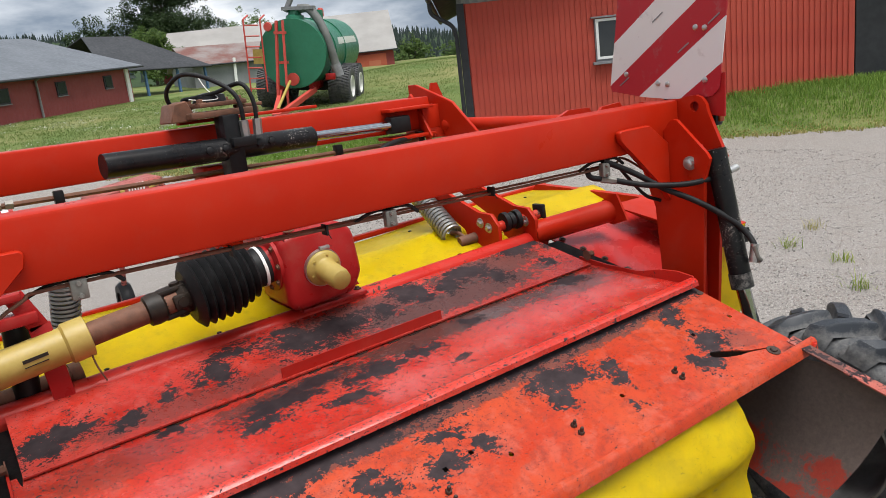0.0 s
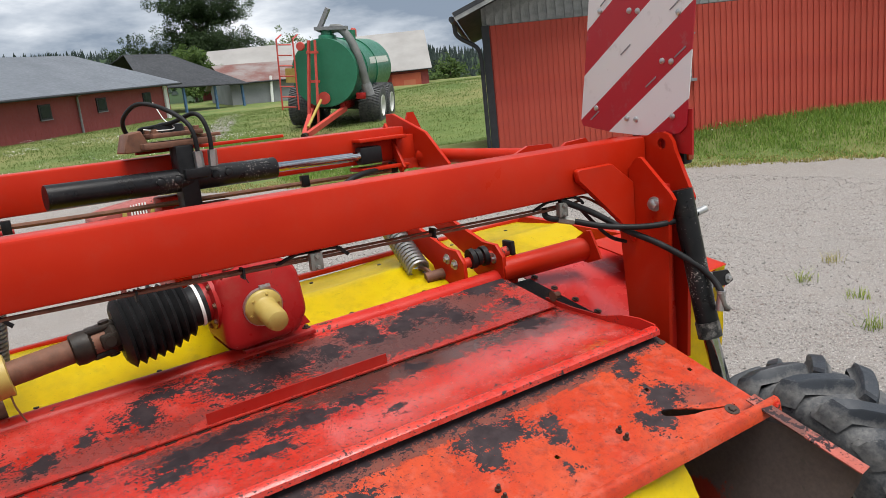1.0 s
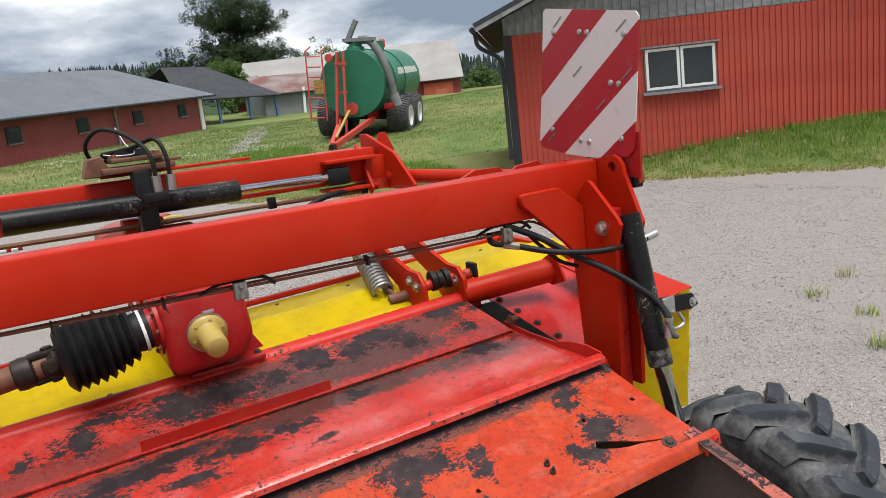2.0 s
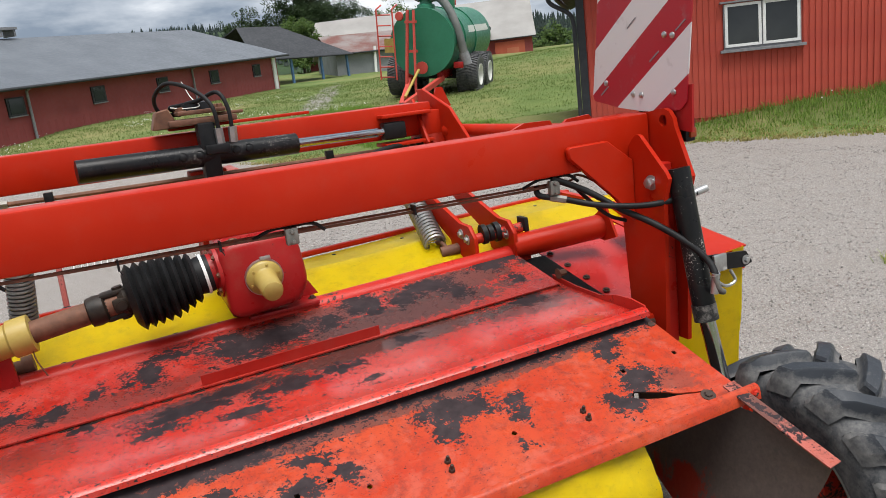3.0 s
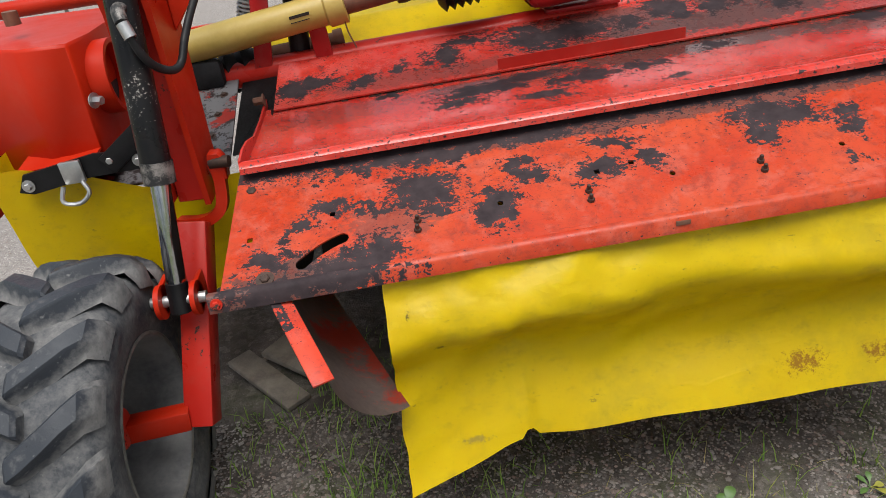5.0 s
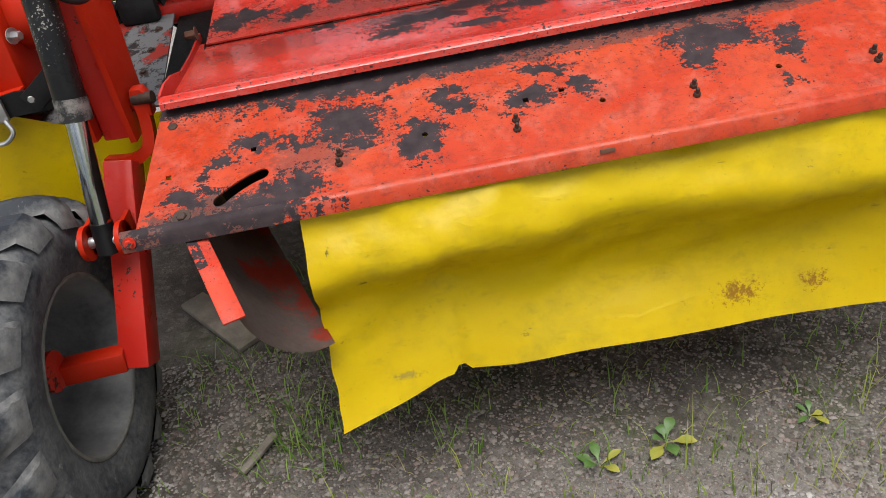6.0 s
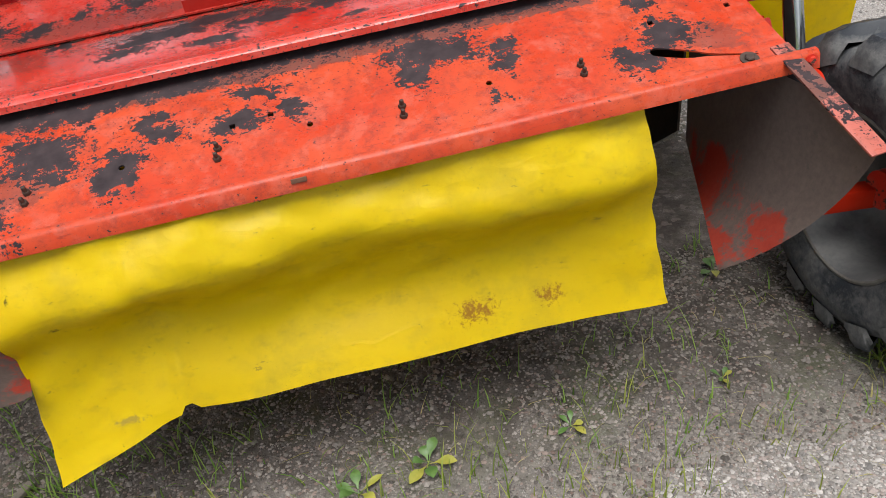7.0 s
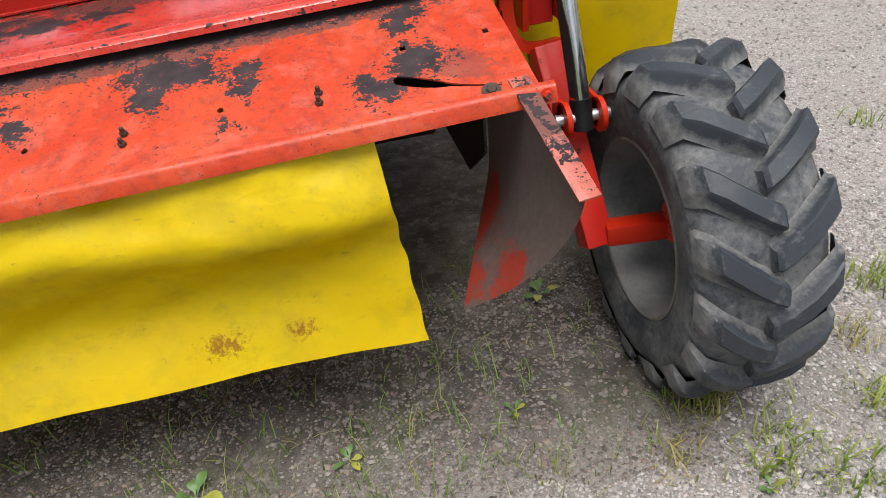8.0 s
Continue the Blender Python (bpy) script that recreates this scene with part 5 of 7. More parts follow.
def wheel_parts(sx):
    """Tyre with chevron lugs and a dished grey rim, its inner face towards the hood."""
    ax = Matrix.Translation((sx * 1.362, -0.012, 0.408)) @ Matrix.Rotation(radians(90) * sx, 4, "Y")
    w = 0.140
    prof = [(0.213, -w + 0.035), (0.222, -w + 0.012), (0.245, -w + 0.003), (0.262, -w + 0.004), (0.29, -w - 0.004), (0.33, -w), (0.356, -w + 0.02), (0.368, -w + 0.05), (0.375, -0.05), (0.377, 0), (0.375, 0.05), (0.368, w - 0.05), (0.356, w - 0.02), (0.33, w), (0.29, w + 0.002), (0.245, w - 0.015), (0.225, w - 0.035)]
    wheel = mp("wheel", lathe(bmesh.new(), prof, ax, 72), M_TYRE, "black deep-lugged tyre, grey with dust, on a grey steel rim")
    rim = [(0.0, 0.085), (0.15, 0.085), (0.172, 0.07), (0.196, 0.03), (0.201, -0.05), (0.205, -0.090), (0.210, -0.112), (0.214, -0.128), (0.220, -0.128), (0.220, -0.118), (0.214, -0.10), (0.212, -0.075), (0.212, 0.10), (0.232, 0.122), (0.205, 0.12), (0.19, 0.10), (0.15, 0.095), (0, 0.095)]
    mp("rim", lathe(bmesh.new(), rim, ax, 56), M_GREY, "dusty grey wheel rim", parent=wheel)
    mp("rim_edge", lathe(bmesh.new(), [(0.212, -0.1275), (0.216, -0.1315), (0.222, -0.1305), (0.223, -0.118), (0.2205, -0.1275), (0.212, -0.1275)], ax, 56), M_CLIP, "rim edge rubbed to bare metal", parent=wheel)
    mp("hub", lathe(bmesh.new(), [(0, -0.04), (0.05, -0.04), (0.055, 0.03), (0.085, 0.06), (0.085, 0.085), (0, 0.085)], ax, 24), M_RED_OLD, parent=wheel)
    # alternate left and right bars of the tread, each slightly bent and worn
    lugs = 16
    shapes = []
    for side in (1, -1):
        bm = bmesh.new()
        prev = None
        for h, da, wd, top in ((-0.014, 0.040, 0.040, 0.403), (-0.006, 0.026, 0.050, 0.411), (0.020, -0.012, 0.053, 0.414), (0.062, -0.085, 0.054, 0.415), (0.098, -0.160, 0.056, 0.412), (0.124, -0.215, 0.060, 0.402), (0.141, -0.245, 0.064, 0.378), (0.146, -0.258, 0.062, 0.352)):
            base = min(0.372, top - 0.008) if h < 0.13 else min(0.345, top - 0.024)
            ring = []
            for f, u in ((0.0, -0.86), (0.30, -0.62), (0.85, -0.50), (1.0, -0.38), (1.0, 0.38), (0.85, 0.50), (0.30, 0.62), (0.0, 0.86)):
                r = base + (top - base) * f
                aa = da * sx + wd * u / 0.4
                ring.append(bm.verts.new((r * math.cos(aa), r * math.sin(aa), side * h)))
            if prev:
                for i in range(7):
                    bm.faces.new((prev[i], prev[i + 1], ring[i + 1], ring[i]))
            else:
                bm.faces.new(ring)
            prev = ring
        bm.faces.new(prev[::-1])
        shapes.append(finish(bm, M_LUG, 32))
    for k in range(lugs * 2):
        ob = new("lug", shapes[k % 2])
        ob.parent = wheel
        ob.matrix_basis = PLACED[wheel.name].inverted() @ ax @ Matrix.Rotation(2 * math.pi * k / (lugs * 2), 4, "Z")


for side in (1, -1):
    wheel_parts(side)


def board_material():
    k = Mat("red_white_striped_sheet", 0.32)
    sep = k.node("ShaderNodeSeparateXYZ")
    k.link(k.tc.outputs["Object"], sep.inputs[0])
    run = k.math("MULTIPLY", k.math("ADD", k.math("ADD", k.math("MULTIPLY", sep.outputs["Y"], 0.65), sep.outputs["Z"]), 0.149), 1 / 0.26)
    band = k.math("FRACT", k.math("ADD", run, 4.0))
    red = k.math("LESS_THAN", band, 0.5)
    c = k.mix(red, (0.62, 0.60, 0.60), (0.36, 0.010, 0.020))
    c = k.mix(k.ramp(k.noise(16, 7, 0.7), 0.58, 0.72, 0.0, 0.35), c, (0.22, 0.18, 0.17))
    k.colour(c)
    k.bump(k.noise(90, 3), 0.05, 0.0005)
    return k.m


def left_board():
    outline = [(0.38, 1.962), (0.785, 2.036), (0.880, 1.60), (0.872, 1.582), (0.62, 1.545), (0.50, 1.541), (0.418, 1.570)]
    bd = mp("warning_board", prism(bmesh.new(), outline, "x", -1.182, -1.178), board_material(), "red and white striped marker board", smooth=0)
    mp("board_edge", span(bmesh.new(), (-1.174, 0.785, 2.03), (-1.174, 0.878, 1.60), 0.006, 0.05), M_CLIP, parent=bd)


def warning_board():
    outline = [(0.248, 1.962), (0.655, 2.036), (0.670, 2.028), (0.710, 1.80), (0.750, 1.60), (0.742, 1.582), (0.60, 1.556), (0.49, 1.545), (0.37, 1.541), (0.315, 1.548), (0.288, 1.570), (0.262, 1.75), (0.236, 1.945)]
    bm = prism(bmesh.new(), outline, "x", 1.178, 1.182)
    bd = mp("warning_board", bm, board_material(), "red and white striped marker board, slightly bent", smooth=0)
    for y, z in ((0.625, 1.955), (0.495, 1.938), (0.46, 1.932), (0.30, 1.905), (0.37, 1.77), (0.335, 1.765), (0.67, 1.64), (0.53, 1.60), (0.49, 1.595), (0.34, 1.60)):
        mp("rivet", lathe(bmesh.new(), [(0, 0), (0.010, 0), (0.009, 0.004), (0.005, 0.006), (0, 0.006)], Matrix.Translation((1.178, y, z)) @ Matrix.Rotation(radians(-90), 4, "Y"), 12), M_STEEL, parent=bd)
    for y, z in ((0.60, 1.985), (0.52, 1.82), (0.31, 1.93), (0.42, 1.71), (0.68, 1.615), (0.30, 1.79)):
        bm = span(bmesh.new(), (1.1772, y + 0.022, z - 0.014), (1.1772, y - 0.022, z + 0.014), 0.0015, 0.004, up=(0, 1, 1))
        mp("small_print", bm, M_GREYTRIM, parent=bd)
    mp("board_holder", prism(bmesh.new(), [(0.275, 1.48), (0.27, 1.62), (0.40, 1.62), (0.44, 1.50)], "x", 1.184, 1.192), M_CRIMSON, parent=bd)
    mp("holder_post", span(bmesh.new(), (1.19, 0.50, 1.5), (1.19, 0.50, 1.93), 0.03, 0.012, 0.002, up=(1, 0, 0)), M_BLACK, parent=bd)
    bm = boxed((1.215, 0.34, 1.485), (0.04, 0.05, 0.075), None, 0.008)
    lamp = mp("side_lamp", bm, M_BLACK, "black rubber lamp housing with an amber lens")
    mp("lens", boxed((1.218, 0.312, 1.475), (0.024, 0.012, 0.03), None, 0.004), simple("amber_lens", (0.20, 0.03, 0.006), (0.26, 0.045, 0.01), 30, 0.2), parent=lamp)


warning_board()
left_board()


def drawbar_frame():
    """The far cross beam with its swing cylinder, ahead of the canvas."""
    bb = mp("front_beam", boxed((0.0, 1.63, 1.563), (1.80, 0.16, 0.137), None, 0.008), M_RED, "red box-section cross beam")
    for sx in (1, -1):
        bm = prism(bmesh.new(), [(1.26, 1.47), (1.42, 1.60), (1.69, 1.685), (1.75, 1.685), (1.75, 1.45), (1.28, 1.45)], "x", sx * 0.925, sx * 0.940, 0.002)
        mp("end_plate", bm, M_RED)
        bm = boxed((sx * 0.89, 1.60, 1.53), (0.10, 0.16, 0.13), None, 0.006)
        mp("end_box", bm, M_RED)
        bm = bmesh.new()
        vs = [bm.verts.new(p) for p in ((sx * 0.842, 1.60, 1.603), (sx * 0.985, 1.60, 1.608), (sx * 0.990, 1.49, 1.455), (sx * 0.836, 1.49, 1.455))]
        bm.faces.new(vs)
        bmesh.ops.solidify(bm, geom=bm.faces[:], thickness=0.010)
        mp("sloping_panel", bm, M_RED)
        mp("panel_rib", span(bmesh.new(), (sx * 0.842, 1.62, 1.635), (sx * 0.836, 1.475, 1.452), 0.012, 0.05, 0.002), M_RED)
        bm = prism(bmesh.new(), [(sx * 0.93, 1.60), (sx * 0.955, 1.685), (sx * 0.985, 1.685), (sx * 1.02, 1.60)], "y", 1.60, 1.612)
        mp("panel_ear", bm, M_RED)
        mp("frame_tube", tubed([(sx * 0.94, 1.50, 1.50), (sx * 1.22, 0.70, 1.47), (sx * 1.12, 0.60, 1.46)], 0.03, 14), M_RED)
    cyl = mp("swing_cylinder", tubed([(-0.504, 1.317, 1.556), (0.27, 1.440, 1.541)], 0.040, 28), M_CYL, "large black hydraulic cylinder")
    mp("piston_rod", tubed([(0.27, 1.44, 1.541), (0.66, 1.502, 1.534)], 0.019, 18), M_CHROME, "bright chromed rod", parent=cyl)
    mp("rod_head", boxed((0.70, 1.508, 1.533), (0.10, 0.06, 0.07), None, 0.01), M_BLACK, parent=cyl)
    for x in (-0.16, -0.10, 0.03, 0.08):
        p = Vector((x, 1.327 + 0.159 * (x + 0.504) - 0.045, 1.552))
        mp("gland_nut", bolted(p, (0, -1, 0.1), 0.014, 0.014, 1.3), M_BLACK, parent=cyl)
    for x in (-0.43, 0.235):
        mp("port_plug", lathe(bmesh.new(), [(0, 0), (0.016, 0), (0.014, 0.008), (0, 0.009)], aim((x, 1.327 + 0.159 * (x + 0.504) - 0.037, 1.552), (x, 0.0, 1.6)), 14), M_BLACK, parent=cyl)
    for dz in (-0.058, 0.060):
        mp("rod_lug", boxed((0.76, 1.54, 1.533 + dz), (0.22, 0.13, 0.014), None, 0.003), M_RED)
    # trunnion block and turntable in the middle
    bm = boxed((-0.06, 1.40, 1.55), (0.062, 0.10, 0.23), None, 0.008)
    mp("trunnion", bm, M_BLACK, "black steel trunnion block")
    mp("valve_block", boxed((-0.035, 1.335, 1.568), (0.085, 0.035, 0.034), None, 0.005), M_BLACK)
    mp("turntable", boxed((-0.06, 1.52, 1.672), (0.24, 0.26, 0.022), None, 0.004), M_RUST, "rusty turntable plates")
    mp("upper_plate", boxed((-0.06, 1.50, 1.705), (0.17, 0.20, 0.016), None, 0.004), M_RUST)
    mp("plate_strip", boxed((0.10, 1.60, 1.650), (0.55, 0.05, 0.012), None, 0.003), M_RED)
    for dx, dz, w in ((-0.04, 1.425, 0.26), (0.0, 1.442, 0.19), (-0.05, 1.410, 0.30)):
        mp("lower_plate", boxed((dx, 1.42, dz), (w, 0.19, 0.014), None, 0.003), M_GREASE)
    bm = prism(bmesh.new(), [(-0.235, 1.655), (-0.215, 1.72), (-0.17, 1.728), (-0.14, 1.655)], "y", 1.46, 1.62, 0.004)
    mp("side_bracket", bm, M_RUST, "rusty red bracket beside the turntable")
    mp("bracket_strip", boxed((0.04, 1.44, 1.69), (0.10, 0.03, 0.012), None, 0.003), M_RUST)
    for x, y in ((-0.13, 1.44), (0.01, 1.44), (-0.13, 1.58), (0.01, 1.58)):
        mp("bolt", bolted((x, y, 1.713), (0, 0, 1), 0.012, 0.012), M_RUST)
    mp("pivot_cap", lathe(bmesh.new(), [(0, 0), (0.06, 0), (0.055, 0.025), (0.02, 0.035), (0, 0.036)], Matrix.Translation((-0.07, 1.52, 1.713)), 24), M_BLACK)
    for k, r in ((0, 0.0), (1, 0.05)):
        p = [(-0.02 + r * 0.9, 1.345, 1.60), (-0.025 + r, 1.34, 1.70), (-0.05 + r, 1.37, 1.755 + 0.01 * k), (-0.11 + r, 1.45, 1.805 - 0.06 * k), (-0.165 + r, 1.50, 1.815 - 0.08 * k), (-0.205 + r, 1.55, 1.77 - 0.04 * k), (-0.19 + r, 1.58, 1.715), (-0.12, 1.58, 1.70)]
        mp("looped_hose", tubed(curve(p, 6), 0.0078, 10), M_RUBBER, "black hydraulic hose in a loop")
        mp("hose_fitting", tubed([(-0.02 + r * 0.9, 1.345, 1.585), (-0.022 + r, 1.342, 1.64)], 0.016, 6), M_STEEL)
    mp("white_cord", tubed(curve([(-0.16, 1.46, 1.73), (-0.12, 1.43, 1.722), (-0.06, 1.45, 1.725), (-0.08, 1.50, 1.76), (-0.10, 1.53, 1.82)], 5), 0.0018, 6), M_WHITE)
    mp("front_pipe", tubed(curve([(-0.80, 1.55, 1.466), (-0.3, 1.55, 1.46), (0.4, 1.54, 1.457), (0.8, 1.52, 1.455)], 5), 0.009, 8), M_RUST)
    for x in (-0.80, -0.765):
        mp("pipe_union", tubed([(x - 0.012, 1.55, 1.467), (x + 0.012, 1.55, 1.466)], 0.015, 6), M_CLIP)
    mp("hose", tubed(curve([(-0.81, 1.55, 1.465), (-0.83, 1.55, 1.455), (-0.838, 1.56, 1.42), (-0.83, 1.57, 1.36)], 5), 0.013, 10), M_RUBBER, "black hydraulic hose")
    for x in (-0.62, 0.42, 0.82):
        mp("pipe_clamp", boxed((x, 1.535, 1.465), (0.03, 0.035, 0.045), None, 0.003), M_BLACK)
    mp("slack_hose", tubed(curve([(0.75, 1.50, 1.47), (0.6, 1.44, 1.46), (0.45, 1.40, 1.41), (0.25, 1.38, 1.375), (0.05, 1.42, 1.385)], 6), 0.012, 10), M_RUBBER, "slack black hose")
    # drawbar reaching ahead, with its own deck
    mp("drawbar", boxed((-0.05, 2.6, 1.02), (0.16, 2.2, 0.16), Matrix.Rotation(radians(-3), 4, "Z"), 0.01), M_RED, "red drawbar")
    mp("drawbar_post", span(bmesh.new(), (-0.06, 1.62, 0.95), (-0.06, 1.62, 1.48), 0.14, 0.14, 0.008, up=(0, 1, 0)), M_RED)
    mp("decal_bar", boxed((-0.135, 1.92, 1.05), (0.004, 0.18, 0.06)), M_WHITE)


drawbar_frame()


def left_drive():
    """Gear housing and fender at the drawbar end of the drive shaft."""
    bm = prism(bmesh.new(), [(-1.492, 0.50), (-1.358, 0.50), (-1.345, 0.62), (-1.345, 1.06), (-1.78, 1.06), (-1.78, 0.70)], "z", 0.86, 1.205, 0.008)
    hs = mp("drive_housing", bm, M_RED, "red sheet-metal drive housing")
    m = aim((-1.352, 0.63, 1.085), (-1.0, 0.63, 1.10))
    bm = lathe(bmesh.new(), [(0.085, 0), (0.098, 0), (0.098, 0.05), (0.092, 0.052), (0.085, 0.05), (0.085, 0)], m, 36)
    mp("shaft_collar", bm, M_RED, parent=hs)
    # flat black disc inside the collar paints the opening's shade
    mp("hole_shade", lathe(bmesh.new(), [(0, 0.003), (0.086, 0.003), (0.086, 0.006), (0, 0.006)], m, 32), M_TAR, parent=hs)
    mp("bolt", bolted((-1.347, 0.515, 1.055), (1, -0.4, 0), 0.012, 0.025), M_STEEL, parent=hs)
    mp("filler_cap", tubed([(-1.55, 0.68, 1.24), (-1.55, 0.68, 1.275)], 0.02, 12), M_RUST, parent=hs)
    bm = prism(bmesh.new(), [(-1.98, 0.70), (-1.95, 0.98), (-1.88, 1.08), (-1.785, 1.10), (-1.785, 0.70)], "y", 0.66, 1.5, 0.02)
    mp("fender", bm, M_CRIMSON, "red sheet fender")
    mp("frame_tube", tubed([(-2.7, 2.0, 1.185), (-1.40, 2.0, 1.225)], 0.03, 12), M_RED_OLD)
    mp("frame_tube", tubed([(-2.7, 1.9, 1.115), (-1.40, 1.9, 1.150)], 0.034, 12), M_RED)
    for x in (-1.96, -1.70):
        mp("tie_rod", tubed([(x, 2.02, 1.40), (x + 0.03, 2.0, 0.85)], 0.009, 8), M_CLIP)
    mp("valve_block", boxed((-1.92, 2.0, 1.42), (0.34, 0.12, 0.13), None, 0.012), M_BLACK, "black hydraulic valve block")
    # upright marker bars of the transport bracket
    for x in (-1.25, -1.02):
        mp("upright_bar", span(bmesh.new(), (x, 2.05, 1.42), (x + 0.03 - 0.12 * (x < -1.1), 2.05, 1.95), 0.03, 0.02, 0.003, up=(0, 1, 0)), M_CRIMSON)
    mp("bar_foot", boxed((-1.12, 2.05, 1.42), (0.34, 0.10, 0.05), None, 0.006), M_CRIMSON)
    mp("red_hose", tubed(curve([(-1.15, 1.95, 1.45), (-1.20, 1.95, 1.55), (-1.12, 1.95, 1.64), (-0.98, 1.92, 1.66), (-0.90, 1.85, 1.62)], 5), 0.018, 10), M_CRIMSON)
    mp("coupling", lathe(bmesh.new(), [(0.0, 0), (0.04, 0), (0.04, 0.04), (0.025, 0.045), (0.022, 0.02), (0, 0.02)], Matrix.Translation((-1.08, 1.86, 1.47)) @ Matrix.Rotation(radians(90), 4, "X"), 20), M_BLACK)


left_drive()


# ---------- ground ----------
def ease(a, b, v):
    s = min(1.0, max(0.0, (v - a) / (b - a)))
    return s * s * (3 - 2 * s)


def edge_dist(x, y):
    """How far (x, y) lies outside the gravel yard."""
    far = y - 24.5 + 3.6 * ease(2, 9, x) + 0.4 * math.sin(0.5 * x)
    right = (x - 10.9) * 0.85 + (y - 8.0) * 0.53
    left = -(x + 9.0)
    back = -9.0 - y
    return max(far, right, left, back)


def land(x, y):
    d = edge_dist(x, y)
    z = 0.0
    far = max(0.0, y - 20.5)
    z += 0.52 * ease(0, 5, far) + 0.06 * min(far, 60)
    z += 0.62 * ease(0.1, 2.6, (x - 10.9) * 0.85 + (y - 8.0) * 0.53) * (1 - ease(13, 21, y) * 0.75)
    z += 1.15 * math.exp(-(((x - 24) / 7.5) ** 2 + ((y - 33) / 9) ** 2))
    z -= 0.3 * ease(0, 12, -x) * ease(20, 30, y)
    r = math.hypot(x, y)
    z -= 3.0 * ease(75, 130, y)
    z += ease(150, 800, r) * (52 + 12 * math.sin(math.atan2(x, y) * 5 + 1.0) + 5 * math.sin(math.atan2(x, y) * 17)) * ease(-0.2, 0.5, y / (r + 1e-6))
    z += 0.05 * noise.noise(Vector((x * 0.5, y * 0.5, 0))) * ease(0, 2, d)
    z += 0.010 * noise.noise(Vector((x * 1.1, y * 1.1, 3.0)))
    return z


def axis_steps(fine_lo, fine_hi, fine, far_lo, far_hi):
    vals = [fine_lo + i * fine for i in range(int((fine_hi - fine_lo) / fine) + 1)]
    s, v = fine, vals[-1]
    while v < far_hi:
        s = min(s * 1.09, 60)
        v += s
        vals.append(v)
    s, v = fine, vals[0]
    while v > far_lo:
        s = min(s * 1.12, 60)
        v -= s
        vals.insert(0, v)
    return vals


def ground():
    xs, ys = axis_steps(-2.2, 3.2, 0.09, -900, 1200), axis_steps(-1.6, 2.2, 0.09, -300, 1500)
    nx = len(xs)
    verts = [(x, y, land(x, y)) for y in ys for x in xs]
    faces = [(j * nx + i, j * nx + i + 1, (j + 1) * nx + i + 1, (j + 1) * nx + i) for j in range(len(ys) - 1) for i in range(nx - 1)]
    me = bpy.data.meshes.new("ground")
    me.from_pydata(verts, [], faces)
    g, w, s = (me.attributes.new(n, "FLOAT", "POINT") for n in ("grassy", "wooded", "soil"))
    gv, wv, sv = [], [], []
    for x, y, z in verts:
        d = edge_dist(x, y)
        track = math.exp(-((x - 5.6 - 0.36 * (y - 24)) / 0.7) ** 2) * ease(23, 27, y) * (1 - ease(40, 50, y))
        gv.append(ease(-0.9, 0.5, d) * (1 - 0.9 * track))
        wv.append(ease(150, 200, math.hypot(x, y)))
        # soil mask keeps to the machine's outline and carries its shade too
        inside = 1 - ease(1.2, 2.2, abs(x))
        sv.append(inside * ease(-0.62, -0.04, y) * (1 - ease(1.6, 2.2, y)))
    g.data.foreach_set("value", gv)
    w.data.foreach_set("value", wv)
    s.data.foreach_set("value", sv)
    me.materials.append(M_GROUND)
    for p in me.polygons:
        p.use_smooth = True
    return tagged(new("ground", me), "grey gravel yard running out into rough grass and wooded hills", "ground", kind="structure")


ground()


# ---------- buildings ----------
def wall_frame(origin, direction, slope=0.0):
    """A frame whose x axis runs along a wall, y into the building, z up; slope leans the base along the wall."""
    d = Vector((*direction, 0)).normalized()
    n = Vector((-d.y, d.x, 0))
    m = Matrix(((d.x, n.x, 0, origin[0]), (d.y, n.y, 0, origin[1]), (slope, 0, 1, origin[2]), (0, 0, 0, 1)))
    return m


def bpart(house, f, name, bm, mat, label="", smooth=0, parent=None):
    bm.transform(f)
    return part(name, bm, mat, parent or house, label, None, smooth)


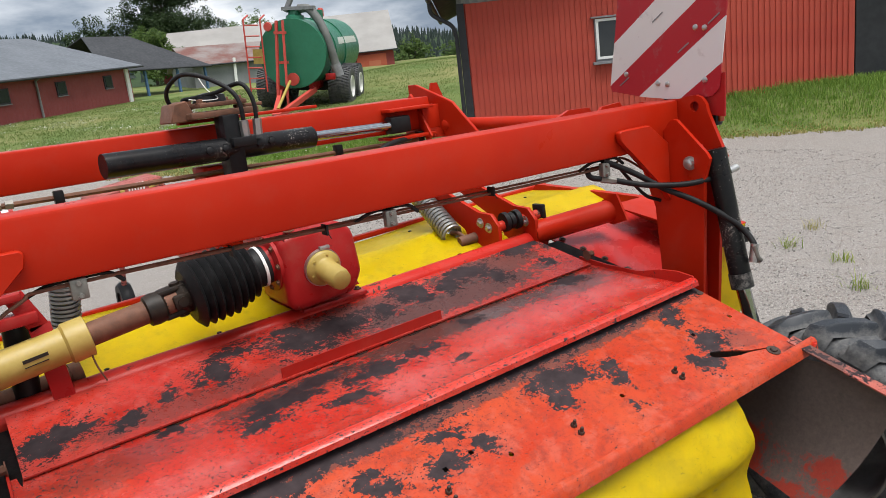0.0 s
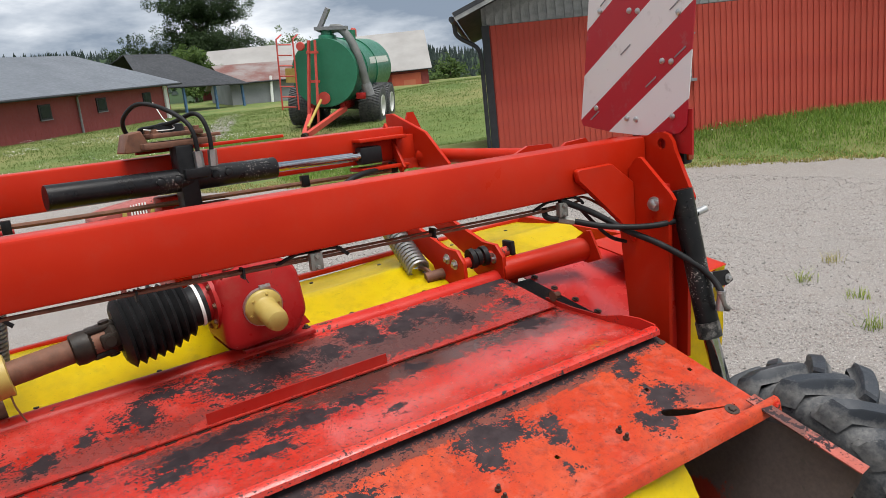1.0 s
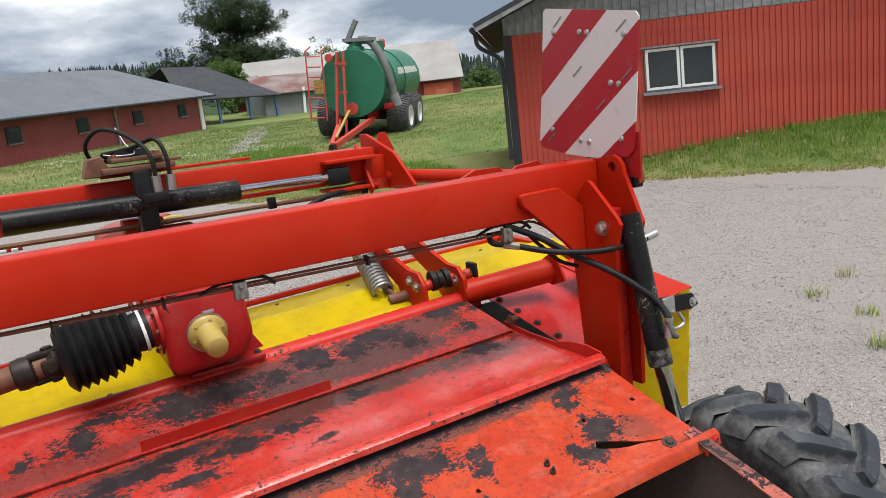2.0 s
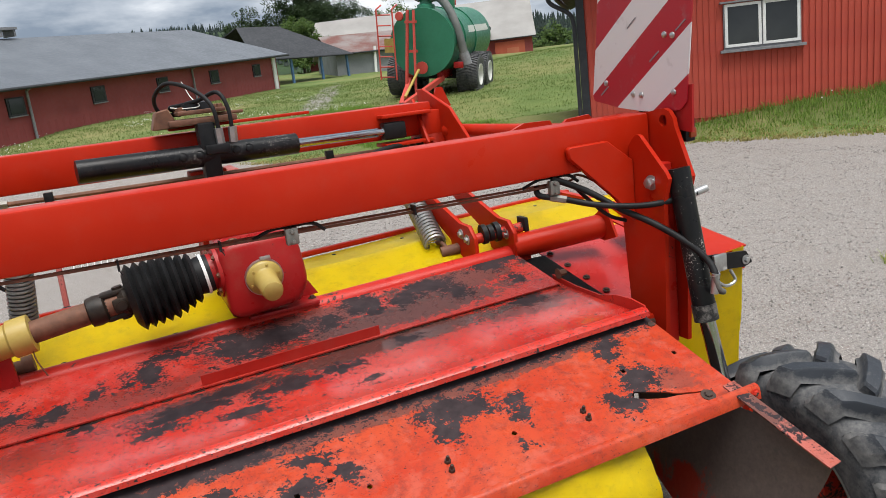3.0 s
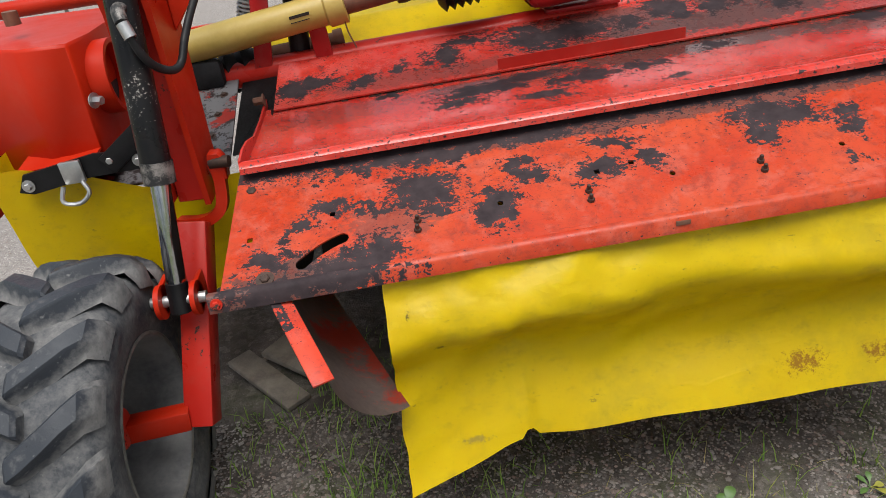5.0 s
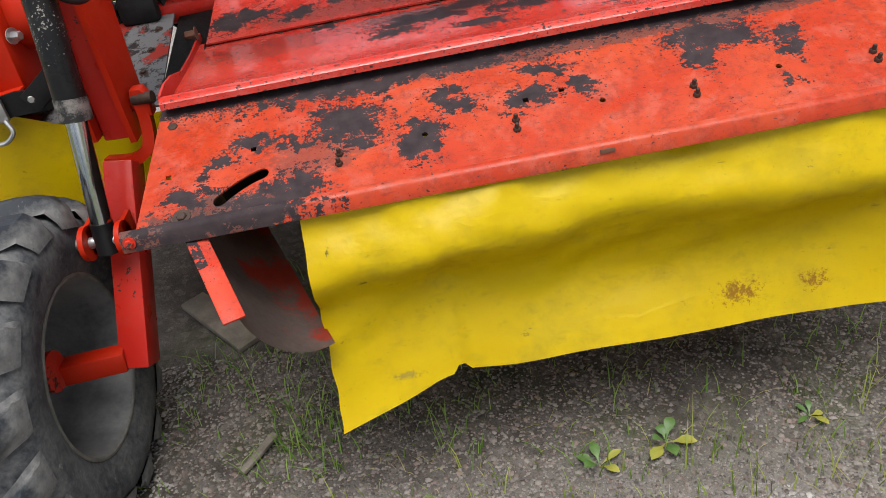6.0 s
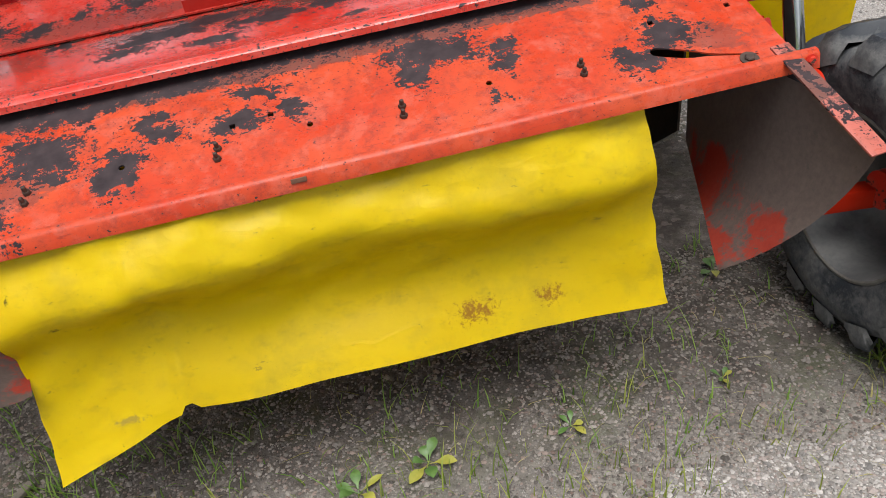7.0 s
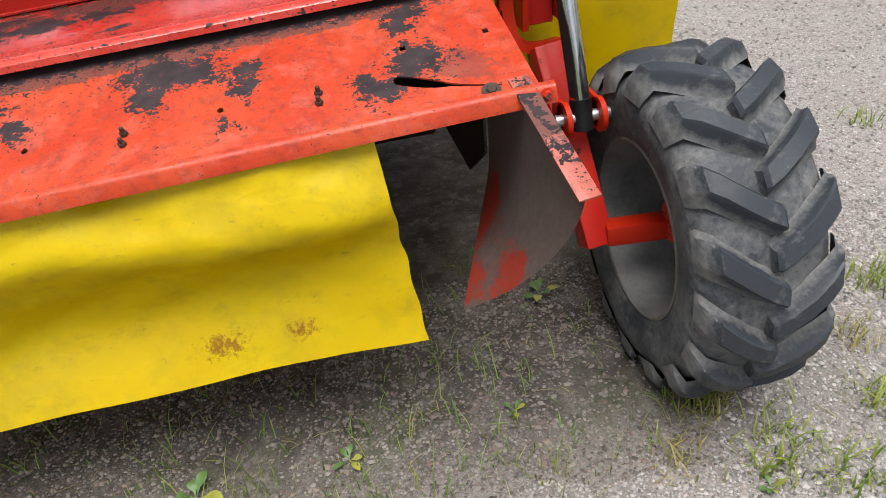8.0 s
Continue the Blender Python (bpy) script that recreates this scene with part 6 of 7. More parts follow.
def red_barn():
    b = thing("red_barn", "red-painted board barn with a weathered grey gable and double window", "barn", (8.79, 11.92, 0.6))
    f = wall_frame((8.79, 11.92, 0.45), (0.80, -0.60), -0.012)
    L, D, top = 8.2, 7.0, 2.66
    bm = boxed((L / 2, D / 2 + 0.03, top / 2 - 0.2), (L - 0.05, D, top + 0.4))
    bpart(b, f, "wall", bm, M_BARNRED)
    pitch = 0.40
    rid = (L + 3.0) / 2 + 0.2
    def verge(x):
        return 3.0 + pitch * (min(x, 2 * rid - x) + 0.1)
    bm = prism(bmesh.new(), [(0.0, top), (L + 3.0, top), (L + 3.0, verge(L + 3.0)), (rid, verge(rid)), (0.0, verge(0))], "y", 0.03, D)
    bpart(b, f, "gable", bm, M_GREYWOOD)
    for i in range(66):
        x0 = 0.10 + i * 0.1815
        h = verge(x0 + 0.08) - top - 0.03
        bpart(b, f, "gable_board", boxed((x0 + 0.08, 0.015, top + h / 2 + 0.01), (0.168, 0.024, h)), M_GREYWOOD)
    for sgn in (1, -1):
        x0, x1 = (-0.52, rid) if sgn > 0 else (2 * rid + 0.52, rid)
        bm = bmesh.new()
        span(bm, (x0, D / 2 - 0.3, verge(-0.52) + 0.02), (x1, D / 2 - 0.3, verge(rid) + 0.06), D + 1.4, 0.09, up=(0, 0, 1))
        bpart(b, f, "roof", bm, M_ROOFDARK, "dark felt roof")
        bm = span(bmesh.new(), (x0, -0.98, verge(-0.52) - 0.02), (x1, -0.98, verge(rid) + 0.02), 0.03, 0.17)
        bpart(b, f, "bargeboard", bm, M_GREYWOOD)
    bm = tubed([(-0.57, -0.9, 2.78), (-0.57, D, 2.80)], 0.06, 10)
    bpart(b, f, "gutter", bm, M_TAR, smooth=40)
    bm = tubed(curve([(-0.57, -0.2, 2.74), (-0.52, -0.12, 2.5), (-0.15, -0.08, 2.25), (-0.07, -0.07, 2.0)], 5) + [Vector((-0.07, -0.07, 0.1))], 0.045, 10)
    bpart(b, f, "downpipe", bm, M_TAR, smooth=40)
    bpart(b, f, "corner_board", boxed((0.06, -0.012, 1.28), (0.16, 0.05, 2.78)), M_TAR, "black tarred corner board")
    # window
    wx0, wx1, wz0, wz1 = 2.82, 4.24, 1.20, 2.07
    win = bpart(b, f, "window", boxed(((wx0 + wx1) / 2, -0.03, (wz0 + wz1) / 2), (wx1 - wx0, 0.05, wz1 - wz0)), M_GREYTRIM, "double window with white sashes in a weathered grey frame")
    for k in (0, 1):
        cx = wx0 + 0.36 + 0.70 * k
        bpart(b, f, "pane", boxed((cx, -0.066, (wz0 + wz1) / 2 + 0.02), (0.56, 0.012, 0.72)), M_GLASS, parent=win)
        bm = bmesh.new()
        for dx in (-0.31, 0.31):
            box(bm, (cx + dx, -0.07, (wz0 + wz1) / 2 + 0.02), (0.055, 0.035, 0.82), None, 0.004)
        for dz in (-0.385, 0.385):
            box(bm, (cx, -0.071, (wz0 + wz1) / 2 + 0.02 + dz), (0.60, 0.033, 0.055), None, 0.004)
        bpart(b, f, "sash", bm, M_WHITE, parent=win)
    bpart(b, f, "sill", boxed(((wx0 + wx1) / 2, -0.09, wz0 - 0.03), (wx1 - wx0 + 0.14, 0.16, 0.06), None, 0.006), M_GREYTRIM, parent=win)
    bpart(b, f, "head_board", boxed(((wx0 + wx1) / 2, -0.08, wz1 + 0.03), (wx1 - wx0 + 0.14, 0.14, 0.035), None, 0.004), M_GREYTRIM, parent=win)
    # black section past the red wall
    bpart(b, f, "tarred_annex", boxed((L + 1.5, 0.5, 1.3), (3.0, 1.0, 3.2)), M_TAR, "black tarred annex wall")
    # one lath over each joint of the cladding
    bm = bmesh.new()
    prism(bm, [(-0.010, 0.008), (-0.006, -0.016), (0.006, -0.016), (0.010, 0.008)], "z", 0.0, 1.0)
    lath = finish(bm, M_BARNRED, 0)
    bm = boxed((0, 0, 0.5), (0.125, 0.02, 1.0))
    plank = finish(bm, M_BARNRED, 0)
    n = 70
    for i in range(n):
        x = 0.16 + i * (L - 0.2) / n
        for me, nm, dy, off in ((lath, "lath", -0.014, 0.0), (plank, "board", 0.016, 0.065)):
            xx = x + off
            for z0, z1 in (((-0.1, wz0 - 0.06), (wz1 + 0.05, top - 0.005)) if wx0 - 0.05 < xx < wx1 + 0.05 else ((-0.1, top - 0.005),)):
                ob = new(nm, me)
                ob.parent = b
                ob.matrix_basis = PLACED[b.name].inverted() @ f @ Matrix.Translation((xx, dy + 0.003 * math.sin(i * 7.3), z0)) @ Matrix.Diagonal((1, 1, z1 - z0, 1))


def house(name, label, origin, direction, L, D, eave, ridge, wall_mat, roof_mat, slope=0.0, over=0.5, windows=(), ribs=0.0, hip=0.0, open_front=False):
    h = thing(name, label, "farm building", origin)
    f = wall_frame(origin, direction, slope)
    if not open_front:
        bpart(h, f, "wall", boxed((L / 2, D / 2, eave / 2 - 0.4), (L, D, eave + 0.8)), wall_mat)
        bm = prism(bmesh.new(), [(0.02, eave), (D - 0.02, eave), (D / 2, ridge - 0.1)], "x", 0.02, L - 0.02)
        bpart(h, f, "gable", bm, wall_mat)
    k = (ridge - eave) / (D / 2)
    for sgn in (0, 1):
        y0 = -over if not sgn else D + over
        bm = bmesh.new()
        a, c = eave - k * over, ridge
        q = [(-over, y0, a), (L + over, y0, a), (L + over - hip, D / 2, c), (-over + hip, D / 2, c)]
        lo = [bm.verts.new(p) for p in q]
        hi = [bm.verts.new((p[0], p[1], p[2] + 0.07)) for p in q]
        bm.faces.new(lo)
        bm.faces.new(hi[::-1])
        for i in range(4):
            bm.faces.new((lo[i], hi[i], hi[(i + 1) % 4], lo[(i + 1) % 4]))
        bpart(h, f, "roof", bm, roof_mat)
    bpart(h, f, "gutter", tubed([(-over, -over - 0.05, eave - k * over), (L + over, -over - 0.05, eave - k * over)], 0.06, 8), M_ROOFDARK, smooth=40)
    if ribs and not open_front:
        rib = boxed((0, -0.004, 0.5), (0.14, 0.014, 1.0))
        me = finish(rib, wall_mat, 0)
        for i in range(int(L / ribs)):
            ob = new("wall_rib", me)
            ob.parent = h
            ob.matrix_basis = PLACED[h.name].inverted() @ f @ Matrix.Translation((0.2 + i * ribs, 0, -0.4)) @ Matrix.Diagonal((1, 1, eave + 0.35, 1))
    for x, z, w, hh in windows:
        win = bpart(h, f, "window", boxed((x, -0.02, z), (w, 0.08, hh)), M_TAR, "small dark window in a deep reveal")
        bpart(h, f, "pane", boxed((x, -0.062, z + 0.02), (w * 0.78, 0.03, hh * 0.78)), M_GLASS, parent=win)
        bpart(h, f, "sill", boxed((x, -0.07, z - hh / 2), (w * 1.02, 0.07, 0.05)), M_GREYTRIM, parent=win)
    return h, f


red_barn()
LB = (-14.9, 19.5, 0.41)
lb_dir = Vector((9.86 + 14.9, 47.6 - 19.5)).normalized()
LBL = math.hypot(9.86 + 14.9, 47.6 - 19.5) + 0.5
lbh, lbf = house("long_red_barn", "long low barn with dull red walls and grey sheet roof", LB, lb_dir, LBL, 13.0, 2.13, 4.35, M_REDMETAL, M_ROOFGREY, slope=0.053, over=0.6, windows=[(LBL - 2.6 - 4.55 * i, 1.25, 0.86, 0.74) for i in range(8)], ribs=0.4)
bpart(lbh, lbf, "white_door_post", boxed((LBL - 0.5, -0.08, 0.95), (0.35, 0.1, 2.1)), M_WHITE)
for i in range(3):
    bpart(lbh, lbf, "downpipe", tubed([(LBL - 9.2 - 11 * i, -0.5, 2.0), (LBL - 9.2 - 11 * i, -0.1, 1.8), (LBL - 9.2 - 11 * i, -0.1, -0.2)], 0.06, 8), M_GREYTRIM, smooth=40)
for s in (0.32, 0.62):
    vent = boxed((LBL * s, 6.5, 4.85), (1.0, 0.9, 0.12))
    for dx in (-0.4, 0.4):
        box(vent, (LBL * s + dx, 6.5, 4.65), (0.12, 0.7, 0.35))
    bpart(lbh, lbf, "ridge_vent", vent, M_GREYTRIM)
sh, shf = house("open_shed", "open machine shed with a dark felt roof on blue posts", (9.6, 51.6, 2.35), (0.90, 0.43), 8.6, 10.0, 2.15, 4.75, M_GREYWALL, M_ROOFDARK, over=0.25, hip=2.6, open_front=True)
for x in (0.4, 3.0, 5.8, 8.4):
    bpart(sh, shf, "post", boxed((x, 0.0, 0.5), (0.15, 0.15, 3.1)), M_BLUE, "blue-painted post")
# black sheet at the back puts the shed's inner shade into colour
bpart(sh, shf, "shade_wall", boxed((4.3, 9.5, 1.1), (8.6, 0.2, 3.0)), M_TAR)
gs, gsf = house("grey_shed", "grey sheet-walled shed with a rusting roof", (17.0, 57.5, 2.30), (0.985, -0.10), 12.0, 9.0, 2.35, 3.95, M_GREYWALL, M_ROOFRUST, over=0.4)
bpart(gs, gsf, "white_pipe", tubed([(3.2, -0.25, 2.6), (3.0, -0.25, -0.3)], 0.12, 8), M_WHITE, smooth=40)
fb, fbf = house("far_barn", "large far barn with a pale fibre roof and red end wall", (19.7, 76.4, 2.6), (0.88, -0.47), 23.0, 14.0, 2.5, 6.7, M_REDMETAL, M_ROOFLIGHT, over=0.4)
bpart(fb, fbf, "door", boxed((20.7, -0.1, 1.0), (3.0, 0.15, 2.0)), simple("orange_red_door", (0.36, 0.07, 0.035), (0.42, 0.10, 0.05), 1, 0.7), "orange-red sliding door")
bpart(fb, fbf, "door_hatch", boxed((21.0, -0.2, 0.9), (1.2, 0.06, 0.9)), simple("orange_hatch", (0.40, 0.12, 0.06), (0.46, 0.15, 0.08), 1, 0.7))
bm = prism(bmesh.new(), [(15.6, -0.6), (15.6, 2.9), (17.6, 4.0), (18.6, 3.4), (18.6, -0.6)], "y", -4.0, 0.3)
bpart(fb, fbf, "annex", bm, M_REDMETAL, "red lean-to with a dark roof")
bpart(fb, fbf, "annex_roof", span(bmesh.new(), (15.2, -1.9, 2.8), (17.65, -1.9, 4.15), 4.6, 0.2), M_ROOFDARK)
bpart(fb, fbf, "annex_roof", span(bmesh.new(), (17.6, -1.9, 4.15), (18.9, -1.9, 3.3), 4.6, 0.2), M_ROOFDARK)


# ---------- slurry tanker ----------
def tanker():
    gz = 1.0
    t = thing("slurry_tanker", "green slurry tanker on wide tyres with red drawbar and ladder", "tanker", (11.0, 26.0, gz))
    f = Matrix.Translation((11.05, 26.0, gz)) @ Matrix.Rotation(-0.69, 4, "Z") @ Matrix.Rotation(0.06, 4, "X") @ Matrix.Rotation(0.10, 4, "Y") @ Matrix.Scale(1.07, 4)  # x: its right-hand side as seen, y: along the tank
    green = simple("green_tank_paint", (0.012, 0.125, 0.065), (0.022, 0.17, 0.095), 0.9, 0.4)
    tred = simple("tanker_red_paint", (0.42, 0.04, 0.03), (0.50, 0.07, 0.05), 3, 0.5)
    bm = lathe(bmesh.new(), [(0, -0.02), (1.20, 0.0), (1.205, 0.10), (1.20, 0.11), (1.20, 6.5), (1.12, 6.6), (0.7, 6.7), (0, 6.72)], f @ Matrix.Translation((0, 0, 2.02)) @ Matrix.Rotation(radians(-90), 4, "X"), 48)
    part("tank", bm, green, t, "green steel tank")
    def tp(name, bm, mat, label="", smooth=40):
        bm.transform(f)
        return part(name, bm, mat, t, label, None, smooth)
    bm = bmesh.new()
    for y in (1.7, 3.5):
        lathe(bm, [(1.20, y - 0.03), (1.24, y - 0.03), (1.24, y + 0.03), (1.20, y + 0.03)], Matrix.Translation((0, 0, 2.02)) @ Matrix.Rotation(radians(-90), 4, "X"), 48)
    tp("hoop", bm, green)
    bm = bmesh.new()
    for i in range(3):
        a = radians(14 + 4 * i)
        box(bm, (1.212 * math.cos(a), 4.2, 2.02 + 1.212 * math.sin(a)), (0.012, 3.6 - 0.1 * i, 0.09), Matrix.Identity(4))
    tp("pale_stripe", bm, M_WHITE, "faded pale stripe", 0)
    for x in (-1.36, 1.36):
        for y in (1.75, 3.5):
            w = tp("wheel", lathe(bmesh.new(), [(0, 0.05), (0.28, 0.05), (0.36, -0.1), (0.40, -0.36), (0.38, -0.36), (0.30, 0.0), (0, 0.0)], Matrix.Translation((x + 0.05, y, 0.74)) @ Matrix.Rotation(radians(-90), 4, "Y"), 32), M_WHITE, "white wheel disc with wide black tyre")
            bm = lathe(bmesh.new(), [(0.40, -0.38), (0.55, -0.42), (0.68, -0.40), (0.73, -0.32), (0.745, 0), (0.73, 0.32), (0.68, 0.40), (0.55, 0.42), (0.40, 0.38)], Matrix.Translation((x, y, 0.74)) @ Matrix.Rotation(radians(90), 4, "Y"), 48)
            for k in range(44):
                a = 2 * math.pi * k / 44
                for s in (-1, 1):
                    span(bm, (x + s * 0.02, y + 0.75 * math.cos(a), 0.74 + 0.75 * math.sin(a)), (x + s * 0.39, y + 0.74 * math.cos(a + 0.16), 0.74 + 0.74 * math.sin(a + 0.16)), 0.05, 0.04, up=(0, math.cos(a), math.sin(a)))
            bm.transform(f)
            part("tyre", bm, M_TYRE, w, "", None, 30)
    tp("chassis", span(bmesh.new(), (-0.55, 0.2, 0.85), (-0.55, 5.0, 0.95), 0.16, 0.3), M_CRIMSON)
    tp("chassis", span(bmesh.new(), (0.55, 0.2, 0.85), (0.55, 5.0, 0.95), 0.16, 0.3), M_CRIMSON)
    tp("axle_box", boxed((0, 2.9, 0.75), (1.7, 2.2, 0.3)), M_BLACK)
    for x in (-0.62, 0.62):
        tp("drawbar_beam", span(bmesh.new(), (x, 0.4, 0.75), (0.05 * (1 if x > 0 else -1), -2.6, 0.12), 0.14, 0.18), tred)
    for x in (-0.50, -0.10):
        tp("mast", span(bmesh.new(), (x * 0.9 - 0.03, -0.62, 0.05), (x * 0.55 - 0.13, -0.30, 3.15), 0.085, 0.085), tred, "red upright of the hose mast")
    for z in (1.75, 2.75):
        tp("mast_crosspiece", span(bmesh.new(), (-0.50, -0.38, z), (-0.06, -0.38, z), 0.06, 0.09), tred)
    tp("drive_shaft", tubed([(-0.05, -0.4, 1.1), (0.0, -2.3, 0.35)], 0.05, 10), M_GUARD)
    tp("hitch", tubed([(0, -2.5, 0.12), (0, -2.85, 0.10)], 0.10, 10), M_GREASE)
    tp("jack_leg", span(bmesh.new(), (0.2, -1.9, 0.35), (0.2, -1.9, -0.2), 0.1, 0.1), tred)
    for x in (-1.50, -0.90):
        tp("ladder_rail", tubed([(x, -0.35, 0.75), (x - 0.1, -0.25, 3.2), (x - 0.1, 0.3, 3.35)], 0.03, 8), tred)
    for i in range(7):
        z = 0.85 + 0.36 * i
        tp("rung", tubed([(-1.53 - 0.012 * i, -0.34 + 0.012 * i, z), (-0.99 - 0.012 * i, -0.34 + 0.012 * i, z)], 0.022, 8), tred)
    tp("manhole", lathe(bmesh.new(), [(0, 0), (0.22, 0), (0.22, 0.05), (0, 0.06)], Matrix.Translation((0.0, -0.12, 1.15)) @ Matrix.Rotation(radians(90), 4, "X"), 24), tred)
    tp("reflector", lathe(bmesh.new(), [(0, 0), (0.16, 0), (0.14, 0.06), (0, 0.07)], Matrix.Translation((-0.75, -0.2, 2.95)) @ Matrix.Rotation(radians(90), 4, "X"), 18), tred)
    tp("dome", lathe(bmesh.new(), [(0, 0), (0.34, 0), (0.32, 0.16), (0.24, 0.2), (0.22, 0.34), (0, 0.35)], Matrix.Translation((0.0, 0.7, 3.15)), 24), green)
    tp("suction_hose", tubed(curve([(0.15, 0.7, 3.55), (0.55, 0.6, 3.52), (0.95, 0.5, 3.05), (1.25, 0.45, 2.3), (1.45, 0.5, 1.45)], 7), 0.15, 14), M_HOSE, "ribbed grey suction hose")
    tp("hose_cuff", tubed([(1.40, 0.49, 1.62), (1.52, 0.52, 1.2)], 0.19, 12), M_GREYTRIM)
    tp("spout", span(bmesh.new(), (-0.30, 0.6, 3.45), (0.10, 0.6, 4.25), 0.26, 0.14), M_GREYTRIM, "grey spreader spout")
    tp("spout_plate", span(bmesh.new(), (-0.4, 0.6, 3.55), (0.75, 0.6, 3.58), 0.4, 0.12), M_GREYTRIM)
    tp("filler", tubed([(0.1, 3.6, 3.2), (0.1, 3.6, 3.55)], 0.25, 16), green)
    tp("beacon", lathe(bmesh.new(), [(0, 0), (0.13, 0), (0.13, 0.25), (0.08, 0.33), (0, 0.34)], Matrix.Translation((0.1, 4.3, 3.3)), 16), tred)
    tp("tail_lamp", boxed((1.25, 0.3, 1.2), (0.35, 0.12, 0.22), None, 0.02), M_CRIMSON)
    tp("warning_plate", boxed((-1.2, -0.15, 1.95), (0.35, 0.03, 0.5)), M_GUARD)


M_HOSE = simple("grey_suction_hose", (0.10, 0.105, 0.10), (0.17, 0.17, 0.165), 3, 0.6)
tanker()


# ---------- trees ----------
def tree(at, height, spread, leaf_mat, seed, leaves, name="tree", label="", trunk=0.35, size=0.13):
    rnd = random.Random(seed)
    t = thing(name, label, "tree", at, "trees behind the farm")
    bm = bmesh.new()
    x0, y0, z0 = at
    top = Vector((x0 + 0.05 * height, y0, z0 + height * 0.72))
    tube(bm, curve([(x0, y0, z0 - 0.5), (x0 + 0.1, y0, z0 + height * 0.25), (x0, y0, z0 + height * 0.5), top], 3), [trunk * (1 - 0.8 * i / 9) for i in range(10)], 9)
    ends = []
    for i in range(16):
        a, h = rnd.uniform(0, 6.28), rnd.uniform(0.22, 0.62) * height
        r = spread * rnd.uniform(0.55, 1.0) * (1.05 - 0.5 * h / height)
        e = Vector((x0 + r * math.cos(a), y0 + r * math.sin(a), z0 + h + rnd.uniform(0.05, 0.3) * height))
        tube(bm, curve([(x0, y0, z0 + h), Vector((x0, y0, z0 + h)).lerp(e, 0.5) + Vector((0, 0, 0.06 * height)), e], 3), [trunk * 0.42 * (1 - 0.85 * k / 6) for k in range(7)], 6)
        ends.append(e)
        ends.append(Vector((x0, y0, z0 + h)).lerp(e, 0.6))
    ends += [top, top + Vector((0, 0, height * 0.15)), top + Vector((spread * 0.25, 0, height * 0.08))]
    part("trunk", bm, M_BARK, t)
    verts, faces = [], []
    clumps = []
    for e in ends:
        for _ in range(9):
            clumps.append((e + Vector((rnd.gauss(0, 0.19), rnd.gauss(0, 0.19), rnd.gauss(0, 0.14))) * spread, rnd.uniform(0.08, 0.19) * spread))
    for _ in range(leaves):
        c, r = clumps[rnd.randrange(len(clumps))]
        p = c + Vector((rnd.gauss(0, 1), rnd.gauss(0, 1), rnd.gauss(0, 1))).normalized() * r * rnd.random() ** 0.4
        a = Vector((rnd.gauss(0, 1), rnd.gauss(0, 1), rnd.gauss(0, 1))).normalized()
        b = a.orthogonal().normalized()
        s = size * rnd.uniform(0.6, 1.3)
        n = len(verts)
        verts += [p - a * s, p + b * s * 0.5, p + a * s, p - b * s * 0.5]
        faces.append((n, n + 1, n + 2, n + 3))
    me = bpy.data.meshes.new("crown")
    me.from_pydata([tuple(v - Vector(at)) for v in verts], [], faces)
    me.materials.append(leaf_mat)
    ob = new("crown", me)
    ob.parent = t
    return t


tree((24.6, 90.0, 3.0), 15.5, 5.9, M_LEAF, 3, 62000, label="large dark green broadleaf tree behind the sheds")
tree((16.4, 92.0, 3.5), 9.5, 3.2, M_LEAF, 4, 15000, label="dark green tree behind the barn roof")
tree((18.4, 74.0, 2.8), 6.6, 2.6, M_LEAF2, 5, 16000, label="lighter green round tree behind the sheds", trunk=0.2)
tree((38.5, 100.0, 3.0), 10.2, 4.6, M_LEAF2, 6, 16000, label="round green tree behind the far barn", trunk=0.25)
tree((52.3, 100.0, 2.0), 10.4, 2.6, M_LEAF2, 9, 9000, label="green tree top behind the far barn", trunk=0.25)
for i in range(15):
    rr = random.Random(50 + i)
    tree((56.0 + 3.4 * i + rr.uniform(-1, 1), 88.0 + 9 * (i % 3) + rr.uniform(-3, 3), -0.5), rr.uniform(6.0, 9.5), rr.uniform(2.6, 3.8), M_LEAF if i % 3 else M_LEAF2, 60 + i, 5000, label="green tree in the valley woods", trunk=0.2, size=0.22)


def spruce_wood():
    """Far conifer woods on the ridges: many small ragged cones as one piece."""
    rnd = random.Random(11)
    verts, faces = [], []
    for _ in range(2600):
        a = rnd.uniform(-0.45, 0.95)
        r = rnd.uniform(330, 780)
        x, y = r * math.sin(a), r * math.cos(a)
        z, h = land(x, y), rnd.uniform(4.5, 8.5)
        w = h * rnd.uniform(0.16, 0.26)
        for k in range(3):
            zz, ww, hh = z + h * (0.05 + 0.28 * k), w * (1 - 0.27 * k), h * 0.42
            n = len(verts)
            verts += [(x + ww * math.cos(q * 1.2566 + k) * rnd.uniform(0.8, 1.15), y + ww * math.sin(q * 1.2566 + k), zz) for q in range(5)] + [(x, y, zz + hh)]
            faces += [(n + q, n + (q + 1) % 5, n + 5) for q in range(5)]
    me = bpy.data.meshes.new("spruce_wood")
    me.from_pydata(verts, [], faces)
    me.materials.append(M_FAR)
    return tagged(new("spruce_wood", me), "dark conifer woods on the far ridges", "woods", kind="stuff")


M_FAR = leaf_material("far_conifers", (0.035, 0.055, 0.050), (0.06, 0.085, 0.07))
spruce_wood()


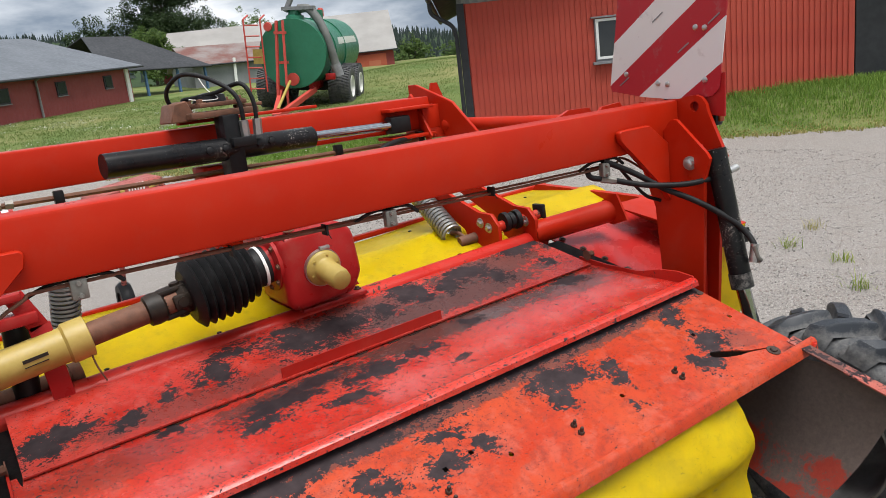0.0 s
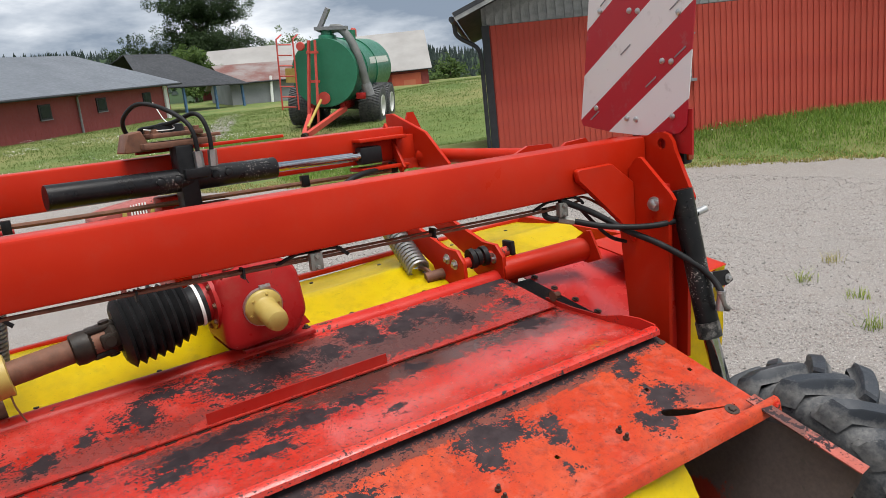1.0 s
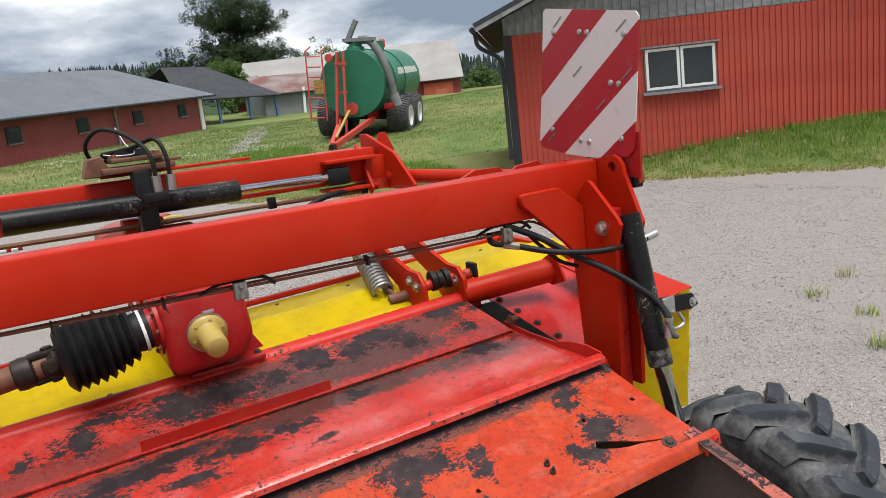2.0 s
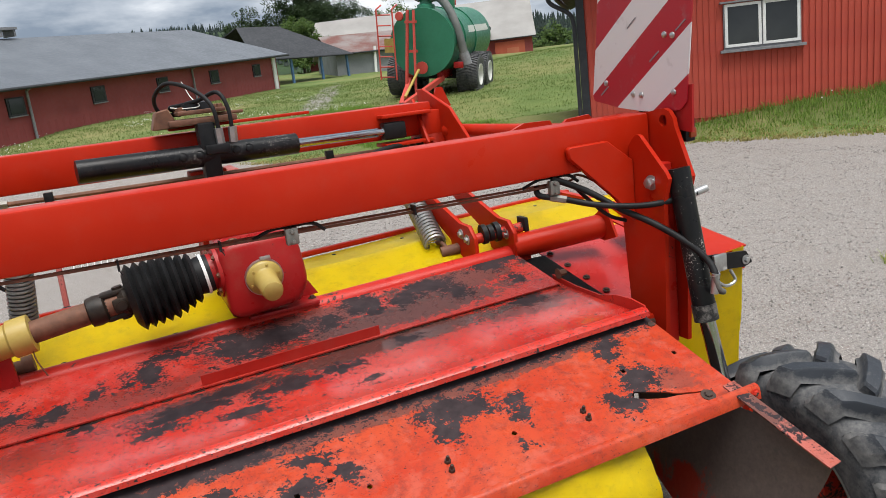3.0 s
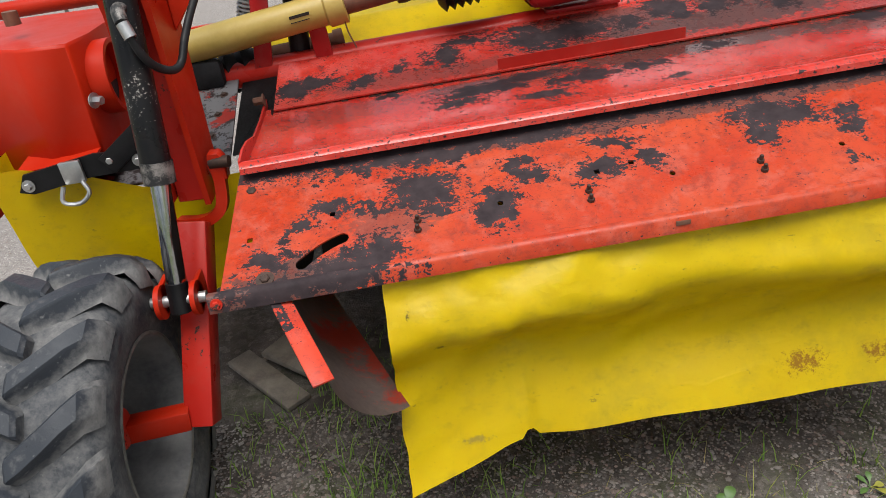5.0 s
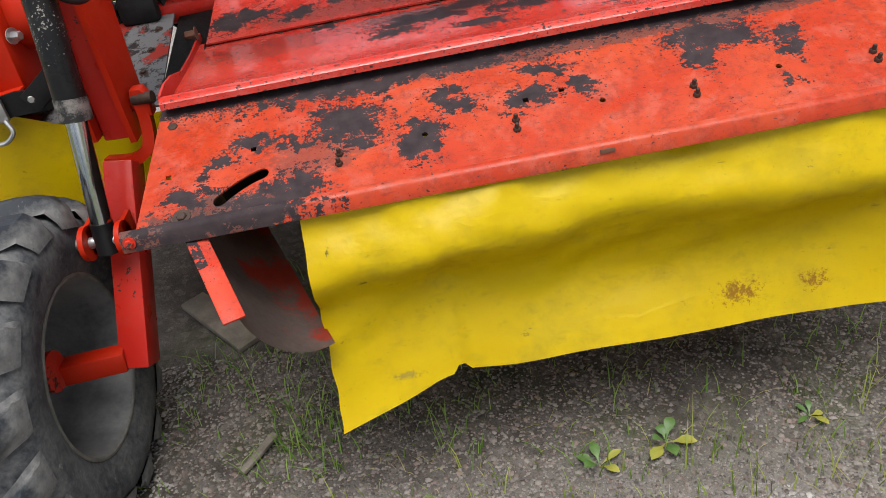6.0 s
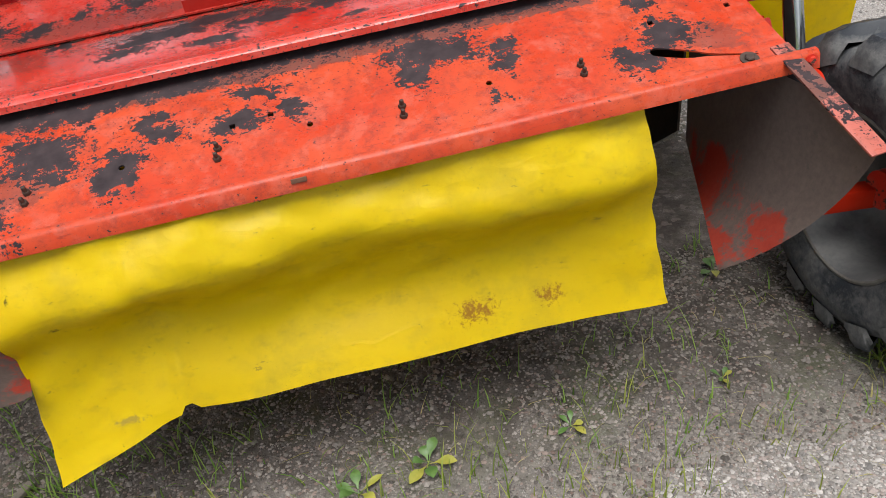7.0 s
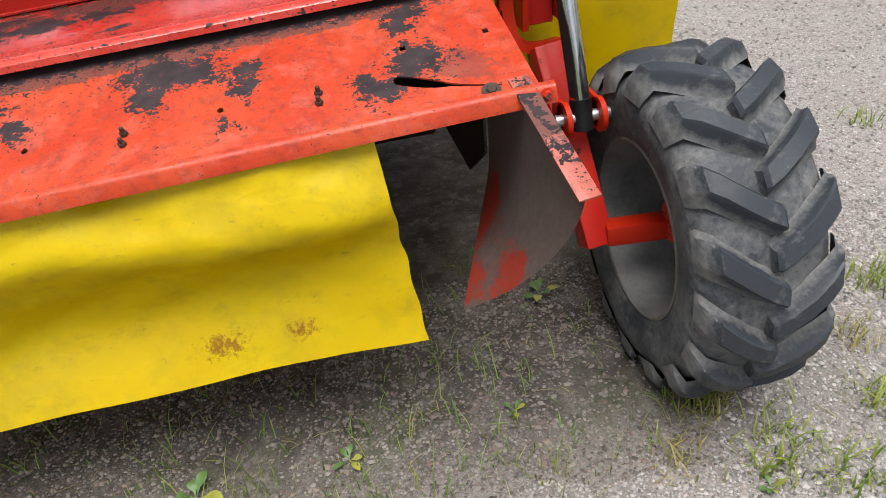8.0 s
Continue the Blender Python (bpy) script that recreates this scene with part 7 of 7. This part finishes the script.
# ---------- grass, weeds and stones ----------
def blades(name, label, spots, mat, seed, per, height, lean=0.5, width=0.006, kind="stuff", category="grass", group="", wide=0.0):
    rnd = random.Random(seed)
    verts, faces = [], []
    for x, y, k in spots:
        z = land(x, y)
        for _ in range(per):
            a, h = rnd.uniform(0, 6.28), height * k * rnd.uniform(0.45, 1.2)
            bx, by = x + rnd.gauss(0, wide or 0.03 + height * 0.12), y + rnd.gauss(0, wide or 0.03 + height * 0.12)
            w = width * rnd.uniform(0.6, 1.4)
            ln = lean * h * rnd.uniform(0.2, 1.2)
            cx, cy, sx, sy = math.cos(a), math.sin(a), -math.sin(a) * w, math.cos(a) * w
            n = len(verts)
            verts += [(bx - sx, by - sy, z - 0.004), (bx + sx, by + sy, z - 0.004), (bx + cx * ln * 0.35 + sx * 0.8, by + cy * ln * 0.35 + sy * 0.8, z + h * 0.6), (bx + cx * ln * 0.35 - sx * 0.8, by + cy * ln * 0.35 - sy * 0.8, z + h * 0.6), (bx + cx * ln, by + cy * ln, z + h)]
            faces += [(n, n + 1, n + 2, n + 3), (n + 3, n + 2, n + 4)]
    me = bpy.data.meshes.new(name)
    me.from_pydata(verts, [], faces)
    me.materials.append(mat)
    return tagged(new(name, me), label, category, group, kind=kind)


def lawns():
    rnd = random.Random(21)
    near, far, dry = [], [], []
    while len(near) < 11000:
        x, y = rnd.uniform(6, 24), rnd.uniform(0, 26)
        d = edge_dist(x, y)
        if d > -0.1 and d < 9 and (x - 8.79) * 0.60 + (y - 11.92) * 0.80 < 0.05 or (d > -0.1 and x < 8.6):
            near.append((x, y, (0.3 + 0.7 * ease(0.2, 1.6, d)) * rnd.uniform(0.5, 1.2)))
    while len(far) < 11000:
        x, y = rnd.uniform(-14, 26), rnd.uniform(19, 46)
        side = (x - 9.86) * 0.7503 - (y - 47.6) * 0.6611
        if edge_dist(x, y) > 0 and side > 0.2:
            far.append((x, y, rnd.uniform(0.6, 1.2)))
    while len(dry) < 2200:
        x, y = rnd.uniform(2, 16), rnd.uniform(0, 21)
        if -0.5 < edge_dist(x, y) < 0.7:
            dry.append((x, y, rnd.uniform(0.3, 0.8)))
    blades("tall_grass", "tall green grass along the barn wall", near, M_GRASS, 22, 14, 0.15, 0.8, 0.0048, wide=0.11)
    blades("meadow_grass", "rough meadow grass with white clover", far, M_MEADOW, 23, 9, 0.085, 1.1, 0.008, wide=0.22)
    blades("edge_grass", "yellowing grass along the gravel edge", dry, M_DRYGRASS, 24, 6, 0.10, 0.7, 0.010)
    verts, faces = [], []
    for x, y, k in [p for p in far if p[0] < 9 and p[1] < 38][:2600] + [p for p in near if 0.9 < edge_dist(p[0], p[1]) < 2.0][:60]:
        if noise.noise(Vector((x * 0.35, y * 0.35, 9.0))) < 0.12:
            continue
        z = land(x, y) + rnd.uniform(0.06, 0.14)
        s = rnd.uniform(0.012, 0.026)
        n = len(verts)
        verts += [(x - s, y, z - s * 0.4), (x, y - s, z - s * 0.2), (x + s, y, z), (x, y, z + s), (x, y + s, z)]
        faces += [(n, n + 1, n + 3), (n + 1, n + 2, n + 3), (n + 2, n + 4, n + 3), (n + 4, n, n + 3)]
    me = bpy.data.meshes.new("white_flowers")
    me.from_pydata(verts, [], faces)
    me.materials.append(M_FLOWER)
    tagged(new("white_flowers", me), "scattered white clover and daisy heads in the grass", "flowers", kind="stuff")


lawns()


def pebbles():
    """Loose stones of the yard round the machine: the nearer, the finer and the closer together."""
    rnd = np.random.RandomState(31)
    base = np.array([(0, 0, 1), (0.9, 0, 0.2), (0.28, 0.85, 0.25), (-0.72, 0.53, 0.15), (-0.72, -0.53, 0.22), (0.28, -0.85, 0.18), (0, 0, -0.6)])
    tri = np.array([(0, 1, 2), (0, 2, 3), (0, 3, 4), (0, 4, 5), (0, 5, 1), (6, 2, 1), (6, 3, 2), (6, 4, 3), (6, 5, 4), (6, 1, 5)])
    spots = []
    for count, kind in ((84000, 0), (24000, 1), (40000, 2)):
        u, v, big, size, keep = rnd.rand(5, count)
        if kind == 0:
            x, y = -1.5 + 4.1 * u, -0.85 + 1.30 * v
            s = np.where(big < 0.94, 0.0026 + 0.0036 * size, 0.0060 + 0.0050 * size)
            go = (keep < 0.7) | (np.abs(x) > 1.25) | (y < -0.20 - 0.12 * size)
        elif kind == 1:
            x, y = 1.3 + 3.0 * u, -0.8 + 4.0 * v
            s, go = 0.003 + 0.005 * size, keep < 2
        else:
            x, y = 1.4 + 8.5 * u ** 1.3, -0.8 + 10.0 * v ** 1.3
            s, go = (0.004 + 0.007 * size) * (1 + 0.06 * y), keep < 2
        spots.append(np.stack([x, y, s], 1)[go])
    spots = np.concatenate(spots)
    thin = np.array([noise.noise(Vector((x * 2.1, y * 2.1, 4.0))) for x, y, s in spots])
    spots = spots[(thin > -0.22) | (rnd.rand(len(spots)) > 0.6)]
    z = np.array([land(x, y) for x, y, s in spots])
    n = len(spots)
    shape = base[None] * np.stack([0.8 + 0.6 * rnd.rand(n), 0.65 + 0.5 * rnd.rand(n), 0.45 + 0.5 * rnd.rand(n)], 1)[:, None]
    shape = (shape + 0.22 * (rnd.rand(n, 7, 3) - 0.5)) * spots[:, None, 2:3]
    a = 2 * math.pi * rnd.rand(n)[:, None]
    px = spots[:, 0:1] + np.cos(a) * shape[:, :, 0] - np.sin(a) * shape[:, :, 1]
    py = spots[:, 1:2] + np.sin(a) * shape[:, :, 0] + np.cos(a) * shape[:, :, 1]
    verts = np.stack([px, py, z[:, None] + shape[:, :, 2] + 0.1 * spots[:, 2:3]], 2).reshape(-1, 3)
    faces = (tri[None] + 7 * np.arange(n)[:, None, None]).reshape(-1, 3)
    # the stones under the machine are earthy, with its shade put into their tone
    in_shade = np.array([(1 - ease(1.1, 1.5, abs(x - 0.1))) * ease(-0.62, -0.14, y) + 0.40 * noise.noise(Vector((x * 5, y * 5, 2.0))) for x, y, s in spots]) > 0.5
    for name, label, mask, mat in (("loose_gravel", "loose grey and reddish gravel stones", ~in_shade, M_PEBBLE), ("shaded_gravel", "dark earthy stones under the machine, its shade in their colour", in_shade, M_EARTHY_SHADED)):
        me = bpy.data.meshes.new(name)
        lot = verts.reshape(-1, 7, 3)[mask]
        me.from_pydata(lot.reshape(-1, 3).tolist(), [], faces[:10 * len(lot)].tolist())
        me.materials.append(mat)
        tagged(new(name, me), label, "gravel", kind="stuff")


pebbles()


M_TUFT = leaf_material("tuft_blades", (0.10, 0.17, 0.02), (0.34, 0.38, 0.08))


def tufts():
    spots = [(1.82, -0.14, 0.9), (1.45, -0.38, 0.9), (1.33, -0.21, 0.9), (1.53, -0.50, 0.9), (1.32, -0.25, 0.9), (1.73, -0.32, 0.9), (1.33, -0.22, 1.0), (1.40, -0.46, 1.0), (1.20, -0.36, 0.8), (2.0, 0.05, 1.2), (2.05, 0.0, 1.0), (1.62, -0.55, 0.8), (1.75, -0.5, 0.7), (2.6, 0.9, 0.8), (4.71, 2.17, 1.0), (3.97, 1.21, 1.0), (5.38, 2.33, 0.9), (4.54, 1.64, 0.8)]
    for i, (x, y, k) in enumerate(spots):
        blades("grass_tuft", "small yellow-green grass tuft in the gravel", [(x, y, k)], M_TUFT if i % 4 else M_DRYGRASS, 40 + i, 44, 0.060 if i < 14 else 0.10, 1.3, 0.0024, kind="thing", category="grass tuft", group="grass tufts in the gravel")
    rnd = random.Random(77)
    under = [(rnd.uniform(-1.25, 1.3), rnd.uniform(-0.32, 0.5), rnd.uniform(0.4, 1.2)) for _ in range(110)]
    front = [(rnd.uniform(-0.75, 1.0), rnd.uniform(-0.50, -0.12), rnd.uniform(0.5, 1.2)) for _ in range(85)]
    blades("thin_grass", "thin upright grass stalks along the machine's edge", front, M_TUFT, 63, 5, 0.085, 0.8, 0.0016)
    under += [(rnd.uniform(-1.0, -0.3), rnd.uniform(-0.1, 0.9), rnd.uniform(0.6, 1.3)) for _ in range(90)]
    blades("sparse_grass", "sparse thin grass on the soil under the machine", under, M_GRASS, 60, 6, 0.07, 1.1, 0.0018)
    blades("dry_straw", "dry stalks lying on the gravel", [(rnd.uniform(-1.0, 2.2), rnd.uniform(-0.75, 0.2), 1.0) for _ in range(190)], M_DRYGRASS, 61, 2, 0.014, 6.0, 0.0011)


tufts()


def weed(at, n, size, seed, label):
    rnd = random.Random(seed)
    w = thing("weed", label, "weed", (at[0], at[1], land(*at)), "weeds in the gravel")
    z = land(*at)
    for i in range(n):
        a = 2 * math.pi * i / n + rnd.uniform(-0.5, 0.5)
        L, W = size * rnd.uniform(0.6, 1.2), size * 0.20 * rnd.uniform(0.7, 1.2)
        bm = bmesh.new()
        rows = []
        up = rnd.uniform(0.25, 0.9)
        for j in range(7):
            s = j / 6
            wid = W * math.sin(math.pi * max(0.0, (s - 0.3) / 0.7)) ** 0.8 + 0.0010
            r, h = L * s, size * up * math.sin(s * 1.9) * 0.7 + 0.004
            rows.append([bm.verts.new((at[0] + r * math.cos(a) - k * wid * math.sin(a), at[1] + r * math.sin(a) + k * wid * math.cos(a), z + h - abs(k) * wid * -0.25)) for k in (-1, 0, 1)])
        for p, q in zip(rows, rows[1:]):
            for k in (0, 1):
                bm.faces.new((p[k], p[k + 1], q[k + 1], q[k]))
        part("leaf", bm, M_WEED if i % 4 else M_WEED2, w, "", None, 60)


M_WEED = simple("weed_leaf", (0.045, 0.10, 0.022), (0.09, 0.16, 0.035), 25, 0.5, 0, 0.3)
M_WEED2 = simple("yellowing_leaf", (0.20, 0.21, 0.03), (0.30, 0.27, 0.05), 25, 0.5, 0, 0.3)
weed((0.094, -0.169), 6, 0.066, 1, "broad-leaved green weed with a yellowing leaf")
weed((-0.084, -0.205), 5, 0.06, 2, "broad-leaved green weed growing in gravel")
weed((1.085, 0.30), 6, 0.06, 3, "small dark green weed in the shade")
weed((1.33, -0.20), 5, 0.035, 4, "small round-leaved green weed in the gravel")
weed((1.36, -0.50), 5, 0.03, 5, "small round-leaved green weed in the gravel")
weed((0.885, -0.125), 5, 0.03, 6, "small round-leaved green weed in the gravel")
weed((0.461, -0.162), 5, 0.045, 7, "small green weed growing in shade")


def plank_scrap():
    p = thing("scrap_boards", "two broken grey boards lying under the machine", "board", (-1.09, 0.63, 0.0))
    for c, s, r in (((-1.14, 0.61, 0.03), (0.34, 0.09, 0.022), -48), ((-1.03, 0.68, 0.05), (0.26, 0.12, 0.02), -38)):
        m = Matrix.Translation(c) @ Matrix.Rotation(radians(r), 4, "Z") @ Matrix.Rotation(radians(6), 4, "Y")
        part("board", boxed((0, 0, 0), s, m, 0.004), M_OLDBOARD, p)


plank_scrap()


def stake():
    p = thing("wooden_stake", "weathered grey-brown wooden stake lying on the soil", "stake", (-0.945, 0.005, 0.01))
    part("stake", span(bmesh.new(), (-0.985, -0.05, 0.014), (-0.905, 0.06, 0.022), 0.022, 0.012, 0.002), M_OLDBOARD, p)


stake()


def hay_rake():
    """A second implement standing beyond the mower: frame tube, banded arms, hanging tines."""
    r = thing("hay_rake", "old red hay rake with pale hanging tines, parked on gravel", "hay rake", (-0.4, 5.0, 0.0))
    def rp(name, bm, mat, label=""):
        return part(name, bm, mat, r, label)
    old = paint("faded_rake_red", (0.28, 0.06, 0.05), (0.36, 0.10, 0.085), chip=0.66, rough=0.5, dust=0.5)
    rp("frame_tube", tubed([(-1.9, 5.05, 1.04), (0.7, 5.05, 0.92)], 0.045, 14), old)
    for x in (-0.82, -0.765, -0.72, -0.67, -0.62, -0.575, -0.53):
        rp("tine", tubed(curve([(x, 5.0, 0.92), (x - 0.005, 5.0, 0.76), (x - 0.03, 4.97, 0.575)], 4), 0.006, 6), M_WHITE, "pale spring tine")
    rp("tine_bar", tubed([(-0.88, 5.0, 0.92), (-0.48, 5.0, 0.92)], 0.018, 8), old)
    for x0 in (-1.22, -0.83):
        arm = rp("arm", tubed([(x0 - 0.15, 5.0, 1.10), (x0 + 0.30, 5.0, 1.105)], 0.022, 10), M_CRIMSON, "red arm with white bands")
        for k in range(4):
            part("band", tubed([(x0 + 0.075 * k, 5.0, 1.1025), (x0 + 0.045 + 0.075 * k, 5.0, 1.103)], 0.025, 10), M_WHITE, arm)
    rp("cover", prism(bmesh.new(), [(-0.02, 0.90), (0.0, 1.09), (0.12, 1.13), (0.56, 1.19), (0.60, 0.90)], "y", 5.02, 5.5, 0.02), old, "dull red sheet cover")
    for k in range(6):
        rp("louvre", boxed((0.29 + 0.022 * k, 5.012, 1.10 + 0.002 * k), (0.010, 0.012, 0.12)), M_WHITE)
    rp("reflector", boxed((0.236, 5.01, 1.10), (0.035, 0.02, 0.05), None, 0.006), M_GUARD)
    rp("pale_hose", tubed(curve([(0.43, 4.98, 1.02), (0.45, 4.96, 1.12), (0.53, 4.96, 1.15), (0.64, 4.98, 1.14)], 5), 0.018, 8), M_GUARD)
    for x, y in ((-1.75, 5.05), (-0.95, 4.85), (0.15, 5.35), (0.62, 5.05)):
        rp("leg", tubed([(x, 5.05, 0.95), (x, y, 0.17)], 0.022, 8), old)
        w = rp("wheel", lathe(bmesh.new(), [(0, -0.03), (0.09, -0.03), (0.09, 0.03), (0, 0.03)], Matrix.Translation((x, y, 0.17)) @ Matrix.Rotation(radians(90), 4, "Y"), 20), old)
        part("tyre", lathe(bmesh.new(), [(0.09, -0.05), (0.15, -0.05), (0.17, -0.02), (0.17, 0.02), (0.15, 0.05), (0.09, 0.05), (0.09, -0.05)], Matrix.Translation((x, y, 0.17)) @ Matrix.Rotation(radians(90), 4, "Y"), 28), M_RUBBER, w)


hay_rake()
